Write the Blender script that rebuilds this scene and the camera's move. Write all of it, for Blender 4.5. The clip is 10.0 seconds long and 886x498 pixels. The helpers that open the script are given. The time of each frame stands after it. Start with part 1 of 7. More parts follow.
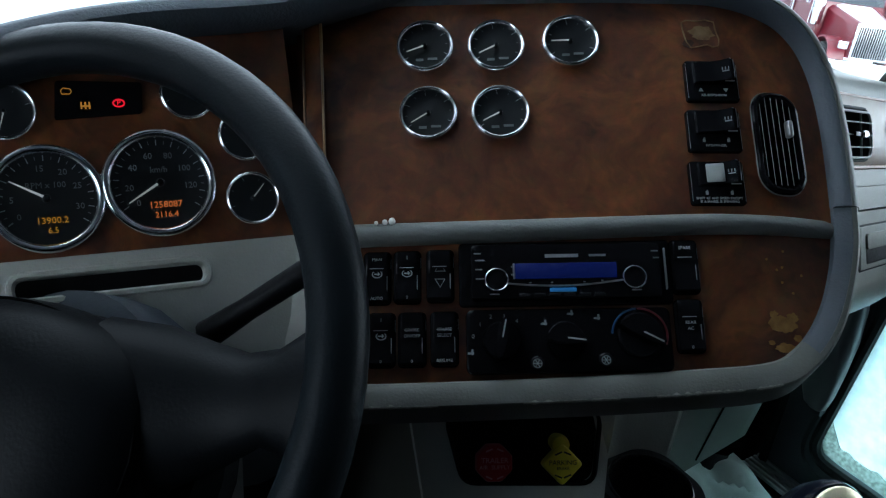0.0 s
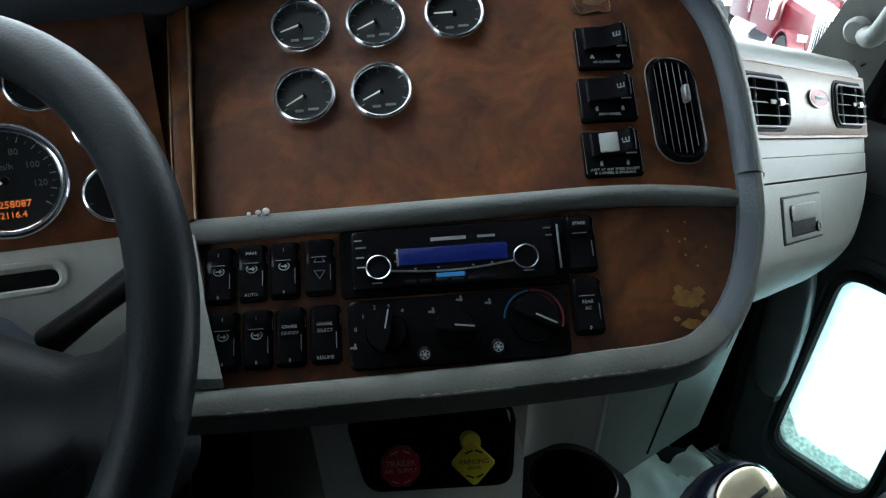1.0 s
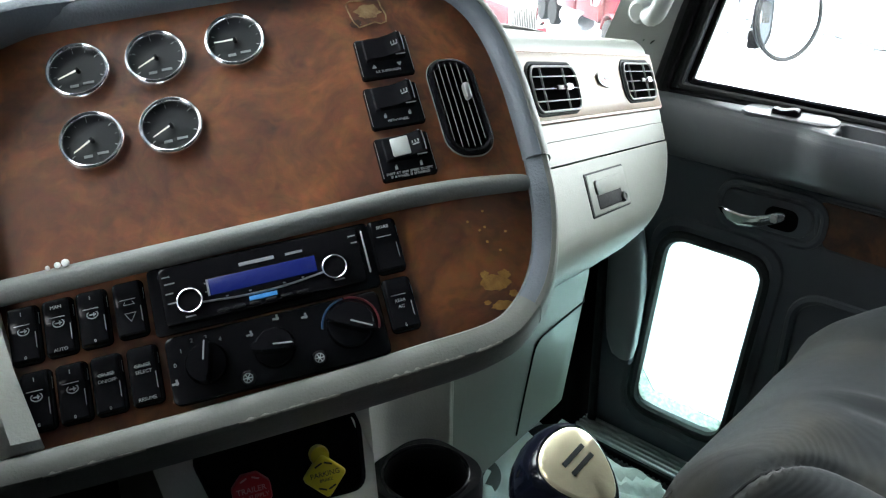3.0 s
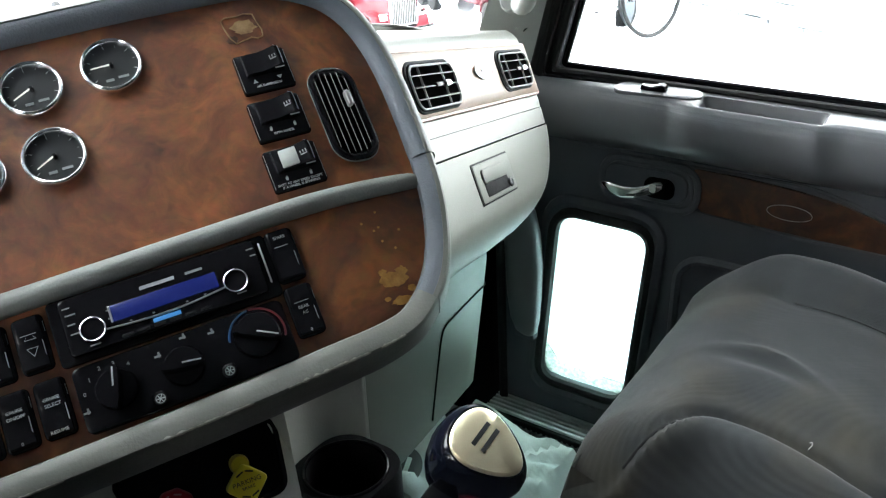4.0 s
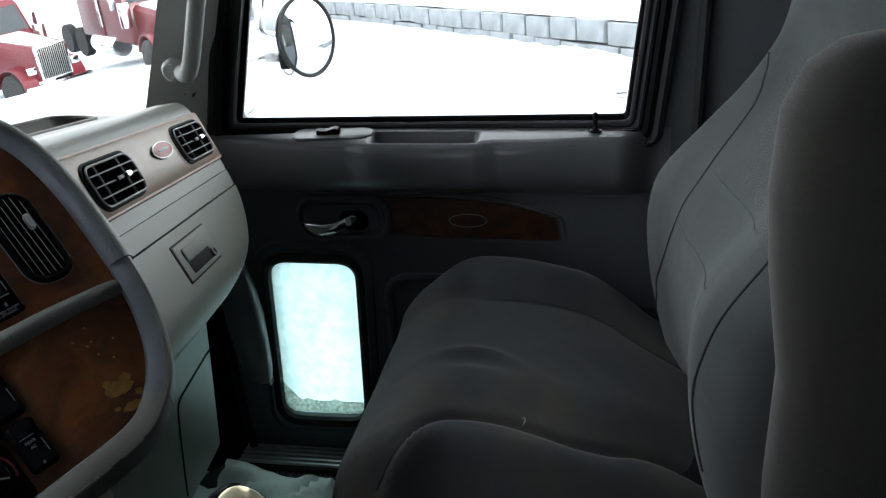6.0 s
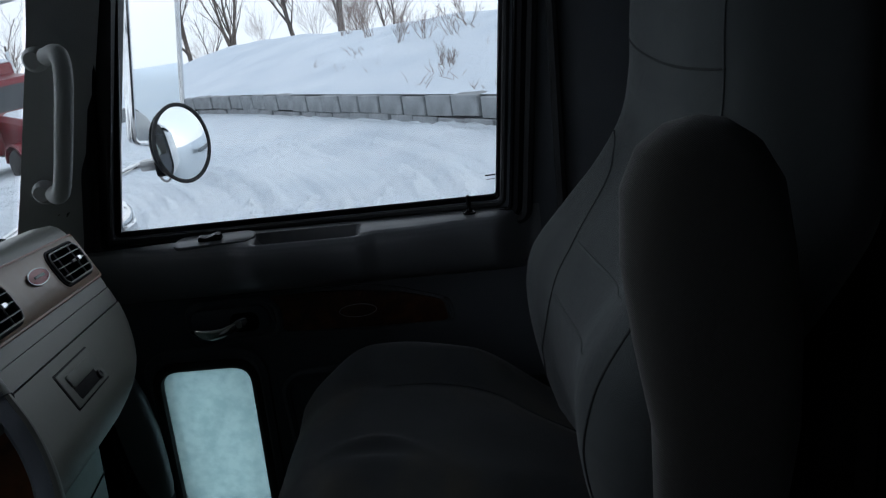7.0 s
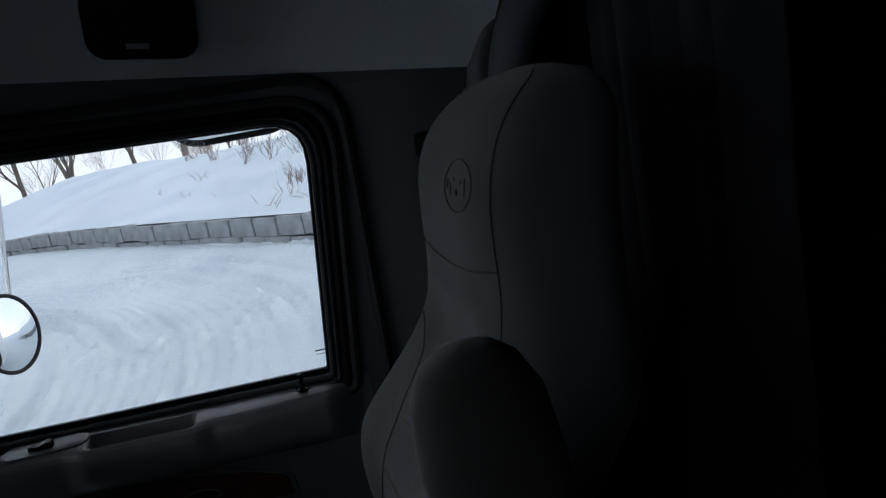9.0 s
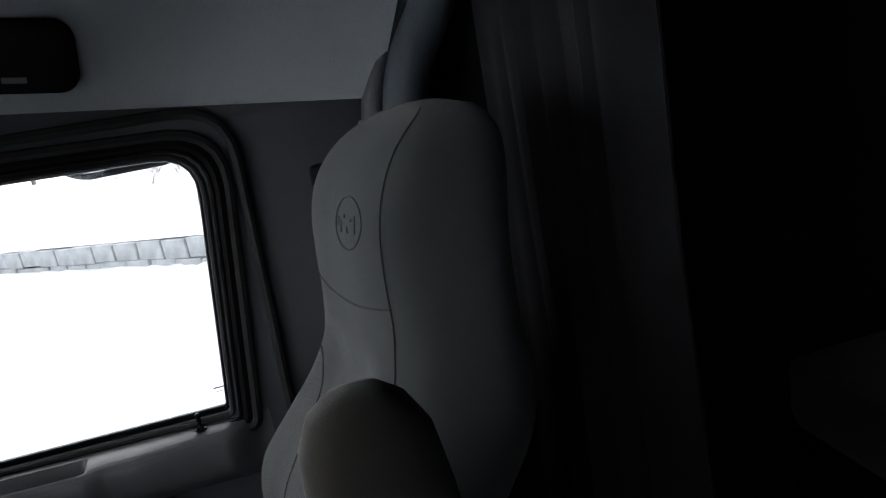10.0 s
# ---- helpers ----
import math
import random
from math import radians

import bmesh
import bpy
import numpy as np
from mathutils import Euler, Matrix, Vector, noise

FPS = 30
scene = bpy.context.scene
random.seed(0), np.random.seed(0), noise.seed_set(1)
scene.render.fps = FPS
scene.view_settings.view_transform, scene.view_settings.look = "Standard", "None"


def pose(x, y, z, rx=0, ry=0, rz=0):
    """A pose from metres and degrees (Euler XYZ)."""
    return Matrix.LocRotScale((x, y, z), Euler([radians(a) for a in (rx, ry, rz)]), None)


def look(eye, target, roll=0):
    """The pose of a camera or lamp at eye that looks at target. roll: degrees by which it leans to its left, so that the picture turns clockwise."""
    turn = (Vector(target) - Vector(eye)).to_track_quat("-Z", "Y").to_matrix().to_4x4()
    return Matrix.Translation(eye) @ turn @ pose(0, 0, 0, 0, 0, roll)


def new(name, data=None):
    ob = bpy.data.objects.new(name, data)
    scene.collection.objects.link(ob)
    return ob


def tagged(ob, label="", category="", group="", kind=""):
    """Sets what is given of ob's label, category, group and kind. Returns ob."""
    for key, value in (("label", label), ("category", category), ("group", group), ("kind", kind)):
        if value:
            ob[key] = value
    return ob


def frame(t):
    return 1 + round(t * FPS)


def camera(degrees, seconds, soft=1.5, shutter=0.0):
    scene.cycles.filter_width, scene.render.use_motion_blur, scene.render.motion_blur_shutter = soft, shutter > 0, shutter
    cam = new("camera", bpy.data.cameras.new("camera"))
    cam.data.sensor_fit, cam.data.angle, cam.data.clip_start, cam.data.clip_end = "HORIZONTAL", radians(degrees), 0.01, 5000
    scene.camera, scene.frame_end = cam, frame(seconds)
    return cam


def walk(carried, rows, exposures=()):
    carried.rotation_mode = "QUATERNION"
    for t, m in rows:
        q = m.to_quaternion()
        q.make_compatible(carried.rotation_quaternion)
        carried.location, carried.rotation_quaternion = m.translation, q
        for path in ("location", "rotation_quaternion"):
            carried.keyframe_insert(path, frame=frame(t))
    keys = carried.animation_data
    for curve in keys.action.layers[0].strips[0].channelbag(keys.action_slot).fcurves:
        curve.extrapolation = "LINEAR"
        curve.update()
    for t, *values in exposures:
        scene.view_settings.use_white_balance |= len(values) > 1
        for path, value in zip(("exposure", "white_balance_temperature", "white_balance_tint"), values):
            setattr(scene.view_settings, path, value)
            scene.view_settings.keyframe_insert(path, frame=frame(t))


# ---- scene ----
cam = camera(57.0, 10.0, 1.2)
PATH = [
    (0.0, -0.5870, 0.2174, 1.1149, 62.8481, -6.9721, -32.7702),
    (0.5, -0.5366, 0.2082, 1.0954, 63.4845, -5.8585, -33.7906),
    (1.0, -0.5007, 0.1987, 1.0832, 63.9693, -4.8961, -35.5251),
    (1.5, -0.4800, 0.1890, 1.0788, 64.3832, -3.9054, -37.9143),
    (2.0, -0.4711, 0.1769, 1.0814, 64.7367, -2.9315, -40.6425),
    (2.5, -0.4692, 0.1638, 1.0844, 65.2179, -1.8447, -43.7435),
    (4.0, -0.4893, 0.1264, 1.1133, 64.5135, 1.6461, -55.7333),
    (4.5, -0.4920, 0.1249, 1.1241, 63.7522, 2.4345, -60.9337),
    (5.0, -0.5060, 0.1071, 1.1517, 62.9136, 3.2899, -66.8023),
    (5.5, -0.5202, 0.0948, 1.1721, 63.0577, 4.2338, -73.2043),
    (5.7, -0.5230, 0.0948, 1.1793, 63.3222, 4.3882, -75.7082),
    (6.8, -0.5485, 0.0739, 1.2006, 68.1823, 6.7630, -86.5653),
    (7.0, -0.5555, 0.0664, 1.2168, 68.8936, 7.6396, -88.0735),
    (7.5, -0.5786, 0.0417, 1.2648, 70.7113, 8.5933, -91.1786),
    (8.0, -0.6123, 0.0205, 1.3225, 72.3178, 9.0260, -93.9072),
    (8.5, -0.6106, -0.0027, 1.3463, 73.5090, 10.0658, -96.5782),
    (9.0, -0.6192, -0.0251, 1.3599, 74.5204, 10.2773, -99.1142),
    (9.5, -0.6135, -0.0454, 1.3683, 75.3397, 10.3311, -101.6591),
    (10.0, -0.6197, -0.0656, 1.3814, 74.5225, 10.1061, -105.1624),
]
EXPOSURES = [(0.0, 2.25, 5350, 1), (1.0, 2.93, 5750, 0), (2.5, 3.80, 6120, 2), (4.0, 3.97, 6300, 5), (4.5, 3.86, 6320, 6), (5.0, 3.48, 6330, 7), (5.5, 2.90, 6320, 6), (5.7, 2.65, 6300, 6), (6.8, 0.4, 5700, 7), (7.5, -0.1, 5650, 9), (8.0, -0.15, 5600, 9), (9.0, 0.15, 5700, 9), (9.5, 0.85, 5850, 10), (9.8, 1.32, 6020, 11), (10.0, 1.8, 6400, 12)]
walk(cam, [(t, pose(*p)) for t, *p in PATH], EXPOSURES)

# ---- light ----
world = bpy.data.worlds.new("sky")
scene.world = world
world.use_nodes = True
wn = world.node_tree.nodes
sky = wn.new("ShaderNodeTexSky")
sky.sky_type = 'NISHITA'
sky.sun_disc = False
sky.sun_elevation = radians(14)
sky.sun_rotation = radians(202)
sky.altitude = 100
sky.air_density, sky.dust_density, sky.ozone_density = 1.0, 1.5, 1.0
wn["Background"].inputs[1].default_value = 0.10
# high thin overcast: an even white layer over the clear sky
cloud = wn.new("ShaderNodeMix")
cloud.data_type = 'RGBA'
cloud.inputs[0].default_value = 0.72
cloud.inputs[7].default_value = (14.2, 13.7, 13.7, 1)
world.node_tree.links.new(sky.outputs[0], cloud.inputs[6])
world.node_tree.links.new(cloud.outputs[2], wn["Background"].inputs[0])
sun_data = bpy.data.lights.new("sun", 'SUN')
sun_data.energy, sun_data.angle, sun_data.color = 1.2, radians(10), (1.0, 0.93, 0.84)
sun = new("sun", sun_data)
sun.matrix_world = look((-14, -34, 9), (0, 0, 0))


# ---- materials ----
def node_mat(name, base, rough=0.5, metal=0.0, dark=None, scale=8.0, fine=150.0, bump=0.15, amount=0.35, spec=0.5, dist=0.002):
    m = bpy.data.materials.new(name)
    m.use_nodes = True
    nt = m.node_tree
    b = nt.nodes["Principled BSDF"]
    tc = nt.nodes.new("ShaderNodeTexCoord")
    n1 = nt.nodes.new("ShaderNodeTexNoise")
    n1.inputs["Scale"].default_value, n1.inputs["Detail"].default_value = scale, 6.0
    n2 = nt.nodes.new("ShaderNodeTexNoise")
    n2.inputs["Scale"].default_value, n2.inputs["Detail"].default_value = fine, 3.0
    mix = nt.nodes.new("ShaderNodeMix")
    mix.data_type = 'RGBA'
    dk = dark or tuple(c * 0.7 for c in base)
    mix.inputs[6].default_value = (*dk, 1)
    mix.inputs[7].default_value = (*base, 1)
    ramp = nt.nodes.new("ShaderNodeMapRange")
    ramp.inputs[1].default_value, ramp.inputs[2].default_value = 0.5 - amount, 0.5 + amount * 0.6
    nt.links.new(tc.outputs["Object"], n1.inputs["Vector"])
    nt.links.new(tc.outputs["Object"], n2.inputs["Vector"])
    nt.links.new(n1.outputs["Fac"], ramp.inputs[0])
    nt.links.new(ramp.outputs[0], mix.inputs[0])
    nt.links.new(mix.outputs[2], b.inputs["Base Color"])
    rr = nt.nodes.new("ShaderNodeMapRange")
    spread = 0.12 if rough > 0.3 else 0.03
    rr.inputs[3].default_value, rr.inputs[4].default_value = max(0.02, rough - spread), min(1.0, rough + spread)
    nt.links.new(n2.outputs["Fac"], rr.inputs[0])
    if rough > 0.3:
        nt.links.new(rr.outputs[0], b.inputs["Roughness"])
    else:
        b.inputs["Roughness"].default_value = rough
    if bump:
        bp = nt.nodes.new("ShaderNodeBump")
        bp.inputs["Strength"].default_value, bp.inputs["Distance"].default_value = bump, dist
        nt.links.new(n2.outputs["Fac"], bp.inputs["Height"])
        nt.links.new(bp.outputs[0], b.inputs["Normal"])
    b.inputs["Metallic"].default_value = metal
    b.inputs["Specular IOR Level"].default_value = spec
    return m


def plain(name, base, rough=0.5, metal=0.0, emit=None, power=0.0):
    m = bpy.data.materials.new(name)
    m.use_nodes = True
    b = m.node_tree.nodes["Principled BSDF"]
    b.inputs["Base Color"].default_value = (*base, 1)
    b.inputs["Roughness"].default_value, b.inputs["Metallic"].default_value = rough, metal
    if emit:
        b.inputs["Emission Color"].default_value = (*emit, 1)
        b.inputs["Emission Strength"].default_value = power
    return m


def burl_mat(name="burl_wood", k=1.0):
    """Burl veneer: cloudy orange-brown figure with darker swirls and small dark eyes under lacquer."""
    m = bpy.data.materials.new(name)
    m.use_nodes = True
    nt = m.node_tree
    b = nt.nodes["Principled BSDF"]
    tc = nt.nodes.new("ShaderNodeTexCoord")
    warp = nt.nodes.new("ShaderNodeTexNoise")
    warp.inputs["Scale"].default_value, warp.inputs["Detail"].default_value = 7.0, 4.0
    addv = nt.nodes.new("ShaderNodeMix")
    addv.data_type = 'VECTOR'
    addv.inputs[0].default_value = 0.20
    n1 = nt.nodes.new("ShaderNodeTexNoise")
    n1.inputs["Scale"].default_value, n1.inputs["Detail"].default_value, n1.inputs["Roughness"].default_value = 21.0, 8.0, 0.58
    n2 = nt.nodes.new("ShaderNodeTexNoise")
    n2.inputs["Scale"].default_value, n2.inputs["Detail"].default_value = 90.0, 5.0
    n3 = nt.nodes.new("ShaderNodeTexVoronoi")
    n3.inputs["Scale"].default_value = 42.0
    r = nt.nodes.new("ShaderNodeValToRGB")
    e = r.color_ramp.elements
    e[0].position, e[0].color = 0.36, (0.088 * k, 0.026 * k, 0.0085 * k, 1)
    e[1].position, e[1].color = 0.65, (0.285 * k, 0.100 * k, 0.027 * k, 1)
    mid = e.new(0.50)
    mid.color = (0.170 * k, 0.0535 * k, 0.0150 * k, 1)
    mx = nt.nodes.new("ShaderNodeMix")
    mx.data_type = 'RGBA'
    mx.blend_type = 'MULTIPLY'
    mx.inputs[0].default_value = 0.52
    eye = nt.nodes.new("ShaderNodeMapRange")
    eye.inputs[1].default_value, eye.inputs[2].default_value = 0.05, 0.30
    eye.inputs[3].default_value, eye.inputs[4].default_value = 0.50, 1.0
    mx2 = nt.nodes.new("ShaderNodeMix")
    mx2.data_type = 'RGBA'
    mx2.blend_type = 'MULTIPLY'
    mx2.inputs[0].default_value = 0.8
    nt.links.new(tc.outputs["Object"], warp.inputs["Vector"])
    nt.links.new(tc.outputs["Object"], addv.inputs[4])
    nt.links.new(warp.outputs["Color"], addv.inputs[5])
    nt.links.new(addv.outputs[1], n1.inputs["Vector"])
    nt.links.new(addv.outputs[1], n3.inputs["Vector"])
    nt.links.new(tc.outputs["Object"], n2.inputs["Vector"])
    nt.links.new(n1.outputs["Fac"], r.inputs[0])
    nt.links.new(r.outputs[0], mx.inputs[6])
    nt.links.new(n2.outputs["Color"], mx.inputs[7])
    nt.links.new(n3.outputs["Distance"], eye.inputs[0])
    nt.links.new(mx.outputs[2], mx2.inputs[6])
    nt.links.new(eye.outputs[0], mx2.inputs[7])
    nt.links.new(mx2.outputs[2], b.inputs["Base Color"])
    b.inputs["Roughness"].default_value = 0.42
    b.inputs["Coat Weight"].default_value = 0.35
    b.inputs["Coat Roughness"].default_value = 0.22
    return m


def fabric_mat(name, base, dark, weave=150.0, stain=None):
    """Woven cover: twill ribs, soiling at two scales, soft creases."""
    m = node_mat(name, base, 0.95, 0, dark, 7.0, 400.0, 0.0, 0.3, 0.1)
    nt = m.node_tree
    b = nt.nodes["Principled BSDF"]
    tc = nt.nodes.new("ShaderNodeTexCoord")
    w = nt.nodes.new("ShaderNodeTexWave")
    w.wave_type, w.bands_direction = 'BANDS', 'DIAGONAL'
    w.inputs["Scale"].default_value, w.inputs["Distortion"].default_value = weave, 0.8
    w.inputs["Detail"].default_value, w.inputs["Detail Scale"].default_value = 3.0, 0.35
    rib = nt.nodes.new("ShaderNodeMapping")
    rib.inputs["Rotation"].default_value = (0.25, 0.3, 0.5)
    nz = nt.nodes.new("ShaderNodeTexNoise")
    nz.inputs["Scale"].default_value, nz.inputs["Detail"].default_value = 11.0, 5.0
    thread = nt.nodes.new("ShaderNodeMapRange")
    thread.inputs[1].default_value, thread.inputs[2].default_value = 0.1, 0.9
    thread.inputs[3].default_value, thread.inputs[4].default_value = 0.62, 1.24
    tint = nt.nodes.new("ShaderNodeMix")
    tint.data_type = 'RGBA'
    tint.blend_type = 'MULTIPLY'
    tint.inputs[0].default_value = 0.45
    soil = nt.nodes.new("ShaderNodeMix")
    soil.data_type = 'RGBA'
    soil.inputs[7].default_value = (*(stain or dark), 1)
    blot = nt.nodes.new("ShaderNodeTexNoise")
    blot.inputs["Scale"].default_value, blot.inputs["Detail"].default_value = 4.5, 7.0
    blr = nt.nodes.new("ShaderNodeMapRange")
    blr.inputs[1].default_value, blr.inputs[2].default_value = 0.48, 0.66
    add = nt.nodes.new("ShaderNodeMath")
    add.operation = 'MULTIPLY_ADD'
    add.inputs[1].default_value = 0.05
    bp = nt.nodes.new("ShaderNodeBump")
    bp.inputs["Strength"].default_value, bp.inputs["Distance"].default_value = 0.6, 0.006
    col = [l for l in nt.links if l.to_socket == b.inputs["Base Color"]][0].from_socket
    for n in (rib, nz, blot):
        nt.links.new(tc.outputs["Object"], n.inputs["Vector"])
    nt.links.new(rib.outputs[0], w.inputs["Vector"])
    nt.links.new(w.outputs["Fac"], thread.inputs[0])
    nt.links.new(blot.outputs["Fac"], blr.inputs[0])
    nt.links.new(blr.outputs[0], soil.inputs[0])
    nt.links.new(col, soil.inputs[6])
    nt.links.new(soil.outputs[2], tint.inputs[6])
    nt.links.new(thread.outputs[0], tint.inputs[7])
    nt.links.new(tint.outputs[2], b.inputs["Base Color"])
    nt.links.new(w.outputs["Fac"], add.inputs[0])
    nt.links.new(nz.outputs["Fac"], add.inputs[2])
    nt.links.new(add.outputs[0], bp.inputs["Height"])
    nt.links.new(bp.outputs[0], b.inputs["Normal"])
    b.inputs["Sheen Weight"].default_value = 0.2
    return m


def snow_mat(name, base, dark, tracks):
    """Snow: wind-packed grain, trampled lumps and, in the yard, tyre tracks that swing round."""
    m = bpy.data.materials.new(name)
    m.use_nodes = True
    nt = m.node_tree
    b = nt.nodes["Principled BSDF"]
    b.inputs["Roughness"].default_value = 0.8
    b.inputs["Specular IOR Level"].default_value = 0.25
    tc = nt.nodes.new("ShaderNodeTexCoord")
    big = nt.nodes.new("ShaderNodeTexNoise")
    big.inputs["Scale"].default_value, big.inputs["Detail"].default_value = 0.5, 8.0
    lump = nt.nodes.new("ShaderNodeTexNoise")
    lump.inputs["Scale"].default_value, lump.inputs["Detail"].default_value, lump.inputs["Roughness"].default_value = 6.0, 9.0, 0.70
    mix = nt.nodes.new("ShaderNodeMix")
    mix.data_type = 'RGBA'
    mix.inputs[6].default_value, mix.inputs[7].default_value = (*dark, 1), (*base, 1)
    rg = nt.nodes.new("ShaderNodeMapRange")
    rg.inputs[1].default_value, rg.inputs[2].default_value = 0.30, 0.62
    bp = nt.nodes.new("ShaderNodeBump")
    bp.inputs["Strength"].default_value, bp.inputs["Distance"].default_value = (1.0, 0.19) if tracks else (0.9, 0.16)
    for n in (big, lump):
        nt.links.new(tc.outputs["Object"], n.inputs["Vector"])
    height = lump.outputs["Fac"]
    shade = big.outputs["Fac"]
    if tracks:
        mp = nt.nodes.new("ShaderNodeMapping")
        mp.inputs["Location"].default_value = (-7.7, -15.1, 0)
        mp.inputs["Scale"].default_value = (1, 1, 0)
        wv = nt.nodes.new("ShaderNodeTexWave")
        wv.wave_type, wv.rings_direction = 'RINGS', 'SPHERICAL'
        wv.inputs["Scale"].default_value, wv.inputs["Distortion"].default_value = 1.5, 2.2
        wv.inputs["Detail"].default_value, wv.inputs["Detail Scale"].default_value = 3.0, 0.5
        patch = nt.nodes.new("ShaderNodeTexNoise")
        patch.inputs["Scale"].default_value, patch.inputs["Detail"].default_value = 0.28, 3.0
        pr = nt.nodes.new("ShaderNodeMapRange")
        pr.inputs[1].default_value, pr.inputs[2].default_value = 0.38, 0.62
        mul = nt.nodes.new("ShaderNodeMath")
        mul.operation = 'MULTIPLY'
        ma = nt.nodes.new("ShaderNodeMath")
        ma.operation = 'MULTIPLY_ADD'
        ma.inputs[1].default_value = 0.32
        nt.links.new(tc.outputs["Object"], mp.inputs[0])
        nt.links.new(mp.outputs[0], wv.inputs["Vector"])
        nt.links.new(tc.outputs["Object"], patch.inputs["Vector"])
        nt.links.new(patch.outputs["Fac"], pr.inputs[0])
        nt.links.new(wv.outputs["Fac"], mul.inputs[0])
        nt.links.new(pr.outputs[0], mul.inputs[1])
        nt.links.new(mul.outputs[0], ma.inputs[0])
        nt.links.new(lump.outputs["Fac"], ma.inputs[2])
        height = ma.outputs[0]
        # shade in the tracks is painted too: colour shifts to the dark tone there
        dim = nt.nodes.new("ShaderNodeMath")
        dim.operation = 'MULTIPLY_ADD'
        dim.inputs[1].default_value = -0.05
        nt.links.new(mul.outputs[0], dim.inputs[0])
        nt.links.new(big.outputs["Fac"], dim.inputs[2])
        shade = dim.outputs[0]
    nt.links.new(shade, rg.inputs[0])
    nt.links.new(rg.outputs[0], mix.inputs[0])
    nt.links.new(mix.outputs[2], b.inputs["Base Color"])
    nt.links.new(height, bp.inputs["Height"])
    nt.links.new(bp.outputs[0], b.inputs["Normal"])
    return m


def glass_mat(name, tint=(0.95, 0.97, 0.97)):
    m = bpy.data.materials.new(name)
    m.use_nodes = True
    nt = m.node_tree
    nt.nodes.remove(nt.nodes["Principled BSDF"])
    tr = nt.nodes.new("ShaderNodeBsdfTransparent")
    tr.inputs[0].default_value = (*tint, 1)
    gl = nt.nodes.new("ShaderNodeBsdfGlossy")
    gl.inputs["Roughness"].default_value = 0.02
    fr = nt.nodes.new("ShaderNodeFresnel")
    fr.inputs[0].default_value = 1.35
    mx = nt.nodes.new("ShaderNodeMixShader")
    nt.links.new(fr.outputs[0], mx.inputs[0])
    nt.links.new(tr.outputs[0], mx.inputs[1])
    nt.links.new(gl.outputs[0], mx.inputs[2])
    nt.links.new(mx.outputs[0], nt.nodes["Material Output"].inputs[0])
    return m


M_BURL = burl_mat()
M_BURL_DARK = burl_mat("dark_burl_wood", 0.38)
M_DASH = node_mat("dash_grey_vinyl", (0.190, 0.197, 0.168), 0.42, 0, (0.155, 0.16, 0.137), 5, 420, 0.15, 0.4)
M_DASHTOP = node_mat("dash_top_vinyl", (0.20, 0.20, 0.172), 0.5, 0, (0.16, 0.16, 0.138), 6, 420, 0.15, 0.4)
M_GREY = node_mat("grey_vinyl", (0.52, 0.525, 0.475), 0.45, 0, (0.44, 0.445, 0.40), 5, 420, 0.25, 0.4)
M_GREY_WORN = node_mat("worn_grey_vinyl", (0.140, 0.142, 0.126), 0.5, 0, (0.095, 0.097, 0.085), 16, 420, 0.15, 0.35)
M_RIM = node_mat("slate_vinyl", (0.115, 0.13, 0.15), 0.6, 0, (0.09, 0.10, 0.115), 7, 450, 0.3, 0.4)
M_STRIP = node_mat("dusty_grey_strip", (0.155, 0.163, 0.152), 0.55, 0, (0.11, 0.115, 0.108), 14, 420, 0.25, 0.35)
M_HOOD = node_mat("dark_dash_pad", (0.080, 0.096, 0.115), 0.65, 0, (0.058, 0.070, 0.086), 9, 380, 0.35, 0.4)
M_BLACK = node_mat("black_plastic", (0.006, 0.006, 0.007), 0.20, 0, (0.005, 0.005, 0.006), 20, 300, 0.0, 0.35, 0.11)
M_BLACK_MATT = node_mat("matt_black_plastic", (0.008, 0.008, 0.009), 0.5, 0, (0.005, 0.005, 0.006), 20, 300, 0.15, 0.35, 0.10)
# flat black without gloss: paints the shade inside vents, hollows and the door corner
M_VOID = plain("shade_black", (0.003, 0.003, 0.003), 1.0)
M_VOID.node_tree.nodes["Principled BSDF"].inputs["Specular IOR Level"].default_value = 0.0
M_RUBBER = node_mat("black_rubber", (0.013, 0.014, 0.015), 0.75, 0, (0.008, 0.008, 0.009), 15, 200, 0.3)
M_WHEEL = node_mat("steering_leather", (0.0075, 0.0105, 0.013), 0.42, 0, (0.005, 0.007, 0.009), 12, 420, 0.14, 0.4, 0.12)
M_DOOR = node_mat("charcoal_door_vinyl", (0.066, 0.073, 0.083), 0.55, 0, (0.050, 0.055, 0.064), 6, 400, 0.3, 0.4)
# door vinyl made smoother and lighter: window light on it is put into the colour
M_LEDGE = node_mat("lit_charcoal_vinyl", (0.125, 0.130, 0.137), 0.33, 0, (0.100, 0.105, 0.111), 6, 400, 0.10, 0.4, 0.55)
# wheel leather made darker: shade on hub and spokes is put into the colour
M_HUB = node_mat("shaded_horn_pad", (0.0035, 0.0045, 0.0055), 0.45, 0, (0.0025, 0.003, 0.004), 12, 420, 0.14, 0.4, 0.08)
M_CHROME = node_mat("chrome", (0.80, 0.81, 0.82), 0.12, 1.0, (0.65, 0.65, 0.65), 40, 200, 0.0)
M_BEZEL = node_mat("bright_chrome_ring", (0.92, 0.93, 0.95), 0.13, 1.0, (0.82, 0.83, 0.85), 60, 200, 0.0)
M_STEEL = node_mat("brushed_steel", (0.5, 0.5, 0.5), 0.35, 1.0, (0.35, 0.35, 0.35), 20, 300, 0.1)
M_FABRIC = fabric_mat("grey_seat_fabric", (0.084, 0.091, 0.090), (0.064, 0.070, 0.071), 330.0)
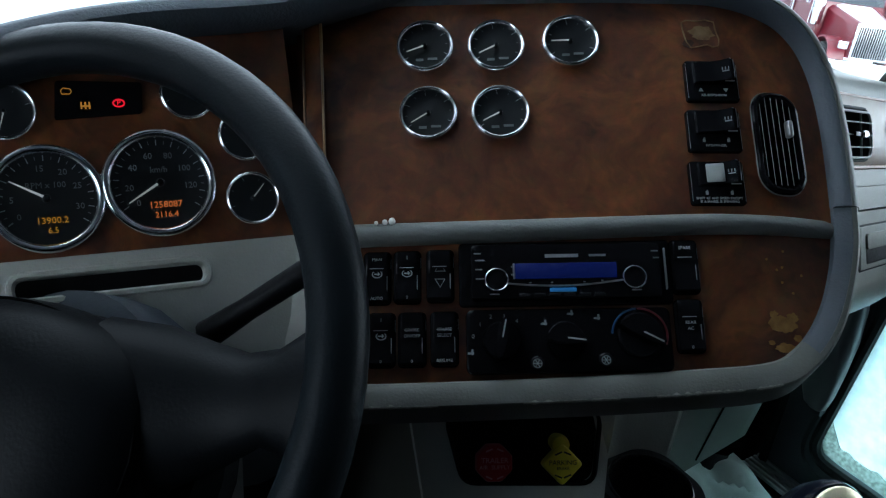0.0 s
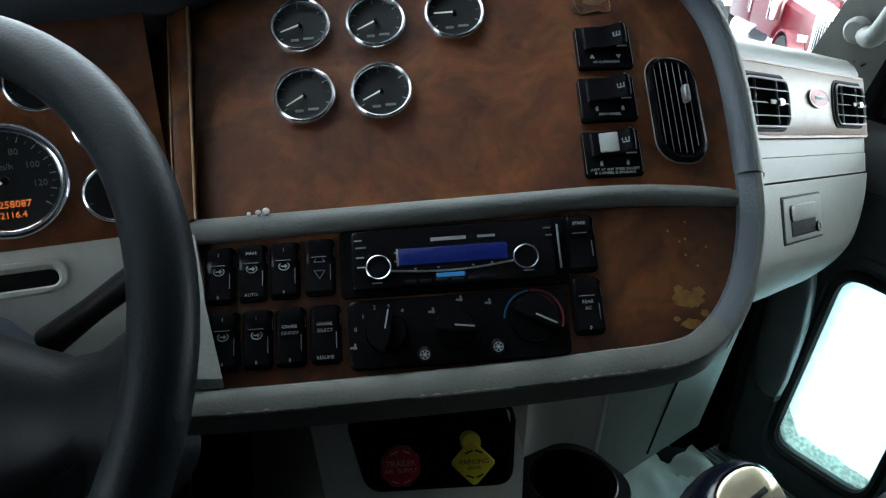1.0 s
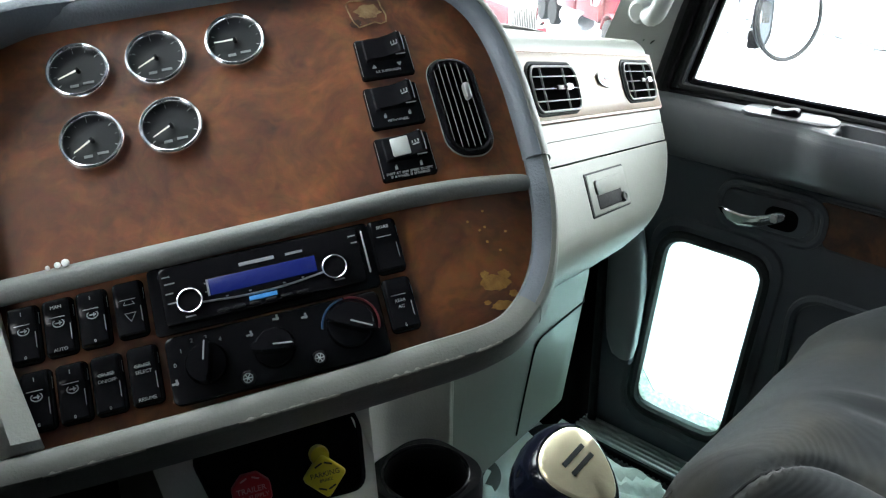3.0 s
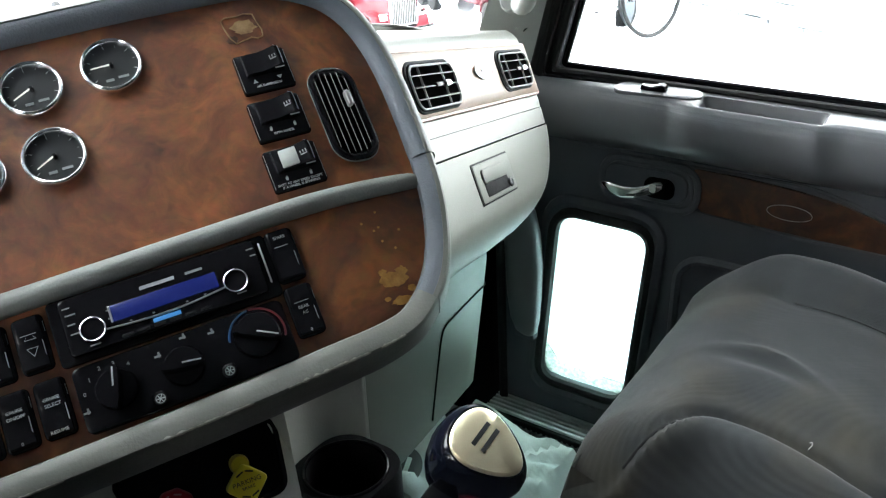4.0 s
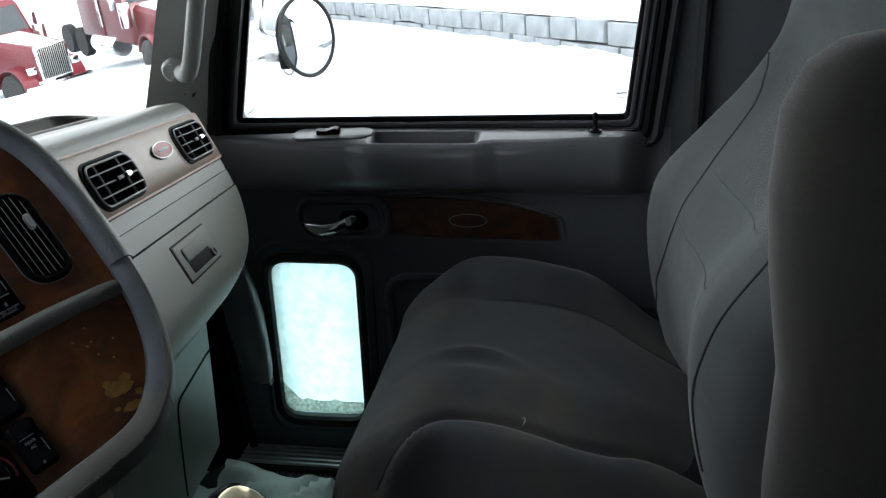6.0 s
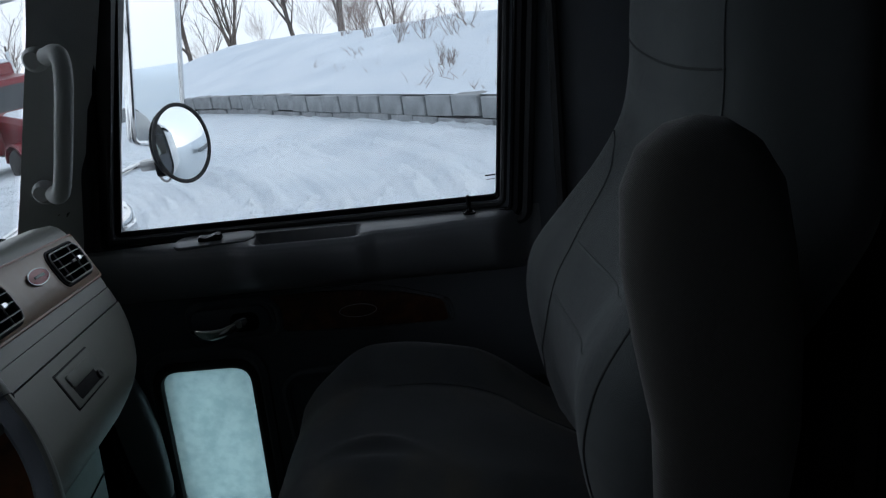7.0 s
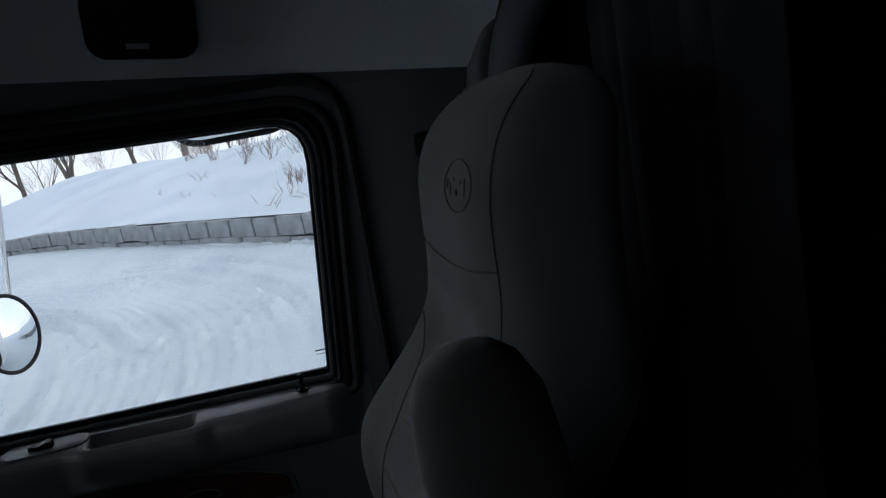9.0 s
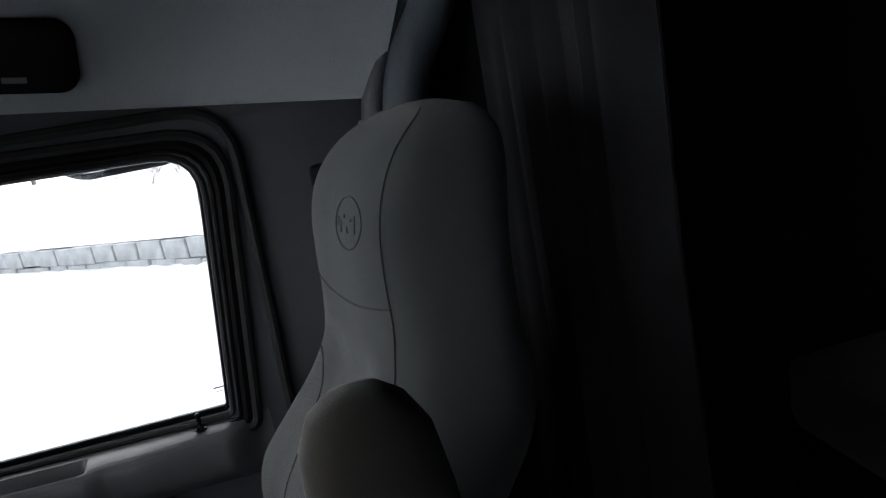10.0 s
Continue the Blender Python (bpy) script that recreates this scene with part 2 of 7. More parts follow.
M_TWILL = fabric_mat("soiled_twill_fabric", (0.053, 0.057, 0.059), (0.039, 0.042, 0.044), 300.0, (0.076, 0.069, 0.053))
M_ARM = fabric_mat("worn_arm_twill", (0.044, 0.043, 0.039), (0.030, 0.029, 0.027), 240.0, (0.040, 0.037, 0.032))
M_DARKFAB = fabric_mat("dark_side_fabric", (0.018, 0.019, 0.020), (0.012, 0.013, 0.013))
M_CURTAIN = node_mat("grey_curtain_cloth", (0.026, 0.026, 0.030), 0.95, 0, (0.016, 0.016, 0.018), 9, 500, 0.3)
M_LINER = node_mat("grey_headliner", (0.50, 0.54, 0.57), 0.9, 0, (0.42, 0.455, 0.485), 5, 260, 0.4, 0.4)
M_PILLAR = node_mat("pillar_trim", (0.44, 0.45, 0.43), 0.55, 0, (0.36, 0.37, 0.355), 5, 380, 0.25)
M_MAT = node_mat("rubber_floor_mat", (0.02, 0.02, 0.021), 0.8, 0, (0.012, 0.012, 0.012), 12, 160, 0.5)
M_WHITE = plain("white_marking", (0.38, 0.395, 0.395), 0.5)
M_CRUMB = plain("white_crumb", (0.82, 0.82, 0.80), 0.7)
# pale lines that paint glints on glossy switch edges; also the radio's name bar
M_EDGE = plain("glint_and_print", (0.42, 0.43, 0.44), 0.35, 0.5)
M_VENTGREY = node_mat("grey_vent_plastic", (0.36, 0.37, 0.35), 0.45, 0, (0.29, 0.30, 0.285), 20, 300, 0.1)
M_STITCH = plain("pale_stitching", (0.105, 0.113, 0.112), 0.9)
M_DIM = plain("dim_marking", (0.20, 0.21, 0.21), 0.6)
M_FACE = plain("gauge_face", (0.010, 0.011, 0.012), 0.4)
M_NEEDLE = plain("needle_white", (0.75, 0.72, 0.66), 0.4, 0, (0.8, 0.75, 0.65), 0.03)
M_LCD = plain("amber_display", (0.05, 0.02, 0.005), 0.4, 0, (1.0, 0.24, 0.05), 0.085)
M_LCD2 = plain("yellow_display", (0.05, 0.03, 0.005), 0.4, 0, (1.0, 0.42, 0.03), 0.06)
M_BLUE = plain("radio_screen", (0.006, 0.009, 0.05), 0.25, 0, (0.02, 0.05, 0.5), 0.009)
M_BLUELIT = plain("lit_blue_label", (0.02, 0.07, 0.2), 0.3, 0, (0.10, 0.40, 0.9), 0.03)
M_RED = node_mat("red_knob_plastic", (0.38, 0.012, 0.02), 0.4, 0, (0.28, 0.01, 0.015), 25, 200, 0.1)
M_YELLOW = node_mat("yellow_knob_plastic", (0.62, 0.50, 0.02), 0.45, 0, (0.5, 0.40, 0.02), 30, 200, 0.1)
M_REDLIT = plain("red_warning", (0.1, 0.0, 0.0), 0.4, 0, (1.0, 0.01, 0.03), 0.15)
M_AMBERLIT = plain("amber_warning", (0.1, 0.05, 0.0), 0.4, 0, (1.0, 0.40, 0.05), 0.06)
M_GOLD = node_mat("satin_brass_plate", (0.80, 0.71, 0.50), 0.28, 0.75, (0.66, 0.56, 0.36), 25, 300, 0.1)
M_KNOB = node_mat("gloss_black_knob", (0.004, 0.005, 0.010), 0.14, 0, (0.003, 0.004, 0.007), 30, 200, 0.0)
M_GLASS = glass_mat("window_glass")
M_MIRROR = plain("mirror_glass", (0.86, 0.90, 0.92), 0.015, 1.0)
M_PATCH = node_mat("glue_patch", (0.27, 0.18, 0.085), 0.8, 0, (0.12, 0.06, 0.022), 90, 400, 0.6, 0.25)
M_SCUFF = node_mat("pale_scuff", (0.44, 0.25, 0.06), 0.75, 0, (0.26, 0.12, 0.03), 120, 400, 0.4, 0.25)
M_BAG = node_mat("pale_paper_bag", (0.80, 0.82, 0.78), 0.6, 0, (0.5, 0.52, 0.49), 12, 200, 0.2)
M_SNOW = snow_mat("snow", (0.80, 0.855, 0.91), (0.70, 0.77, 0.84), True)
M_SNOWHILL = snow_mat("drifted_snow", (0.70, 0.755, 0.815), (0.59, 0.655, 0.73), False)
M_CONC = node_mat("weathered_concrete", (0.29, 0.305, 0.315), 0.9, 0, (0.15, 0.16, 0.168), 2.2, 20, 0.6, 0.3, 0.2, 0.02)
M_BARK = node_mat("bark", (0.10, 0.085, 0.075), 0.95, 0, (0.05, 0.042, 0.038), 3, 20, 0.8)
M_TWIG = node_mat("bare_twigs", (0.24, 0.19, 0.165), 0.95, 0, (0.12, 0.10, 0.09), 3, 20, 0.0)
M_TRUCKRED = node_mat("truck_red_paint", (0.11, 0.006, 0.013), 0.35, 0, (0.075, 0.004, 0.009), 1, 20, 0.0)
M_TRUCKWHITE = node_mat("truck_white_paint", (0.72, 0.73, 0.74), 0.35, 0, (0.6, 0.6, 0.6), 1, 20, 0.0)
M_TYRE = node_mat("tyre_rubber", (0.02, 0.02, 0.021), 0.85, 0, (0.012, 0.012, 0.012), 8, 60, 0.3)
M_DARKGLASS = plain("dark_truck_glass", (0.02, 0.025, 0.03), 0.08)


# ---- mesh helpers ----
def part(name, bm, material, parent=None, label="", smooth=True):
    me = bpy.data.meshes.new(name)
    bmesh.ops.recalc_face_normals(bm, faces=bm.faces)
    bm.to_mesh(me)
    bm.free()
    if smooth:
        for p in me.polygons:
            p.use_smooth = True
        me.set_sharp_from_angle(angle=radians(38))
    me.materials.append(material)
    ob = new(name, me)
    if parent:
        ob.parent = parent
    if label:
        ob["label"] = label
    return ob


def thing(name, m, label, category, group="", kind=""):
    ob = new(name)
    ob.empty_display_size = 0.05
    ob.matrix_world = m
    return tagged(ob, label, category, group, kind)


def fr(o, x, y, z):
    """A frame from an origin and three axes."""
    m = Matrix.Identity(4)
    for i in range(3):
        m[i][0], m[i][1], m[i][2], m[i][3] = x[i], y[i], z[i], o[i]
    return m


def box(sx, sy, sz, bevel=0.0, at=(0, 0, 0), seg=2, bm=None):
    bm = bm or bmesh.new()
    r = bmesh.ops.create_cube(bm, size=1.0)
    bmesh.ops.scale(bm, vec=(sx, sy, sz), verts=r["verts"])
    if bevel:
        es = list({e for v in r["verts"] for e in v.link_edges})
        q = bmesh.ops.bevel(bm, geom=es, offset=bevel, segments=seg, affect='EDGES', profile=0.5)
        vs = q["verts"]
        vs = list({v for f in q["faces"] for v in f.verts} | {v for v in r["verts"] if v.is_valid})
    else:
        vs = r["verts"]
    bmesh.ops.translate(bm, vec=at, verts=vs)
    return bm


def rrect(w, h, r, n=5, cx=0, cy=0):
    out = []
    for k, (sx, sy) in enumerate(((1, 1), (-1, 1), (-1, -1), (1, -1))):
        for i in range(n + 1):
            a = math.pi / 2 * (k + i / n)
            out.append((cx + sx * (w / 2 - r) + r * math.cos(a), cy + sy * (h / 2 - r) + r * math.sin(a)))
    return out


def poly_round(pts, r, n=5):
    """A polygon with its corners rounded."""
    out = []
    k = len(pts)
    rs = r if isinstance(r, (list, tuple)) else [r] * k
    for i in range(k):
        p0, p1, p2 = Vector(pts[i - 1]), Vector(pts[i]), Vector(pts[(i + 1) % k])
        a, b = (p0 - p1).normalized(), (p2 - p1).normalized()
        ri = rs[i]
        for j in range(n + 1):
            s = j / n
            q = (p1 + a * ri) * (1 - s) ** 2 + p1 * 2 * s * (1 - s) + (p1 + b * ri) * s * s
            out.append((q.x, q.y))
    return out


def slab(outer, holes=(), d=0.02, at=0.0, bend=None, bm=None):
    """A plate in the xy plane from z=at down to at-d, with holes right through it."""
    from mathutils.geometry import tessellate_polygon
    bm = bm or bmesh.new()
    loops = [list(outer)] + [list(h) for h in holes]
    flat = [p for l in loops for p in l]
    tris = tessellate_polygon([[Vector((p[0], p[1], 0)) for p in l] for l in loops])
    bz = bend or (lambda x, y: 0.0)
    top = [bm.verts.new((p[0], p[1], at + bz(*p))) for p in flat]
    bot = [bm.verts.new((p[0], p[1], at - d + bz(*p))) for p in flat]
    for a, b, c in tris:
        if len({a, b, c}) == 3:
            bm.faces.new((top[a], top[b], top[c]))
            bm.faces.new((bot[c], bot[b], bot[a]))
    i = 0
    for l in loops:
        n = len(l)
        for k in range(n):
            a, b = i + k, i + (k + 1) % n
            bm.faces.new((top[a], bot[a], bot[b], top[b]))
        i += n
    return bm


def loft(rings, caps=True, closed=True, bm=None):
    """A skin over rings of points."""
    bm = bm or bmesh.new()
    vs = [[bm.verts.new(p) for p in r] for r in rings]
    n = len(vs[0])
    for a, b in zip(vs[:-1], vs[1:]):
        for k in range(n if closed else n - 1):
            bm.faces.new((a[k], a[(k + 1) % n], b[(k + 1) % n], b[k]))
    if caps and closed:
        bm.faces.new(vs[0])
        bm.faces.new(vs[-1][::-1])
    return bm


def plate(outline, d, bevel=0.002, at=0.0, crown=0.0, bm=None):
    """A plate with a rounded upper edge: rings of the outline drawn inwards, capped."""
    c = Vector((sum(p[0] for p in outline) / len(outline), sum(p[1] for p in outline) / len(outline)))
    size = max((Vector(p) - c).length for p in outline)

    def ring(inset, z):
        k = 1 - inset / size
        return [(c.x + (p[0] - c.x) * k, c.y + (p[1] - c.y) * k, z) for p in outline]
    return loft([ring(0, at), ring(0, at + d - bevel), ring(bevel * 0.3, at + d - bevel * 0.3), ring(bevel, at + d)] + ([ring(size * 0.5, at + d + crown * 0.75), ring(size * 0.98, at + d + crown)] if crown else []), bm=bm)


def lathe(profile, n=32, bm=None, at=(0, 0, 0)):
    """Turns (radius, height) about z."""
    bm = bm or bmesh.new()
    rings = []
    for r, z in profile:
        rings.append([(at[0] + r * math.cos(2 * math.pi * k / n), at[1] + r * math.sin(2 * math.pi * k / n), at[2] + z) for k in range(n)])
    return loft(rings, bm=bm)


def tube(pts, r, n=10, closed=False, bm=None, flat=None):
    """A round bar along points; r may be a list."""
    bm = bm or bmesh.new()
    P = [Vector(p) for p in pts]
    k = len(P)
    rs = r if isinstance(r, (list, tuple)) else [r] * k
    rings = []
    up = None
    for i in range(k):
        a = P[i - 1] if (i > 0 or closed) else P[i]
        b = P[(i + 1) % k] if (i < k - 1 or closed) else P[i]
        t = (b - a).normalized()
        if up is None:
            up = Vector((0, 0, 1)) if abs(t.z) < 0.9 else Vector((1, 0, 0))
        s = t.cross(up).normalized()
        up = s.cross(t).normalized()
        rings.append([P[i] + s * rs[i] * math.cos(2 * math.pi * j / n) + up * rs[i] * (flat or 1.0) * math.sin(2 * math.pi * j / n) for j in range(n)])
    if closed:
        rings.append(rings[0])
        return loft(rings, caps=False, bm=bm)
    return loft(rings, bm=bm)


def letters(body, size, m, material, parent, name="lettering", depth=0.0004, align='CENTER'):
    """Words as a mesh, in the xy plane of m."""
    cu = bpy.data.curves.new(name, 'FONT')
    cu.body, cu.size, cu.extrude, cu.resolution_u = body, size, depth, 2
    cu.align_x, cu.align_y = align, 'CENTER'
    tmp = bpy.data.objects.new(name, cu)
    me = bpy.data.meshes.new_from_object(tmp)
    bpy.data.objects.remove(tmp)
    me.materials.append(material)
    ob = new(name, me)
    ob.parent = parent
    ob.matrix_local = m
    return ob


def spline(pts, n=8):
    """A smooth line through points."""
    P = [Vector(p) for p in pts]
    out = []
    for i in range(len(P) - 1):
        a, b, c, d = P[max(i - 1, 0)], P[i], P[i + 1], P[min(i + 2, len(P) - 1)]
        for k in range(n):
            t = k / n
            out.append(0.5 * ((2 * b) + (c - a) * t + (2 * a - 5 * b + 4 * c - d) * t * t + (3 * b - a - 3 * c + d) * t ** 3))
    out.append(P[-1])
    return out


I4 = Matrix.Identity(4)
T = Matrix.Translation

# ---- the cab's shell ----
PANEL = fr((-0.1963, 0.6861, 0.7783), (0.8246, -0.5462, 0.1474), (0.2956, 0.6383, 0.7108), (-0.4823, -0.5425, 0.6877))
CLUSTER = fr((-0.2933, 0.8564, 0.8703), (0.9903, -0.1392, 0), (0.0794, 0.5652, 0.8211), (-0.1143, -0.8131, 0.5708))
PASS = fr((0.4466, 0.7007, 0.7879), (0.9674, 0.1841, -0.1740), (0.0813, 0.4252, 0.9014), (0.2399, -0.8862, 0.3964))
CONSOLE = fr((-0.1241, 0.6676, 0.5796), (0.8863, -0.4593, 0.0582), (0.187, 0.4702, 0.8625), (-0.4236, -0.7536, 0.5027))
DOOR = fr((0.90, 0, 0), (0, 1, 0), (0, 0, 1), (1, 0, 0))
FLOOR_Z = -0.06


def struct(name, bm, material, label, category, smooth=True):
    return tagged(part(name, bm, material, None, "", smooth), label, category, "", "structure")


def lbox(x0, x1, y0, y1, z0, z1, bevel=0.0, bm=None):
    return box(x1 - x0, y1 - y0, z1 - z0, bevel, ((x0 + x1) / 2, (y0 + y1) / 2, (z0 + z1) / 2), bm=bm)


struct("floor", lbox(-1.2, 1.0, -2.3, 1.35, FLOOR_Z - 0.06, FLOOR_Z), M_MAT, "black rubber cab floor covering, worn and dusty", "floor")
struct("ceiling", lbox(-1.2, 1.0, -2.3, 1.0, 1.80, 1.84), M_LINER, "grey padded cab headliner", "ceiling")
struct("wall_back", lbox(-1.2, 1.0, -2.36, -2.3, FLOOR_Z, 1.8), M_DARKFAB, "dark quilted rear wall of the sleeper", "wall")
struct("firewall", lbox(-1.0, 0.86, 1.28, 1.32, FLOOR_Z, 0.62), M_BLACK_MATT, "dark front bulkhead below the windscreen", "wall")
struct("cowl", lbox(-1.08, 0.86, 0.96, 1.30, 0.62, 0.70, 0.01), M_BLACK_MATT, "dark cowl under the foot of the windscreen", "cowl")
# unseen wall; its opening is made up and sized to light the dash
WL = [(-2.3, FLOOR_Z), (1.36, FLOOR_Z), (1.36, 0.80), (0.98, 1.8), (-2.3, 1.8)]
lw = struct("wall_left", slab(WL, [poly_round([(0.50, 0.76), (0.88, 0.76), (0.71, 1.24), (0.50, 1.24)], 0.04)], 0.06, 0.0), M_DOOR, "unseen dark driver's side wall, added with an opening sized for light", "wall")
lw.matrix_world = fr((-1.14, 0, 0), (0, 1, 0), (0, 0, 1), (1, 0, 0))
# right side behind the door and above it
struct("wall_right", slab([(-2.3, FLOOR_Z), (-0.03, FLOOR_Z), (-0.03, 1.30), (0.80, 1.30), (0.80, 1.8), (-2.3, 1.8)], (), 0.05, 0.08), M_DARKFAB, "dark trimmed side wall of the sleeper", "wall").matrix_world = DOOR
# painted outer skin of the sleeper, seen in the mirrors
struct("wall_right_skin", slab([(-2.36, FLOOR_Z - 0.06), (-0.08, FLOOR_Z - 0.06), (-0.08, 1.84), (-2.36, 1.84)], (), 0.01, 0.136), M_TRUCKWHITE, "white painted outer skin of the sleeper", "wall").matrix_world = DOOR
# front corner post of the door frame
bm = loft([[(0.89, 0.985, 0.70), (0.985, 0.955, 0.70), (0.985, 0.865, 0.70), (0.90, 0.85, 0.70)],
           [(0.89, 0.92, 0.90), (0.985, 0.895, 0.90), (0.985, 0.80, 0.90), (0.90, 0.785, 0.90)],
           [(0.88, 0.80, 1.28), (0.975, 0.78, 1.28), (0.975, 0.68, 1.28), (0.89, 0.67, 1.28)],
           [(0.86, 0.66, 1.72), (0.96, 0.64, 1.72), (0.96, 0.54, 1.72), (0.87, 0.53, 1.72)]])
struct("door_post", bm, M_RUBBER, "black rubber-sealed front post of the passenger door frame", "door post")
bm = loft([[(0.845, 0.945, 0.72), (0.83, 0.995, 0.72), (0.90, 1.020, 0.72), (0.97, 0.99, 0.72), (0.90, 0.865, 0.72)],
           [(0.842, 0.890, 0.88), (0.83, 0.932, 0.88), (0.89, 0.952, 0.88), (0.96, 0.93, 0.88), (0.893, 0.83, 0.88)],
           [(0.838, 0.785, 1.16), (0.825, 0.825, 1.16), (0.88, 0.845, 1.16), (0.95, 0.82, 1.16), (0.885, 0.725, 1.16)],
           [(0.80, 0.61, 1.62), (0.78, 0.66, 1.62), (0.85, 0.685, 1.62), (0.92, 0.65, 1.62), (0.86, 0.55, 1.62)],
           [(0.78, 0.55, 1.80), (0.76, 0.60, 1.80), (0.83, 0.625, 1.80), (0.90, 0.58, 1.80), (0.84, 0.48, 1.80)]])
struct("windscreen_pillar", bm, M_PILLAR, "grey trimmed windscreen pillar beside the passenger door", "pillar")
# unseen pillar, made extra wide to block light through the left of the windscreen
bm = loft([[(-1.14, 1.12, 0.70), (-0.74, 1.30, 0.70), (-0.74, 1.16, 0.70), (-1.14, 0.92, 0.70)],
           [(-1.12, 0.66, 1.80), (-0.74, 0.84, 1.80), (-0.74, 0.70, 1.80), (-1.12, 0.48, 1.80)]])
struct("windscreen_pillar", bm, M_PILLAR, "unseen driver's side windscreen pillar, widened to block light", "pillar")
struct("header_panel", lbox(-1.14, 0.95, 0.50, 0.92, 1.62, 1.80, 0.03), M_LINER, "grey padded panel over the windscreen", "header panel")


def screen_pt(s, h):
    x = -1.06 + 1.92 * s
    k = ((x + 0.10) / 0.96) ** 2
    return (x, 1.30 - 0.30 * k - 0.40 * h + 0.05 * k * h, 0.76 + 0.90 * h)


bm = bmesh.new()
for off in (0.0, 0.006):
    g = [[bm.verts.new(Vector(screen_pt(i / 16, j / 6)) + Vector((0, off, 0))) for i in range(17)] for j in range(7)]
    for j in range(6):
        for i in range(16):
            bm.faces.new((g[j][i], g[j][i + 1], g[j + 1][i + 1], g[j + 1][i]))
ws = struct("window_1", bm, M_GLASS, "clear curved windscreen glass", "window")
ws.visible_shadow = False
# rubber seal along the foot of the windscreen
part("seal", tube([screen_pt(i / 24, -0.015) for i in range(25)], 0.016, 8), M_RUBBER, ws, "black rubber seal")

# ---- the ground, the bank and the yard ----
SLOPE = 0.073


def ground_z(x, y):
    dip = min(1.6, 0.005 * max(0.0, y - 6.0) ** 2)
    back = (x - 15.7) * 0.608 - (y - 0.35) * 0.794
    return -1.45 - SLOPE * (0.87 * x + 0.5 * y) - dip - min(30.0, 0.09 * max(0.0, back - 14.0))


WA, WB = Vector((15.7, 0.35)), Vector((31.3, 12.3))
WD = (WB - WA).normalized()
WN = Vector((WD.y, -WD.x))


def side(x, y):
    """Metres behind the block wall, and along it."""
    q = Vector((x, y)) - WA
    return q.dot(WN), q.dot(WD)


def bank_z(d, a, x, y):
    crest = 1.58 + 0.013 * min(a, 50.0) + 0.12 * math.sin(a * 0.21)
    s = min(1.0, max(0.0, d / 9.0))
    return ground_z(x, y) + 0.62 + (crest - 0.62) * (s * s * (3 - 2 * s)) ** 0.85 + 0.14 * noise.noise((x * 0.35, y * 0.35, 0)) * s - 0.38 * max(0.0, d - 9.8)


bm = bmesh.new()
xs = [-400, -200, -90, -40, -20, -10, -5, -2, 0, 1.2, 2.0] + [2.5 + i * 0.085 for i in range(200)] + [19.7, 20, 20.5, 21, 22, 23, 24, 26, 28, 30, 32, 36, 42, 50, 70, 110, 200, 420]
ys = [-400, -180, -80, -40, -22, -14, -10, -8.5, -7.5] + [-7 + i * 0.085 for i in range(250)] + [14.5, 15, 16, 17, 18, 20, 22, 24, 26, 28, 30, 36, 46, 60, 90, 160, 400]
rngt = random.Random(12)
# wheel tracks swing round one turning point: radius, width, depth
TRACKS = [(9.6 + 0.64 * k + rngt.uniform(-0.22, 0.22), rngt.uniform(0.09, 0.16), rngt.uniform(0.045, 0.09)) for k in range(13)]


def rut(u, w, depth):
    """Cross-section of a wheel rut: a flat trough between pushed-up edges."""
    return depth * (-math.exp(-(u / w) ** 4) + 0.75 * math.exp(-((abs(u) - 1.7 * w) / (0.5 * w)) ** 2))


def yard_relief(x, y):
    """Snow over the yard: swells, ruts, tread and thrown-up lumps."""
    f = min(1.0, max(0.0, (x - 1.5) / 2.5))
    h = 0.07 * noise.noise((x * 0.45, y * 0.45, 0)) + 0.022 * noise.noise((x * 2.2, y * 2.2, 5.0))
    rr, th = math.hypot(x - 7.7, y - 15.1), math.atan2(y - 15.1, x - 7.7)
    for k, (r0, w, dp) in enumerate(TRACKS):
        u = rr - r0 - 0.35 * noise.noise((th * 2.2, k * 3.7, 1.0))
        if abs(u) < 0.6:
            h += rut(u, w, dp) * min(1.0, max(0.0, 0.55 + 1.7 * noise.noise((th * 2.6, k * 5.1, 7.0))))
    for k in range(3):
        u = (x * 0.25 + y * 0.97) - (4.6 + 1.9 * k) - 0.5 * noise.noise((x * 0.2, k, 0))
        if abs(u) < 0.6:
            h += rut(u, 0.13, 0.035) * min(1.0, max(0.0, 0.4 + 1.6 * noise.noise((x * 0.3, k * 9.0, 2.0))))
    c = noise.noise((x * 2.6, y * 4.2, 2.0))
    patch = max(0.0, noise.noise((x * 0.33, y * 0.33, 9.0)) + 0.25)
    h += 0.32 * patch * max(0.0, c - 0.20) + 0.075 * patch * noise.noise((x * 5.2, y * 5.2, 4.0)) + 0.02 * noise.noise((x * 4.6, y * 4.6, 8.0))
    return f * h


grid = []
for x in xs:
    row = []
    for y in ys:
        z = ground_z(x, y)
        d, a = side(x, y)
        if -2 < x < 24 and -9 < y < 20:
            z += yard_relief(x, y)
        if -2 < x < 40 and -14 < y < 46:
            z += 0.10 * math.exp(-((d + 0.9) / 0.7) ** 2) * (0.5 + 0.5 * noise.noise((a * 0.5, 0, 0)) + 0.4 * noise.noise((a * 2.1, d, 0)))
        row.append(bm.verts.new((x, y, z)))
    grid.append(row)
for i in range(len(xs) - 1):
    for j in range(len(ys) - 1):
        bm.faces.new((grid[i][j], grid[i + 1][j], grid[i + 1][j + 1], grid[i][j + 1]))
struct("ground", bm, M_SNOW, "trampled snow over the yard with curved tyre tracks", "ground")
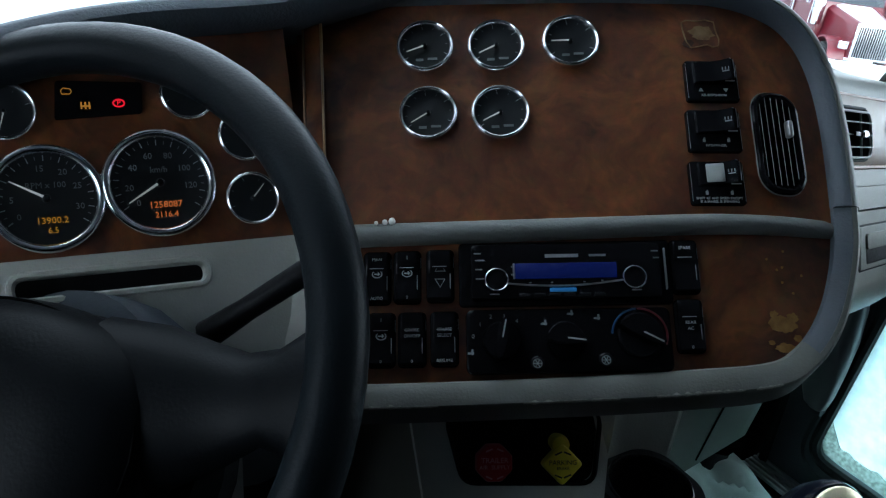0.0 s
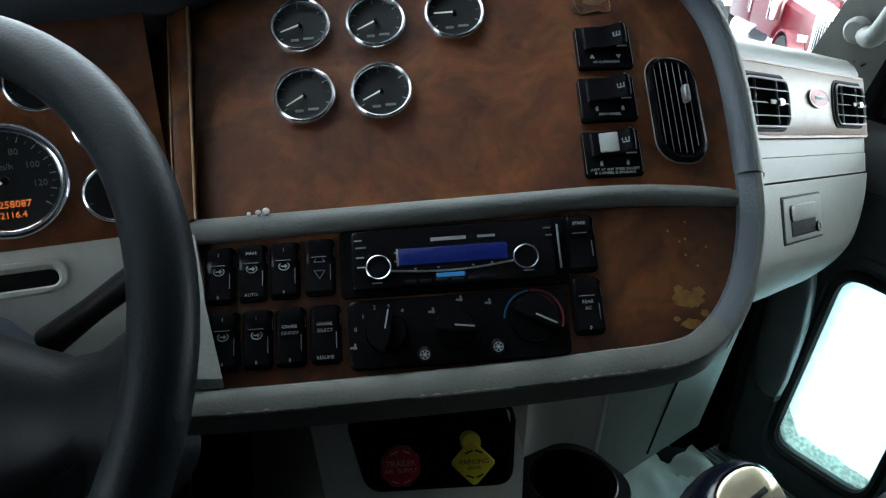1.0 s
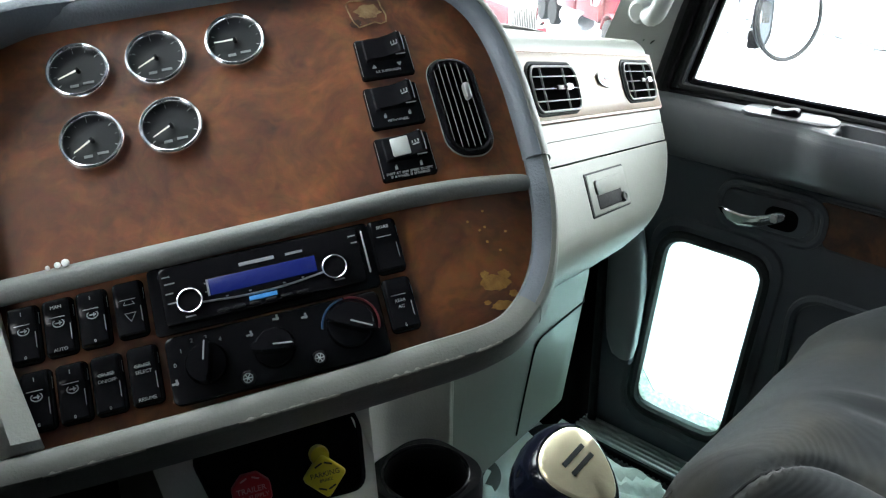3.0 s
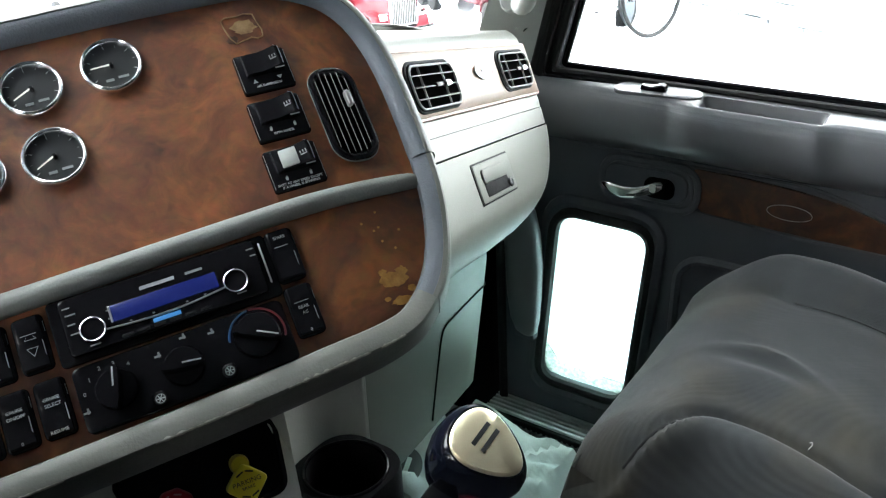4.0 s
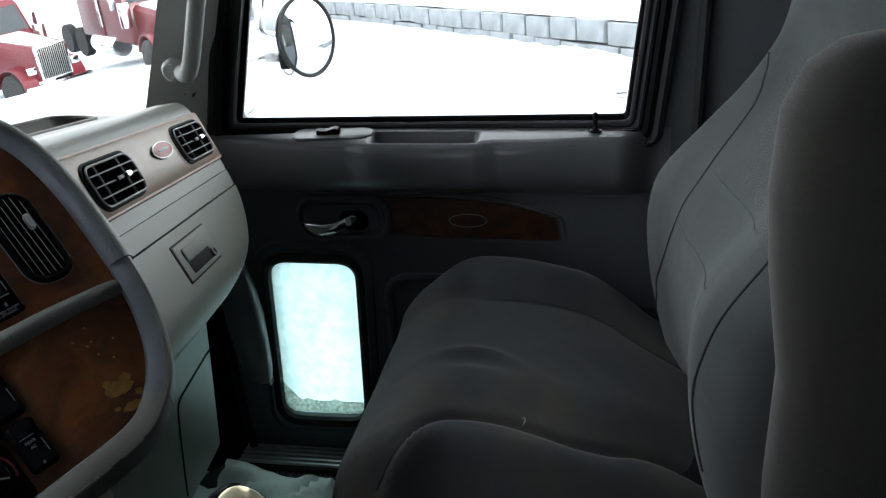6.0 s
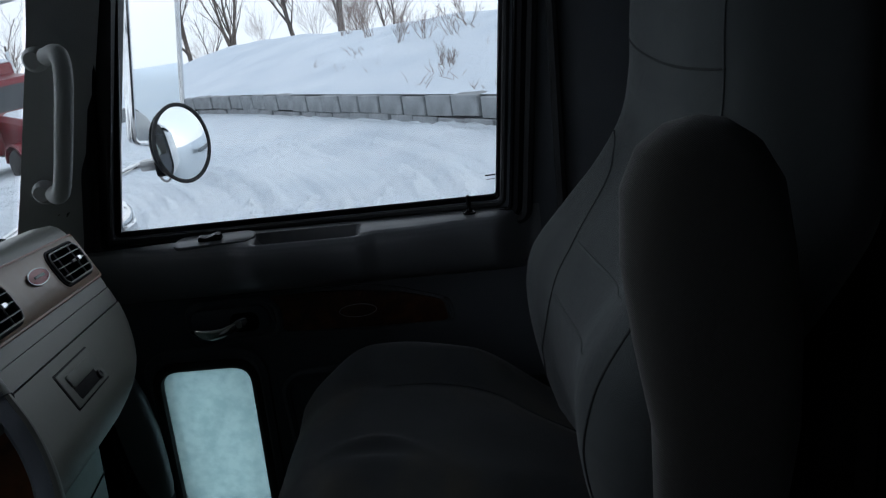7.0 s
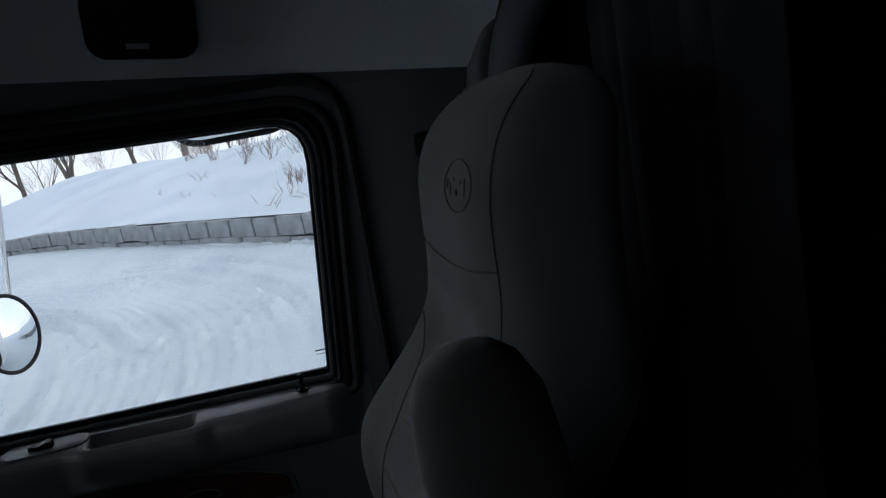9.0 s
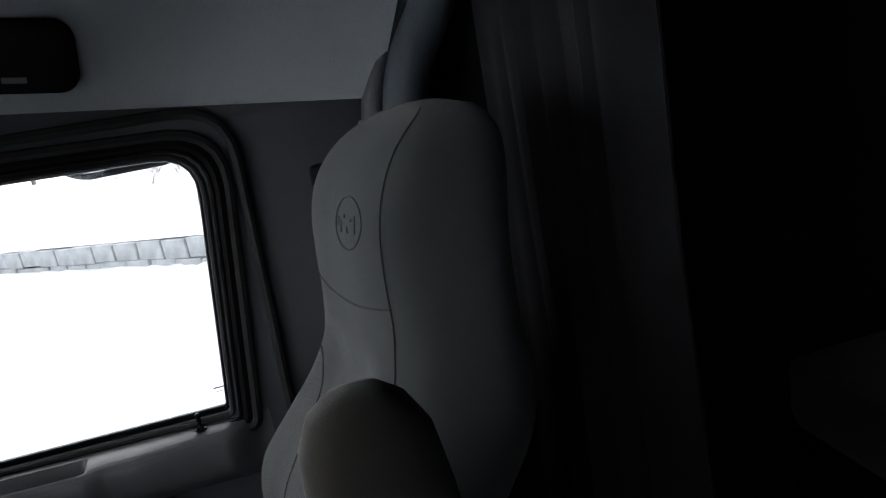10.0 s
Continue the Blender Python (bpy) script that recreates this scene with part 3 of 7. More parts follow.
bm = bmesh.new()
grid = []
for i in range(61):
    d = 0.10 + 30 * (i / 60) ** 1.5
    row = []
    for j in range(91):
        a = -14 + 74 * j / 90
        p = WA + WN * d + WD * a
        z = bank_z(d, a, p.x, p.y) if d < 26 else ground_z(p.x, p.y) - 0.3
        row.append(bm.verts.new((p.x, p.y, z)))
    grid.append(row)
for i in range(60):
    for j in range(90):
        bm.faces.new((grid[i][j], grid[i + 1][j], grid[i + 1][j + 1], grid[i][j + 1]))
struct("bank", bm, M_SNOWHILL, "smooth snow-covered bank behind the block wall", "snow bank")

# ---- passenger door ----
WIN = poly_round([(0.070, 0.738), (0.829, 0.750), (0.688, 1.276), (0.009, 1.240)], [0.015, 0.015, 0.085, 0.085])
LOW = poly_round([(0.640, 0.058), (0.842, 0.056), (0.811, 0.458), (0.612, 0.455)], 0.048)
door = thing("door_1", DOOR, "charcoal passenger door, closed, with a clear upper and a frosted lower window", "door", "", "structure")
OUT = poly_round([(-0.02, FLOOR_Z + 0.01), (0.93, FLOOR_Z + 0.01), (0.95, 0.72), (0.735, 1.335), (-0.055, 1.308)], [0.01, 0.01, 0.02, 0.03, 0.10])
part("panel", slab(OUT, [WIN, LOW], 0.06, 0.06), M_DOOR, door)


def ring_along(outline, r, x, bm=None, grow=0.0):
    c = Vector((sum(p[0] for p in outline) / len(outline), sum(p[1] for p in outline) / len(outline)))
    pts = []
    for p in outline:
        v = Vector(p) - c
        v = v * (1 + grow / v.length)
        pts.append((c.x + v.x, c.y + v.y, x))
    return tube(pts, r, 8, True, bm)


part("window_seal", ring_along(WIN, 0.007, 0.004, None, 0.005), M_RUBBER, door, "black rubber window seal")
part("window_channel", ring_along(WIN, 0.008, 0.030, None, -0.002), M_BLACK, door, "black glass run channel")
part("door_seal", ring_along(OUT, 0.010, -0.008, None, 0.004), M_RUBBER, door, "black door seal")
part("window_surround", ring_along(WIN, 0.013, -0.004, None, 0.034), M_BLACK_MATT, door)
part("outer_seal", ring_along([p for p in WIN], 0.011, -0.006, None, 0.054), M_RUBBER, door, "black outer rubber seal")
part("seal_bead", ring_along(WIN, 0.004, -0.012, None, 0.021), M_BLACK, door)
gl = part("window_pane", slab(WIN, (), 0.005, 0.045), M_GLASS, door, "clear window glass")
gl.visible_shadow = False
part("lower_window_frame", ring_along(LOW, 0.012, -0.002, None, 0.010), M_RUBBER, door, "black rubber frame of the lower window")
part("lower_window_bezel", ring_along(LOW, 0.017, 0.006, None, 0.034), M_DOOR, door)


def frost_mat(name="frosted_glass", lo=(0.56, 0.70, 0.685), hi=(0.68, 0.81, 0.79), grain=45.0):
    m = bpy.data.materials.new(name)
    m.use_nodes = True
    nt = m.node_tree
    nt.nodes.remove(nt.nodes["Principled BSDF"])
    tc = nt.nodes.new("ShaderNodeTexCoord")
    n1 = nt.nodes.new("ShaderNodeTexNoise")
    n1.inputs["Scale"].default_value, n1.inputs["Detail"].default_value = grain, 6.0
    cr = nt.nodes.new("ShaderNodeValToRGB")
    cr.color_ramp.elements[0].position, cr.color_ramp.elements[0].color = 0.35, (*lo, 1)
    cr.color_ramp.elements[1].position, cr.color_ramp.elements[1].color = 0.62, (*hi, 1)
    tr = nt.nodes.new("ShaderNodeBsdfTransparent")
    tl = nt.nodes.new("ShaderNodeBsdfTranslucent")
    mx = nt.nodes.new("ShaderNodeMixShader")
    mx.inputs[0].default_value = 0.45
    nt.links.new(tc.outputs["Object"], n1.inputs["Vector"])
    nt.links.new(n1.outputs["Fac"], cr.inputs[0])
    nt.links.new(cr.outputs[0], tr.inputs[0])
    nt.links.new(cr.outputs[0], tl.inputs[0])
    nt.links.new(tr.outputs[0], mx.inputs[1])
    nt.links.new(tl.outputs[0], mx.inputs[2])
    nt.links.new(mx.outputs[0], nt.nodes["Material Output"].inputs[0])
    return m


M_FROST = frost_mat()
M_GRIME = frost_mat("frozen_grime", (0.40, 0.42, 0.39), (0.74, 0.77, 0.74), 120.0)
lp = part("lower_window_pane", slab(LOW, (), 0.005, 0.020), M_FROST, door, "frosted lower window glass")
lp.visible_shadow = False
M_INK = plain("black_print", (0.01, 0.01, 0.01), 0.5)
# packed snow and grime along the foot of the lower pane
bm = bmesh.new()
top = []
for k in range(31):
    y = 0.646 + 0.192 * k / 30
    h = 0.024 + 0.012 * abs(noise.noise((y * 30, 0, 0))) + 0.055 * max(0, (k - 22) / 8) ** 2
    top.append((y, h + 0.066))
base = [(y, 0.062) for y, _ in top]
slab([*base, *top[::-1]], (), 0.004, 0.0145, bm=bm)
part("grime", bm, M_GRIME, door, "frozen snow and grime along the pane")
# ledge: a broad rounded sill with a scooped pull pocket
LEDGE = [(0.030, 0.7230), (0.0, 0.7215), (-0.018, 0.7200), (-0.036, 0.7180), (-0.050, 0.7155), (-0.058, 0.7125), (-0.0645, 0.707), (-0.0685, 0.699), (-0.070, 0.688), (-0.0685, 0.668), (-0.062, 0.646), (-0.050, 0.626), (-0.034, 0.611), (-0.012, 0.600), (0.004, 0.592)]


def step(a, b, x):
    t = min(1.0, max(0.0, (x - a) / (b - a)))
    return t * t * (3 - 2 * t)


def ledge_reach(y):
    """How far the ledge stands into the cab along the door."""
    return 0.03 + 0.69 * step(0.015, 0.095, y) + 0.28 * step(0.10, 0.28, y) + 0.20 * step(0.300, 0.345, y) * (1 - step(0.53, 0.59, y)) - 0.58 * step(0.56, 0.86, y)


fine = []
for a, b in zip(LEDGE[:-1], LEDGE[1:]):
    n = 5 if a[1] > 0.70 else 1
    fine += [(a[0] + (b[0] - a[0]) * k / n, a[1] + (b[1] - a[1]) * k / n) for k in range(n)]
fine.append(LEDGE[-1])
rings = []
for k in range(249):
    y = 0.93 * k / 248
    f = ledge_reach(y)
    row = []
    for x, z in fine:
        d = 0.0
        if z > 0.69:
            d = 0.034 * step(0.334, 0.352, y) * (1 - step(0.518, 0.540, y)) * step(-0.054, -0.049, x) * (1 - step(-0.021, -0.015, x))
        row.append((y, z + 0.0075 + 0.0215 * min(y, 0.56) - d, x * (f if x < 0 else 1)))
    rings.append(row)
part("ledge", loft(rings), M_LEDGE, door)


def ledge_frame(y):
    return fr((y, 0.7245 + 0.0215 * min(y, 0.56), -0.026), (1, 0, 0), (0, -0.12, -0.993), (0, 0.993, -0.12))


sp = part("switch_plate", plate(rrect(0.158, 0.046, 0.021, 7), 0.007, 0.003, -0.002), M_LEDGE, door)
sp.matrix_local = ledge_frame(0.615)
sw = part("window_switch", loft([[(x, y * w, z) for y, z in ((-1, 0.004), (-1, h - 0.003), (-0.7, h), (0.7, h), (1, h - 0.003), (1, 0.004))] for x, w, h in ((-0.023, 0.005, 0.010), (-0.021, 0.008, 0.0145), (-0.015, 0.009, 0.0165), (-0.007, 0.009, 0.0145), (0.002, 0.009, 0.0115), (0.011, 0.009, 0.0115), (0.018, 0.008, 0.0130), (0.022, 0.007, 0.0115), (0.023, 0.005, 0.008))]), M_BLACK, door, "black rocker window switch")
sw.matrix_local = ledge_frame(0.622)
part("maker_mark", box(0.020, 0.0026, 0.0006, 0, (0.0848, 0.781, 0.044)), M_INK, door, "small dark mark printed on the glass", False)
part("maker_mark", box(0.016, 0.0012, 0.0006, 0, (0.0848, 0.773, 0.044)), M_INK, door, "small dark mark printed on the glass", False)
pin = part("lock_pin", lathe([(0.012, 0.0), (0.012, 0.003), (0.0065, 0.005), (0.004, 0.008), (0.0036, 0.014), (0.0046, 0.018), (0.0046, 0.031), (0.003, 0.034)], 14), M_BLACK, door, "black lock button")
pin.matrix_local = fr((0.130, 0.7300, -0.015), (1, 0, 0), (0, 0, -1), (0, 1, 0))
# inner handle in its bowl
bowl = part("handle_bowl", plate(rrect(0.165, 0.062, 0.026), 0.006, 0.004, 0.0, -0.004), M_DOOR, door, "shallow recess behind the handle")
bowl.matrix_local = fr((0.634, 0.556, 0.0), (1, 0, 0), (0, -1, 0), (0, 0, -1))
part("handle_surround", ring_along(rrect(0.185, 0.085, 0.034, 6, 0.625, 0.557), 0.008, -0.002), M_DOOR, door)
# no real depth here: a black plate paints the hollow's shade
cav = part("handle_cavity", plate(rrect(0.058, 0.040, 0.016), 0.004, 0.002, 0.0), M_VOID, door, "flat plate with the handle hollow's shade painted black")
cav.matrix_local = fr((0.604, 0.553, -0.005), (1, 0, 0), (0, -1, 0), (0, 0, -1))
# lever blade: pivot at one end, broad finger grip at the other
BLADE = [(0.716, 0.5465, 0.004, -0.010), (0.708, 0.545, 0.0085, -0.016), (0.690, 0.541, 0.0115, -0.022), (0.668, 0.540, 0.0120, -0.026), (0.645, 0.543, 0.0110, -0.025), (0.626, 0.549, 0.0105, -0.021), (0.610, 0.556, 0.0110, -0.016), (0.600, 0.559, 0.0090, -0.012), (0.596, 0.560, 0.005, -0.010)]
part("handle", loft([[(y, zc + h * math.cos(k * math.pi / 8), x - 0.0045 * math.sin(k * math.pi / 8)) for k in range(16)] for y, zc, h, x in BLADE]), M_CHROME, door, "chrome inner door handle")
part("handle_pivot", box(0.012, 0.016, 0.010, 0.003, (0.612, 0.556, -0.018)), M_STEEL, door)
# wooden inlay
INLAY = poly_round([(0.5275, 0.523), (0.546, 0.602), (0.43, 0.599), (0.325, 0.589), (0.256, 0.5735), (0.203, 0.554), (0.198, 0.5115), (0.30, 0.513), (0.40, 0.5165)], [0.010, 0.010, 0.05, 0.05, 0.05, 0.012, 0.010, 0.05, 0.05])
part("wood_inlay", slab([(x, y) for x, y in INLAY], (), 0.006, 0.001), M_BURL_DARK, door, "brown burl wood inlay")
part("inlay_surround", ring_along(INLAY, 0.0045, 0.001, None, 0.010), M_DOOR, door)
part("emblem", ring_along([(0.3735 + 0.037 * math.cos(a * math.pi / 12), 0.5525 + 0.0135 * math.sin(a * math.pi / 12)) for a in range(24)], 0.0008, -0.006), M_STEEL, door, "oval chrome-lined emblem outline")
part("emblem_plate", slab([(0.3735 + 0.037 * math.cos(a * math.pi / 12), 0.5525 + 0.0135 * math.sin(a * math.pi / 12)) for a in range(24)], (), 0.002, -0.0045), M_BURL_DARK, door)
# map pocket outline and the kick moulding
part("lower_moulding", ring_along(rrect(0.42, 0.36, 0.05, 6, 0.345, 0.245), 0.010, 0.002), M_DOOR, door)
part("upper_moulding", tube([(0.02 + 0.90 * k / 20, 0.622 - 0.010 * math.sin(math.pi * k / 20), 0.0) for k in range(21)], 0.006, 8), M_DOOR, door)
M_ALU = node_mat("dull_aluminium", (0.62, 0.63, 0.63), 0.45, 0.3, (0.45, 0.46, 0.46), 25, 200, 0.1)
# sill plate of the doorway: ribbed aluminium
sill = thing("sill_plate", T((0.885, 0.78, FLOOR_Z + 0.012)), "ribbed aluminium step plate at the foot of the passenger door", "sill plate", "", "structure")
part("base", box(0.11, 0.36, 0.018, 0.004), M_BLACK_MATT, sill)
rib = bmesh.new()
box(0.007, 0.34, 0.008, 0.002, bm=rib)
rib0 = part("rib", rib, M_ALU, sill)
rib0.location = (-0.042, 0, 0.012)
for k in range(1, 7):
    o = new("rib", rib0.data)
    o.parent, o.location = sill, (-0.042 + 0.0138 * k, 0, 0.012)

# ---- passenger side of the dashboard ----
dash = thing("passenger_dashboard", PASS, "grey vinyl passenger dashboard with a pale wooden vent strip", "dashboard")


def pass_right(v):
    if v >= 0.0:
        return 0.292 - 0.10 * max(0.0, v - 0.05) ** 2 * 9
    return -0.06 + 0.348 * math.sqrt(max(0.0, 1 - (v / 0.172) ** 2))


def pass_pt(s, v, lift=0.0):
    u0, u1 = -0.34, pass_right(v)
    u = u0 + (u1 - u0) * s
    e = max(0.0, (u - (u1 - 0.05)) / 0.05)
    w = -0.055 * (1 - math.sqrt(max(0.0, 1 - e * e)))
    if v < -0.115:
        q = (-0.115 - v) / 0.057
        w -= 0.06 * (1 - math.sqrt(max(0.0, 1 - q * q)))
    if v > 0.105:
        q = min(1.0, (v - 0.105) / 0.036)
        w -= 0.04 * (1 - math.sqrt(max(0.0, 1 - q * q)))
    return (u, v, w + lift)


def pass_skin(v0, v1, n, s0=0.0, s1=1.0, lift=0.0, back=None, m=28, bm=None):
    bm = bm or bmesh.new()
    vs = [v0 + (v1 - v0) * j / n for j in range(n + 1)]
    g = [[bm.verts.new(pass_pt(s0 + (s1 - s0) * (1 - (1 - i / m) ** 1.6), v, lift)) for i in range(m + 1)] for v in vs]
    for j in range(n):
        for i in range(m):
            bm.faces.new((g[j][i], g[j][i + 1], g[j + 1][i + 1], g[j + 1][i]))
    if back:
        loop = [*g[0], *[r[-1] for r in g[1:-1]], *g[-1][::-1], *[r[0] for r in g[-2:0:-1]]]
        b = [bm.verts.new((v.co.x - (0.02 if v.co.x > 0.1 else 0), v.co.y, v.co.z - back)) for v in loop]
        for k in range(len(loop)):
            bm.faces.new((loop[k], loop[(k + 1) % len(loop)], b[(k + 1) % len(loop)], b[k]))
    return bm


part("upper_body", pass_skin(-0.0040, 0.141, 14, back=0.16), M_DASH, dash)
part("middle_strip", pass_skin(-0.032, -0.005, 4, lift=0.001, back=0.30), M_DASH, dash)
glove = part("glovebox_door", pass_skin(-0.170, -0.0343, 16, lift=0.003, back=0.25), M_DASH, dash, "grey moulded glovebox door")
# top of the dashboard: a shallow shelf with an oblong tray sunk into it
def top_v(u, w):
    return 0.152 - 0.030 * max(0.0, (u - 0.10) / 0.22) ** 2 + 0.55 * min(0.10, max(0.0, -0.078 - w))


rings = []
for v, w in ((0.141, -0.040), (0.1475, -0.052), (0.152, -0.075)):
    rings.append([(-0.36 + 0.655 * k / 20, v - 0.03 * max(0.0, (-0.36 + 0.655 * k / 20 - 0.10) / 0.22) ** 2 * (1 if w < -0.045 else 0.5), w - 0.05 * (k / 20) ** 6) for k in range(21)])
part("top_edge", loft(rings, caps=False, closed=False), M_DASHTOP, dash)
TRAY = rrect(0.44, 0.062, 0.030, 8, -0.09, 0.118)
topo = poly_round([(-0.36, 0.072), (0.25, 0.072), (0.325, 0.125), (0.345, 0.21), (-0.36, 0.185)], [0.002, 0.03, 0.03, 0.01, 0.002])


def shelf_top(outline, holes, d, drop):
    bm = slab([p for p in outline], [h for h in holes], d, 0.0)
    for x0 in [-0.3 + 0.05 * k for k in range(12)]:
        bmesh.ops.bisect_plane(bm, geom=bm.verts[:] + bm.edges[:] + bm.faces[:], plane_co=(x0, 0, 0), plane_no=(1, 0, 0))
    for p in bm.verts:
        u, w, z = p.co.x, -p.co.y, p.co.z
        p.co = (u, top_v(u, w) + z - drop, w)
    return bm


part("top_shelf", shelf_top(topo, [TRAY], 0.030, 0.0), M_DASHTOP, dash)
part("tray_floor", shelf_top(rrect(0.45, 0.072, 0.032, 8, -0.09, 0.118), [], 0.004, 0.030), M_RIM, dash, "dark floor of the tray")
part("tray_rim", tube([(x, top_v(x, -y) + 0.0005, -y) for x, y in rrect(0.444, 0.066, 0.032, 8, -0.09, 0.118)], 0.0035, 6, True), M_DASHTOP, dash)
for k in range(7):
    random.seed(70 + k)
    o = part("torn_edge", box(0.003, 0.014 + random.uniform(-0.004, 0.006), 0.0012, 0.0004), M_DASH, dash, "frayed strip of a torn seal")
    u = 0.275 + 0.010 * k
    o.matrix_local = T((u, 0.134 - 0.0035 * k, -0.085 - 0.004 * k)) @ Euler((radians(random.uniform(-50, 10)), 0, radians(random.uniform(-40, 40)))).to_matrix().to_4x4()
# pale wooden strip that holds the vents
M_PALEWOOD = node_mat("pale_wood_strip", (0.335, 0.245, 0.170), 0.35, 0, (0.26, 0.172, 0.108), 10, 60, 0.05, 0.4)


def pass_bend(x, y):
    u1 = pass_right(y)
    e = max(0.0, (x - (u1 - 0.05)) / 0.05)
    return -0.055 * (1 - math.sqrt(max(0.0, 1 - e * e)))


def strip_lo(u):
    return 0.019 + 0.016 * max(0.0, (u - 0.238) / 0.036) ** 2 + 0.014 * max(0.0, (-0.235 - u) / 0.018) ** 2


def strip_hi(u):
    return 0.1005 - 0.014 * max(0.0, (u - 0.253) / 0.021) ** 2 - 0.014 * max(0.0, (-0.235 - u) / 0.018) ** 2


us = [-0.253 + 0.527 * i / 56 for i in range(57)]
g0 = []
for u in us:
    lo, hi, w = strip_lo(u), strip_hi(u), pass_bend(u, 0.06)
    g0.append([(u, lo, w - 0.004), (u, lo, w + 0.0035), (u, lo + 0.002, w + 0.005), (u, hi - 0.002, w + 0.005), (u, hi, w + 0.0035), (u, hi, w - 0.004)])
part("wood_strip", loft(g0, caps=True), M_PALEWOOD, dash, "pale wooden trim strip with a reddish lower edge")
M_REDEDGE = node_mat("reddish_wood_edge", (0.24, 0.085, 0.035), 0.4, 0, (0.15, 0.05, 0.02), 20, 60, 0.0)
part("strip_edge", tube([(u, strip_lo(u) - 0.0005, pass_bend(u, 0.06) + 0.003) for u in us], 0.0027, 6), M_REDEDGE, dash)
part("strip_groove", tube([(us[0] - 0.001, strip_lo(us[0]), 0.003)] + [(us[0] - 0.001, strip_hi(us[0]), 0.003)] + [(u, strip_hi(u) + 0.0005, pass_bend(u, 0.06) + 0.003) for u in us] + [(us[-1] + 0.001, strip_lo(us[-1]), pass_bend(us[-1], 0.06) + 0.002)], 0.0022, 6), M_REDEDGE, dash, "dark joint round the strip")
# rubber teeth of the pillar foot standing over the dashboard's end
teeth = thing("pillar_gasket", T((0.872, 0.895, 0.835)), "toothed black rubber gasket at the foot of the windscreen pillar", "gasket")
for k in range(4):
    part("tooth", loft([[(0.0, 0.024 - 0.015 * k + q, 0.006 - 0.004 * k), (-0.008, 0.024 - 0.015 * k + q, 0.003 - 0.004 * k), (-0.020, 0.021 - 0.015 * k + q * 0.4, 0.001 - 0.004 * k)] for q in (-0.0025, 0.0025)]), M_RUBBER, teeth)
# latch of the glovebox: sunk plate, paddle over a dark finger well, lock
def sunk(name, w, h, r, u, v, z, rise, mat_, label=""):
    o = part(name, plate(rrect(w, h, r), rise, min(0.002, rise * 0.6), 0.0), mat_, glove, label)
    o.location = (u, v, z)
    return o


sunk("latch_joint", 0.137, 0.056, 0.003, -0.052, -0.0775, 0.002, 0.0018, M_BLACK_MATT, "dark joint round the latch")
sunk("latch_plate", 0.132, 0.051, 0.003, -0.052, -0.0775, 0.002, 0.0035, M_DASH)
sunk("latch_well", 0.086, 0.036, 0.004, -0.056, -0.0795, 0.002, 0.0044, M_BLACK_MATT, "dark finger well")
sunk("latch_paddle", 0.088, 0.019, 0.005, -0.056, -0.0700, 0.003, 0.0055, M_DASH)
lk = part("lock", lathe([(0.0065, 0.0), (0.0065, 0.003), (0.0045, 0.0035), (0.003, 0.002)], 16), M_STRIP, glove, "small round lock")
lk.location = (-0.0105, -0.0915, 0.006)


def vent(m, label):
    """An oblong vent: mouth with its shade painted black, grey inner frame, thin slats and fins, chrome tab."""
    v = thing("air_vent", m, label, "air vent", "dashboard air vents")
    w, h = 0.138, 0.060
    part("backing", plate(rrect(w, h, 0.020, 6), 0.0012, 0.0005, -0.001), M_VOID, v, "vent mouth, its shade painted black")
    part("lip", tube([(x, y, -0.001) for x, y in rrect(w, h, 0.020, 6)], 0.0022, 8, True), M_BLACK_MATT, v)
    iw, ih, cx, cy = 0.129, 0.0525, 0.001, -0.001
    part("frame", tube([(x, y, 0.003) for x, y in rrect(iw, ih, 0.015, 6, cx, cy)], 0.0014, 8, True), M_VENTGREY, v, "grey inner frame")
    for k in range(3):
        o = part("slat", box(iw * 0.97, 0.0012, 0.005, 0.0005), M_VENTGREY, v)
        o.location, o.rotation_euler = (cx, cy - ih * 0.27 + ih * 0.27 * k, 0.0035), (radians(18), 0, 0)
    for k in range(2):
        o = part("fin", box(0.0011, ih * 0.94, 0.003, 0.0004), M_VENTGREY, v)
        o.location = (cx - iw * 0.26 + iw * 0.50 * k, cy, 0.001)
    t = part("tab", box(0.017, 0.0085, 0.007, 0.0025), M_CHROME, v, "bright adjuster tab")
    t.location = (cx + 0.023, cy, 0.008)
    s = part("tab_stem", box(0.022, 0.0055, 0.006, 0.001), M_BLACK, v)
    s.location = (cx + 0.002, cy, 0.0055)
    return v


vent(PASS @ T((-0.149, 0.0565, 0.0064)), "black barred air vent in the pale wooden strip of the dashboard")
vent(PASS @ T((0.161, 0.0615, 0.0062)), "black barred air vent at the outer end of the dashboard")
badge = thing("badge", PASS @ T((0.0318, 0.0665, 0.006)), "oval red and chrome badge without readable words", "badge")
part("rim", tube([(0.0365 * math.cos(k * math.pi / 14), 0.0118 * math.sin(k * math.pi / 14), 0.0015) for k in range(28)], 0.0010, 6, True), M_STEEL, badge)
part("plate", plate([(0.036 * math.cos(k * math.pi / 14), 0.0113 * math.sin(k * math.pi / 14)) for k in range(28)], 0.0018, 0.0006, 0.0, 0.0012), M_RED, badge)
part("bar", box(0.036, 0.0040, 0.0012, 0.0004, (0.0, 0.0, 0.0030)), M_WHITE, badge, "pale bar in place of script")

# ---- centre panel ----
def bend(u, v):
    return -1.7 * max(0.0, u - 0.19) ** 2 - 1.6 * max(0.0, u - 0.18) * max(0.0, 0.04 - v)


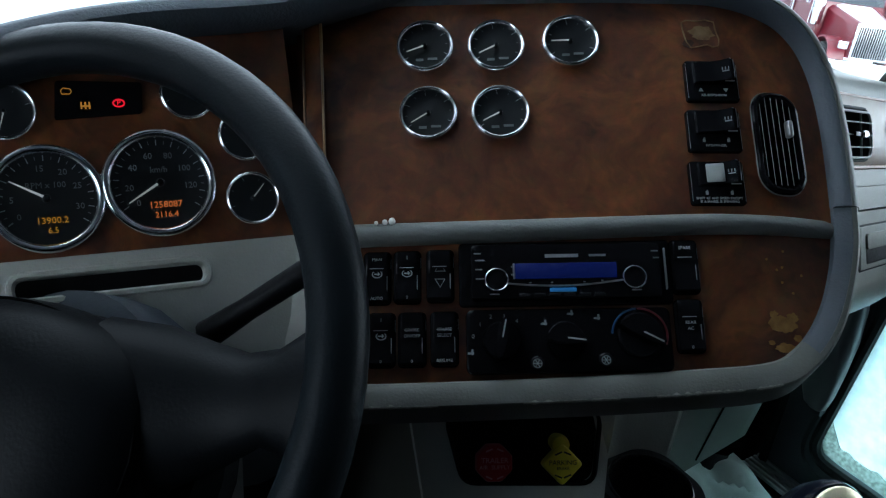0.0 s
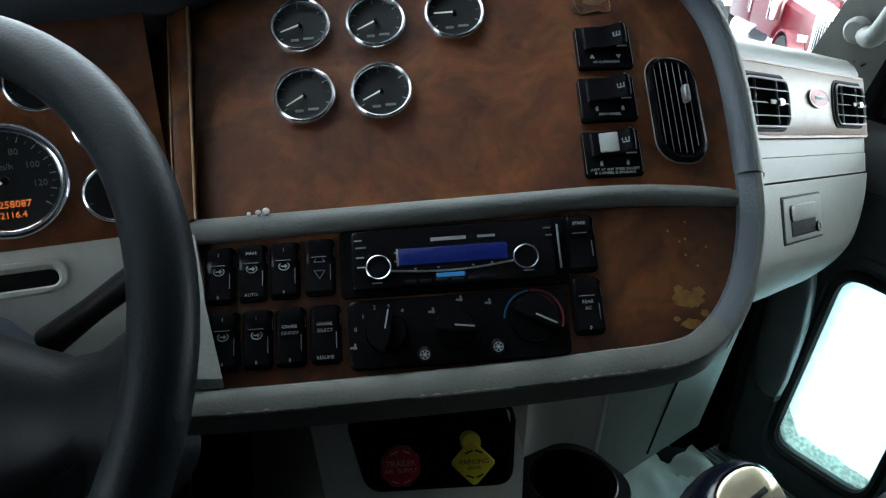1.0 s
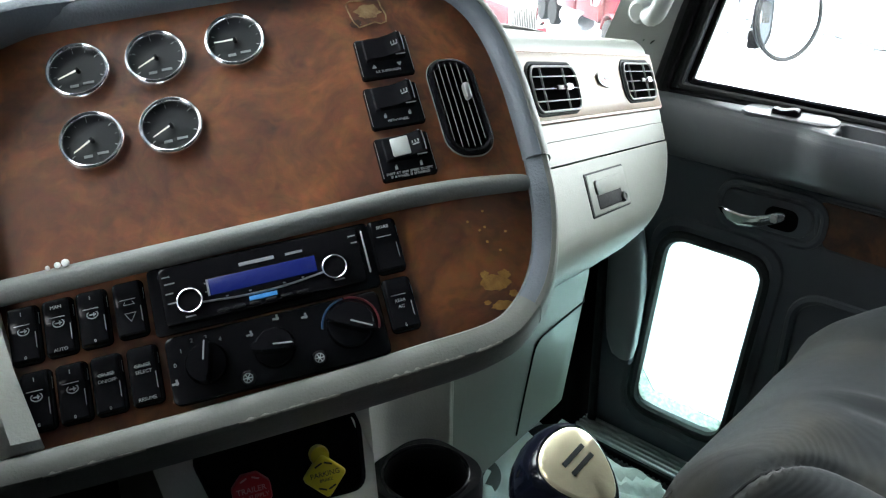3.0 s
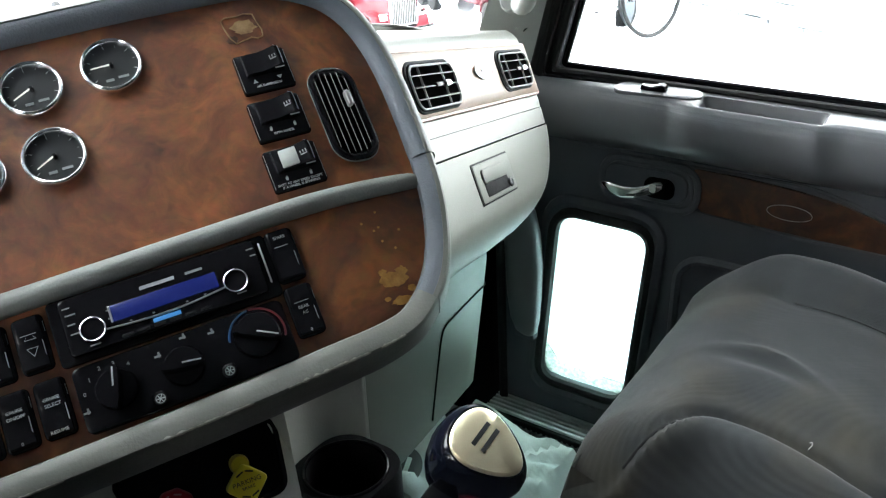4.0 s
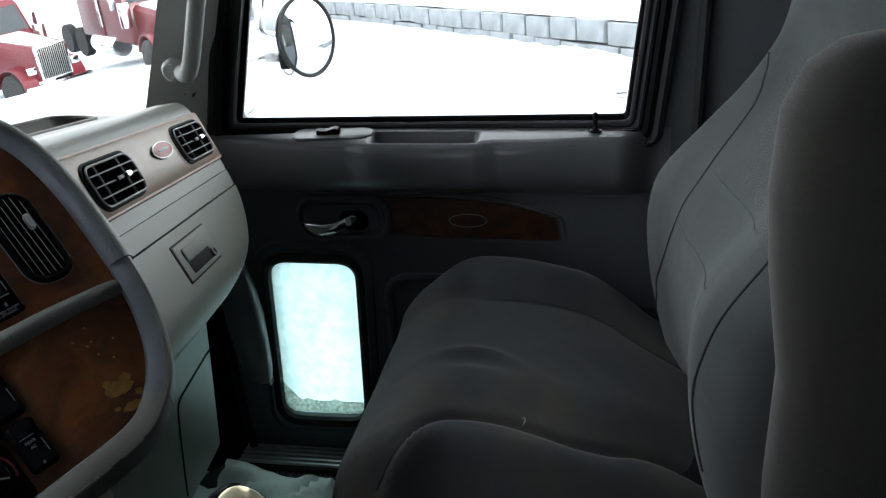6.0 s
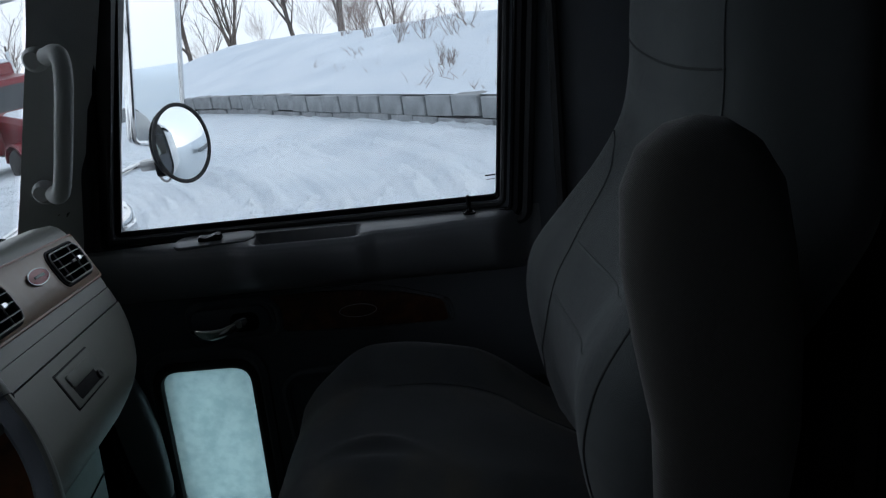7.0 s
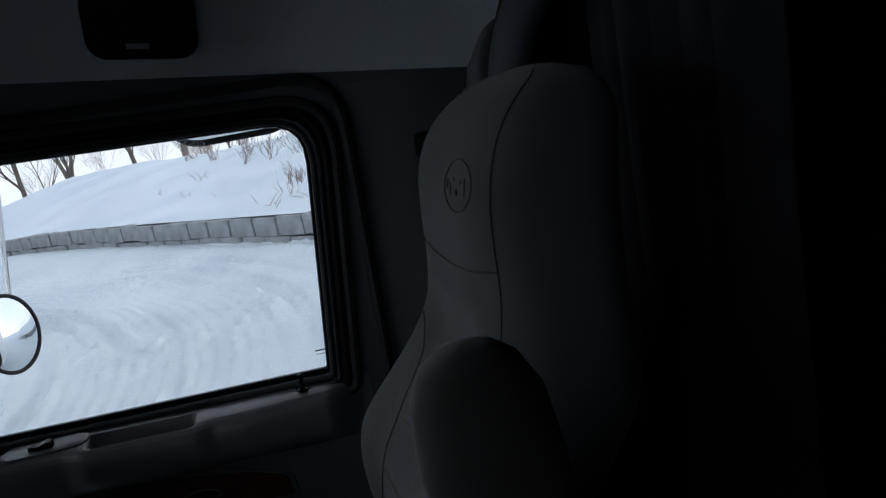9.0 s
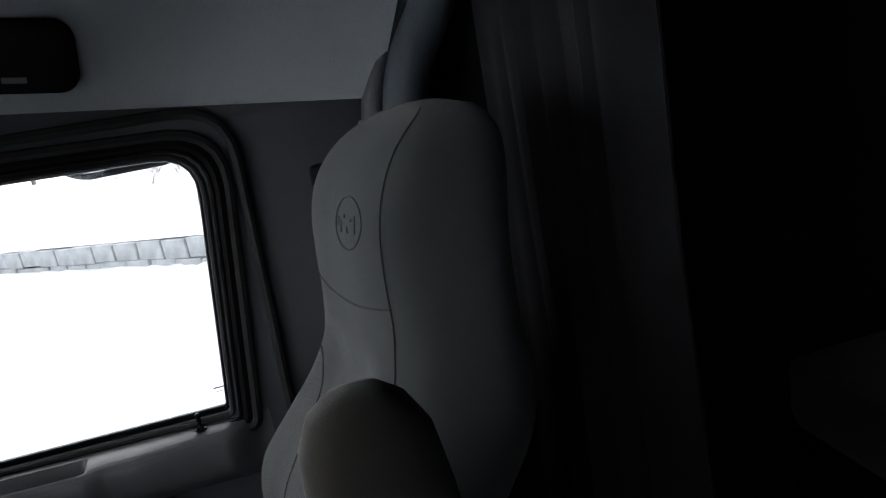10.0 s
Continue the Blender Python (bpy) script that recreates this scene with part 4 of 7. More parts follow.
def bent_slab(outline, holes, d, at, step=0.02):
    """A slab that follows the panel's outward curve."""
    def dens(l):
        out = []
        for k in range(len(l)):
            a, b = Vector(l[k]), Vector(l[(k + 1) % len(l)])
            n = max(1, int((b - a).length / step))
            out += [tuple(a + (b - a) * j / n) for j in range(n)]
        return out
    bm = slab(dens(outline), [dens(h) for h in holes], d, at)
    for x0 in (0.20, 0.22, 0.24, 0.26, 0.28, 0.30, 0.32):
        bmesh.ops.bisect_plane(bm, geom=bm.verts[:] + bm.edges[:] + bm.faces[:], plane_co=(x0, 0, 0), plane_no=(1, 0, 0))
    for v in bm.verts:
        v.co.z += bend(v.co.x, v.co.y)
    return bm


centre = thing("dash_panel", PANEL, "burl wood centre panel framed in worn slate and grey vinyl", "dash panel")
UP = poly_round([(-0.158, 0.046), (0.320, 0.046), (0.326, 0.15), (0.316, 0.218), (0.268, 0.268), (0.16, 0.286), (-0.172, 0.288)], [0.002, 0.002, 0.03, 0.03, 0.03, 0.03, 0.002])
part("upper_panel", bent_slab(UP, (), 0.012, 0.0), M_BURL, centre, "brown burl wood upper panel")
LOWP = poly_round([(-0.142, -0.090), (0.16, -0.084), (0.240, -0.078), (0.292, -0.035), (0.318, 0.050), (-0.142, 0.055)], [0.002, 0.05, 0.04, 0.04, 0.003, 0.002])
part("lower_panel", bent_slab(LOWP, (), 0.012, -0.002), M_BURL, centre, "brown burl wood lower panel")
# grey bar between the two
bm = bmesh.new()
rings = []
for k in range(33):
    u = -0.140 + 0.462 * k / 32
    vc = 0.0420 + 0.0085 * (k / 32)
    h = 0.0105 - 0.0020 * (k / 32)
    b = bend(u, 0)
    e = 1.0 if k < 32 else 0.7
    rings.append([(u, vc + h * e * math.cos(a * math.pi / 8), b + 0.004 + 0.009 * e * math.sin(a * math.pi / 8)) for a in range(-2, 11)])
part("cross_bar", loft(rings), M_STRIP, centre, "dusty grey vinyl cross bar")
CL2P = PANEL.inverted() @ CLUSTER
HOOD_LEFT = [(-0.46, -0.020), (-0.34, 0.030), (-0.25, 0.058), (-0.189, 0.0755), (-0.14, 0.0855), (-0.10, 0.0905), (-0.055, 0.0945), (-0.006, 0.101), (0.045, 0.114), (0.095, 0.124), (0.14, 0.126)]
# slate frame down the outer side, turning into the grey lip below
RIMC = spline([(-0.165, 0.284), (-0.05, 0.287), (0.10, 0.286), (0.17, 0.283), (0.222, 0.280), (0.264, 0.271), (0.294, 0.256), (0.314, 0.232), (0.3255, 0.198), (0.3300, 0.155), (0.3295, 0.11), (0.3275, 0.070)], 6)
bm = bmesh.new()
rings = []
for k, p in enumerate(RIMC):
    t = (RIMC[min(k + 1, len(RIMC) - 1)] - RIMC[max(k - 1, 0)]).normalized()
    nrm = Vector((-t.y, t.x))
    b = bend(p.x, p.y)
    ring = []
    for q, z in ((-0.0140, -0.003), (-0.0130, 0.006), (-0.009, 0.012), (-0.002, 0.015), (0.006, 0.0135), (0.011, 0.009), (0.0135, 0.002), (0.0150, -0.020), (0.010, -0.20), (-0.010, -0.20)):
        ring.append((p.x + nrm.x * q, p.y + nrm.y * q, b + z))
    rings.append(ring)
part("frame_upper", loft(rings), M_RIM, centre, "slate vinyl frame")
LIPC = spline([(0.3275, 0.070), (0.320, 0.015), (0.302, -0.033), (0.273, -0.066), (0.236, -0.083), (0.15, -0.091), (0.03, -0.0955), (-0.10, -0.098), (-0.17, -0.097), (-0.26, -0.095)], 8)


def lip_ring(k, prof):
    p = LIPC[k]
    t = (LIPC[min(k + 1, len(LIPC) - 1)] - LIPC[max(k - 1, 0)]).normalized()
    nrm = Vector((-t.y, t.x))
    b = bend(p.x, p.y)
    return [(p.x + nrm.x * q, p.y + nrm.y * q, b + z) for q, z in prof]


LP = [(-0.013, -0.008), (-0.013, 0.004), (-0.0112, 0.0085), (-0.0072, 0.0108), (-0.002, 0.0120), (0.004, 0.0128), (0.0072, 0.0126), (0.0090, 0.0108), (0.0102, 0.0072), (0.0118, 0.000), (0.0140, -0.012), (0.0165, -0.028), (0.015, -0.045), (0.010, -0.09)]
nsp = 22
part("frame_lower", loft([lip_ring(k, LP) for k in range(nsp + 1)]), M_RIM, centre, "slate vinyl frame")
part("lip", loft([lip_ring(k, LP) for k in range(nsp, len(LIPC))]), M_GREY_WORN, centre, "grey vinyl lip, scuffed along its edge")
# paint worn through along the crease of the lip
M_CHIP = node_mat("rubbed_pale_edge", (0.36, 0.355, 0.30), 0.6, 0, (0.24, 0.238, 0.205), 160, 420, 0.3, 0.35)
for a, b in ((31, 34), (35, 41), (43, 48), (52, 57)):
    rings = []
    for i in range((b - a) * 10 + 1):
        k = a + i / 10
        p = LIPC[int(k)].lerp(LIPC[min(int(k) + 1, len(LIPC) - 1)], k - int(k))
        t = (LIPC[int(k) + 1] - LIPC[int(k) - 1]).normalized()
        w = 0.0013 * max(0.0, 0.5 + 1.6 * noise.noise((k * 2.9, 4.0, 0))) * min(1.0, i / 5, ((b - a) * 10 - i) / 5) + 0.00005
        c = bend(p.x, p.y)
        rings.append([(p.x - t.y * q, p.y + t.x * q, c + z) for q, z in ((0.0072 - w, 0.0124), (0.0072 - w, 0.01285), (0.0074, 0.01275), (0.0082 + w * 0.4, 0.0119 - w * 0.4), (0.0082 + w * 0.4, 0.0110))])
    part("worn_edge", loft(rings), M_CHIP, centre, "pale rubbed edge of the lip")
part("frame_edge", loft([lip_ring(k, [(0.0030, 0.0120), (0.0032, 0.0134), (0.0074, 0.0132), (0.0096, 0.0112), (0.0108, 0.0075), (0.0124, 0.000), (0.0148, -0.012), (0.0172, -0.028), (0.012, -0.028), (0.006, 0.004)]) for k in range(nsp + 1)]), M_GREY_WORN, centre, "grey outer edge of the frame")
rings = []
for k, p in enumerate(RIMC):
    t = (RIMC[min(k + 1, len(RIMC) - 1)] - RIMC[max(k - 1, 0)]).normalized()
    nrm = Vector((-t.y, t.x))
    b = bend(p.x, p.y)
    rings.append([(p.x + nrm.x * q, p.y + nrm.y * q, b + z) for q, z in ((0.0030, 0.0125), (0.0032, 0.0152), (0.0065, 0.0142), (0.0114, 0.0098), (0.0142, 0.0025), (0.0160, -0.020), (0.0155, -0.05), (0.013, -0.05), (0.006, 0.004))])
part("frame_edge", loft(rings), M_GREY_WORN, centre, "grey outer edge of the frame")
M_BRASSY = node_mat("tan_edge", (0.50, 0.34, 0.19), 0.4, 0, (0.28, 0.15, 0.06), 30, 200, 0.0)
# upright wooden strip with its bright groove
us_ = part("upright_strip", box(0.0165, 0.240, 0.016, 0.004), M_BURL, centre, "upright wooden strip beside the instrument cluster")
part("strip_backing", box(0.080, 0.262, 0.006, 0.001, (-0.176, 0.166, -0.026)), M_BURL, centre, "recessed wood behind the upright strip")
TILT = Euler((0, 0, radians(3.5))).to_matrix().to_4x4()
us_.matrix_local = T((-0.1480, 0.168, 0.007)) @ TILT
part("strip_groove", box(0.0016, 0.238, 0.004, 0.0006, (-0.0085, 0, 0.0062)), M_BRASSY, us_, "worn pale edge of the wooden strip")
part("strip_groove", box(0.0022, 0.238, 0.004, 0.001, (0.0085, 0, 0.0062)), M_BRASSY, us_, "pale edge of the wooden strip")
# glue patch, scuffs, chipped paint and small crumbs
def blot(cx, cy, rx, ry, seed, n=22):
    """A ragged patch outline."""
    return [(cx + rx * (1 + 0.45 * noise.noise((math.cos(2 * math.pi * k / n) * 2.2 + seed, math.sin(2 * math.pi * k / n) * 2.2, 0))) * math.cos(2 * math.pi * k / n),
             cy + ry * (1 + 0.45 * noise.noise((math.cos(2 * math.pi * k / n) * 2.2 + seed, math.sin(2 * math.pi * k / n) * 2.2, 5))) * math.sin(2 * math.pi * k / n)) for k in range(n)]


pts = [(0.186, 0.242), (0.192, 0.245), (0.206, 0.2435), (0.215, 0.2455), (0.226, 0.243), (0.2275, 0.232), (0.2305, 0.222), (0.229, 0.214), (0.222, 0.212), (0.215, 0.215), (0.206, 0.213), (0.195, 0.211), (0.190, 0.218), (0.188, 0.226), (0.1865, 0.234)]
pts = [(0.2085 + (x - 0.208) * 0.76, 0.236 + (y - 0.228) * 0.86) for x, y in pts]
part("glue_patch", tube([(x, y, bend(x, y) + 0.0004) for x, y in pts], 0.0007, 5, True), M_PATCH, centre, "tan residue along the edge of a torn-off label")
part("glue_patch", bent_slab(blot(0.196, 0.226, 0.005, 0.004, 3.0), (), 0.0006, 0.0006), M_BURL_DARK, centre, "dark chipped corner of the veneer")
part("glue_patch", bent_slab(blot(0.210, 0.237, 0.011, 0.008, 8.0), (), 0.0004, 0.0003), M_PATCH, centre, "tan residue of a torn-off label")
for cx, cy, rx, ry, sd in ((0.256, -0.036, 0.013, 0.007, 1.0), (0.266, -0.030, 0.006, 0.004, 2.0), (0.248, -0.028, 0.004, 0.003, 4.0), (0.257, -0.056, 0.010, 0.004, 5.0), (0.270, -0.047, 0.004, 0.003, 6.0), (0.244, -0.052, 0.003, 0.002, 7.0)):
    part("scuff", bent_slab(blot(cx, cy, rx, ry, sd), (), 0.0005, -0.0014), M_SCUFF, centre, "pale worn spot in the wood")
for k in range(7):
    random.seed(40 + k)
    c = part("chip", lathe([(0.0, 0.0), (0.0013, 0.0003), (0.0, 0.0006)], 6), M_SCUFF, centre)
    u, v = 0.262 + random.uniform(-0.018, 0.02), 0.010 + random.uniform(-0.02, 0.022)
    c.location = (u, v, bend(u, v) - 0.0012)
# the hood goes on over the instrument cluster
HOODC = spline(HOOD_LEFT, 6)
rings = []
for k, p in enumerate(HOODC):
    t = (HOODC[min(k + 1, len(HOODC) - 1)] - HOODC[max(k - 1, 0)]).normalized()
    nrm = Vector((-t.y, t.x))
    rings.append([CL2P @ Vector((p.x + nrm.x * q, p.y + nrm.y * q, z)) for q, z in ((-0.0150, -0.003), (-0.0140, 0.012), (-0.009, 0.022), (-0.001, 0.027), (0.008, 0.024), (0.014, 0.015), (0.017, 0.004), (0.019, -0.02), (0.014, -0.16), (-0.012, -0.16))])
part("hood", loft(rings), M_HOOD, centre, "dark padded hood over the instruments")
for k, (u, v) in enumerate(((-0.0765, 0.0530), (-0.0825, 0.0522), (-0.0900, 0.0515))):
    crumb = thing("crumb", PANEL @ T((u, v, 0.012)), "small white crumb lying on the grey bar", "crumb", "crumbs on the bar")
    part("grain", lathe([(0.0, -0.002), (0.0032 - 0.0008 * k, -0.001), (0.003 - 0.0006 * k, 0.001), (0.0, 0.0026 - 0.0006 * k)], 8), M_CRUMB, crumb)


def bezel_profile(r):
    return [(r * 0.815, -0.002), (r * 0.82, 0.0014), (r * 0.84, 0.0032), (r * 0.875, 0.0047), (r * 0.91, 0.0052), (r * 0.95, 0.0046), (r * 0.985, 0.0027), (r, 0.0), (r, -0.018), (r * 0.9, -0.018)]


def gauge(m, r, needle, label, group, ticks, deep=0.0, big=False, sweep=(225, -45)):
    """A round instrument: chrome bezel, dark face, ticks and needle."""
    g = thing("gauge", m, label, "gauge", group)
    bmz = bmesh.new()
    prof = bezel_profile(r)
    n = 48
    rings = [[(a * math.cos(2 * math.pi * k / n), a * math.sin(2 * math.pi * k / n), z) for k in range(n)] for a, z in prof]
    rings.append(rings[0])
    loft(rings, caps=False, bm=bmz)
    part("bezel", bmz, M_BEZEL, g, "polished chrome bezel")
    part("face", lathe([(r * 0.88, -0.004), (r * 0.88, -0.001), (r * 0.5, -0.001)], 40), M_FACE, g, "black dial face")
    for k in range(ticks):
        a = radians(sweep[0] + (sweep[1] - sweep[0]) * k / (ticks - 1))
        major = k % 2 == 0
        ln, wd = (r * 0.10, r * 0.016) if major else (r * 0.06, r * 0.012)
        o = part("tick", box(ln, wd, 0.0004), M_WHITE if major else M_DIM, g, smooth=False)
        o.location, o.rotation_euler = (r * 0.74 * math.cos(a), r * 0.74 * math.sin(a), -0.0004), (0, 0, a)
    a = radians(needle)
    ln = r * 0.66
    nb = loft([[(x * math.cos(a) - y * math.sin(a), x * math.sin(a) + y * math.cos(a), z) for x, y, z in ((s, -w, 0.002), (s, w, 0.002), (s, w, 0.0032), (s, -w, 0.0032))] for s, w in ((-r * 0.06, r * 0.024), (ln, r * 0.009))])
    part("needle", nb, M_NEEDLE, g, "pale pointer")
    part("hub", lathe([(r * 0.075, -0.001), (r * 0.075, 0.002), (r * 0.05, 0.0042), (r * 0.01, 0.0045)], 16), M_BLACK_MATT, g)
    return g


AUX = "chrome-rimmed auxiliary gauge with a black face in the burl wood panel"
for (u, v), nd in (((-0.0480, 0.2280), 200), ((0.0182, 0.2270), 207), ((0.0875, 0.2300), 180), ((-0.0452, 0.1592), 212), ((0.0204, 0.1585), 208)):
    g = gauge(PANEL @ T((u, v, 0.002)), 0.0272, nd, AUX, "auxiliary gauges", 9, sweep=(215, -20))
    lo = part("mark", box(0.007, 0.0025, 0.0004, 0, (-0.005, -0.0135, -0.0004)), M_DIM, g, "unreadable small symbol", False)
    hi = part("mark", box(0.009, 0.0022, 0.0004, 0, (0.007, -0.0125, -0.0004)), M_DIM, g, "unreadable small symbol", False)


def rocker(m, w, h, label, group, glyph="", low="0", up="", lit=False):
    """A rocker switch: rounded housing, dished glossy rocker, painted edge glints, markings."""
    s = thing("rocker_switch", m, label, "switch", group)
    part("housing", plate(rrect(w, h, 0.0045), 0.006, 0.0025), M_BLACK, s)
    prof = [(-0.465, 0.006), (-0.45, 0.0110), (-0.42, 0.0122), (-0.15, 0.0092), (0.02, 0.0090), (0.10, 0.0098), (0.16, 0.0125), (0.40, 0.0138), (0.445, 0.0128), (0.47, 0.006)]
    part("rocker", loft([[(-w * 0.34, h * q, z) for q, z in prof], [(-w * 0.40, h * q, z * 0.90) for q, z in prof], [(-w * 0.41, h * q, 0.0055) for q, z in prof]][::-1] + [[(w * 0.34, h * q, z) for q, z in prof], [(w * 0.40, h * q, z * 0.90) for q, z in prof], [(w * 0.41, h * q, 0.0055) for q, z in prof]]), M_BLACK, s)
    part("edge_line", box(0.0006, h * 0.36, 0.0005, 0, (w * 0.355, -h * 0.16, 0.0098)), M_EDGE, s, "painted glint along a glossy edge", False)
    part("edge_line", box(w * 0.50, 0.0005, 0.0005, 0, (-w * 0.02, h * 0.155, 0.0127)), M_EDGE, s, "painted glint along a glossy edge", False)
    part("edge_line", box(0.0005, h * 0.20, 0.0005, 0, (w * 0.475, h * 0.25, 0.0052)), M_EDGE, s, "painted glint along a glossy edge", False)
    zt = 0.0099
    if glyph == "arrows":
        for sy in (1, -1):
            p = [(-0.0042, sy * 0.0035), (0.0042, sy * 0.0035), (0, sy * 0.0105)]
            part("arrow", tube([(x, y, 0.0120 if y > 0.005 else 0.0100) for x, y in p], 0.00045, 4, True), M_WHITE, s)
    elif glyph:
        part("symbol", tube([(0.0042 * math.cos(k * math.pi / 6), h * 0.06 + 0.0032 * math.sin(k * math.pi / 6), zt) for k in range(12)], 0.0004, 4, True), M_WHITE, s, "small pale symbol")
        part("symbol", box(0.0052, 0.0009, 0.0006, 0, (0, h * 0.06, zt)), M_WHITE, s, "small pale symbol", False)
        part("symbol", box(0.0009, 0.0032, 0.0006, 0, (0.001, h * 0.06, zt)), M_WHITE, s, "small pale symbol", False)
        if up == "":
            part("symbol", box(0.0006, 0.0030, 0.0006, 0, (0, h * 0.34, 0.0138)), M_DIM, s, "small pale stroke", False)
    if up:
        high = len(up.split("|")) == 1
        for i, line_ in enumerate(up.split("|")):
            letters(line_, 0.0038, fr((0, (h * 0.32 if high else h * 0.05 - (i - 1) * 0.0048), 0.0140 if high else 0.0134 - 0.0016 * i), (1, 0, 0), (0, 1, 0.02), (0, -0.02, 1)), M_WHITE, s)
    if low:
        letters(low, 0.0038, fr((0, -h * 0.40, 0.0124), (1, 0, 0), (0, 1, -0.06), (0, 0.06, 1)), M_WHITE, s)
    return s


RK = "black rocker switch with pale markings in the burl wood panel"
SWL = [(-0.1153, 0.0045, "sym", "0", ""), (-0.0893, 0.0050, "sym", "AUTO", "MAN"), (-0.0637, 0.0055, "sym", "0", ""), (-0.0357, 0.0062, "arrows", "", ""),
       (-0.1114, -0.0482, "sym", "0", ""), (-0.0853, -0.0485, "sym", "0", ""), (-0.0596, -0.0485, "", "0", "CRUISE|ON/OFF"), (-0.0325, -0.0482, "", "RESUME", "CRUISE|SELECT")]
FLUSH = Matrix.Diagonal((1, 1, 0.55, 1))
for u, v, gph, lo, hi in SWL:
    rocker(PANEL @ T((u, v, 0.0)) @ FLUSH, 0.0240, 0.047, RK, "dash rocker switches", gph, lo, hi)
rocker(PANEL @ T((0.1717, 0.0105, 0.0)) @ FLUSH, 0.0240, 0.048, RK, "dash rocker switches", "", "", "SPARE")
rocker(PANEL @ T((0.1712, -0.0405, 0.0)) @ FLUSH, 0.0240, 0.046, RK, "dash rocker switches", "", "0", "|REAR|AC")


def guarded(m, label, words, arrows, lit):
    """A square switch plate with a raised rocker lying across it and markings below."""
    s = thing("guarded_switch", m, label, "switch", "guarded switches")
    w, h = 0.0485, 0.0405
    part("plate", plate(rrect(w, h, 0.003), 0.005, 0.0016), M_BLACK, s)
    # pale and chrome lines stand in for glints along the edges
    for sx in (-1, 1):
        part("edge_line", box(0.0007, h * 0.86, 0.0005, 0, (sx * (w / 2 - 0.0012), 0, 0.0047)), M_EDGE, s, "painted glint along a glossy edge", False)
    # rocker: high at its outer end, dished towards the middle
    prof = [(-0.0175, 0.005), (-0.0165, 0.0085), (-0.012, 0.0100), (-0.002, 0.0098), (0.006, 0.0125), (0.0135, 0.0165), (0.0160, 0.0160), (0.0178, 0.0120), (0.0185, 0.005)]
    part("rocker", loft([[(x, -0.0040, 0.005) for x, z in prof], [(x, -0.0032, z) for x, z in prof], [(x, 0.0168, z) for x, z in prof], [(x, 0.0178, 0.005) for x, z in prof]]), M_BLACK, s)
    part("edge_line", tube([(0.0168, -0.002, 0.0150), (0.0170, 0.008, 0.0152), (0.0166, 0.0155, 0.0150), (0.0130, 0.0170, 0.0160)], 0.0008, 6), M_CHROME, s, "bright line as a glint along the rocker's edge")
    part("edge_line", box(0.0085, 0.0008, 0.0006, 0, (0.0130, -0.0042, 0.0130)), M_EDGE, s, "painted glint along a glossy edge", False)
    # grey plate paints the reflection on the glossy rocker
    if lit:
        o = part("rocker_end", box(0.0155, 0.0170, 0.0024, 0.001), M_VENTGREY, s, "painted sheen on the rocker face")
        o.location, o.rotation_euler = (-0.0035, 0.0068, 0.0110), (0, radians(-9), 0)
    o = part("symbol", box(0.0060, 0.0009, 0.0006, 0), M_DIM, s, "small pale symbol", False)
    o.location, o.rotation_euler = (0.0095, 0.0050, 0.0148), (0, radians(-26), 0)
    for k in range(3):
        o = part("symbol", box(0.0009, 0.0024, 0.0006, 0), M_DIM, s, "small pale symbol", False)
        o.location, o.rotation_euler = (0.0070 + 0.0024 * k, 0.0075, 0.0138 + 0.0011 * k), (0, radians(-26), 0)
    if arrows:
        for sx, d in ((-0.0115, 1), (0.0115, -1)):
            a = [(sx - 0.0022, -0.0095 - d * 0.0015), (sx + 0.0022, -0.0095 - d * 0.0015), (sx, -0.0095 + d * 0.0022)]
            part("arrow", slab(a, (), 0.0004, 0.0056), M_WHITE, s, "", False)
    else:
        for sx in (-0.0105, 0.0115):
            part("symbol", box(0.0022, 0.0030, 0.0005, 0, (sx, -0.0098, 0.0053)), M_WHITE, s, "small pale lock symbol", False)
            part("symbol", box(0.0012, 0.0014, 0.0005, 0, (sx + 0.0004, -0.0078, 0.0053)), M_DIM, s, "small pale lock symbol", False)
    for i, t in enumerate(words):
        letters(t, 0.0031, fr((0, -0.0148 - 0.0031 * i, 0.0053), (1, 0, 0), (0, 1, 0), (0, 0, 1)), M_WHITE, s)


def on_bend(u, v, w=0.0):
    a = math.atan(3.4 * max(0.0, u - 0.19))
    return PANEL @ T((u, v, bend(u, v) + w)) @ Euler((0, a, 0)).to_matrix().to_4x4()


guarded(on_bend(0.2125, 0.1850, 0.0), "black air suspension switch with arrow marks", ["AIR SUSPENSION"], True, False)
guarded(on_bend(0.2095, 0.1356, 0.0), "black switch labelled fifth wheel", ["FIFTH WHEEL"], False, False)
guarded(on_bend(0.2070, 0.0858, 0.0), "black axle lock switch with a sheen painted on its rocker", ["SHIFT AT ANY SPEED EXCEPT", "IF A WHEEL IS SPINNING"], False, True)
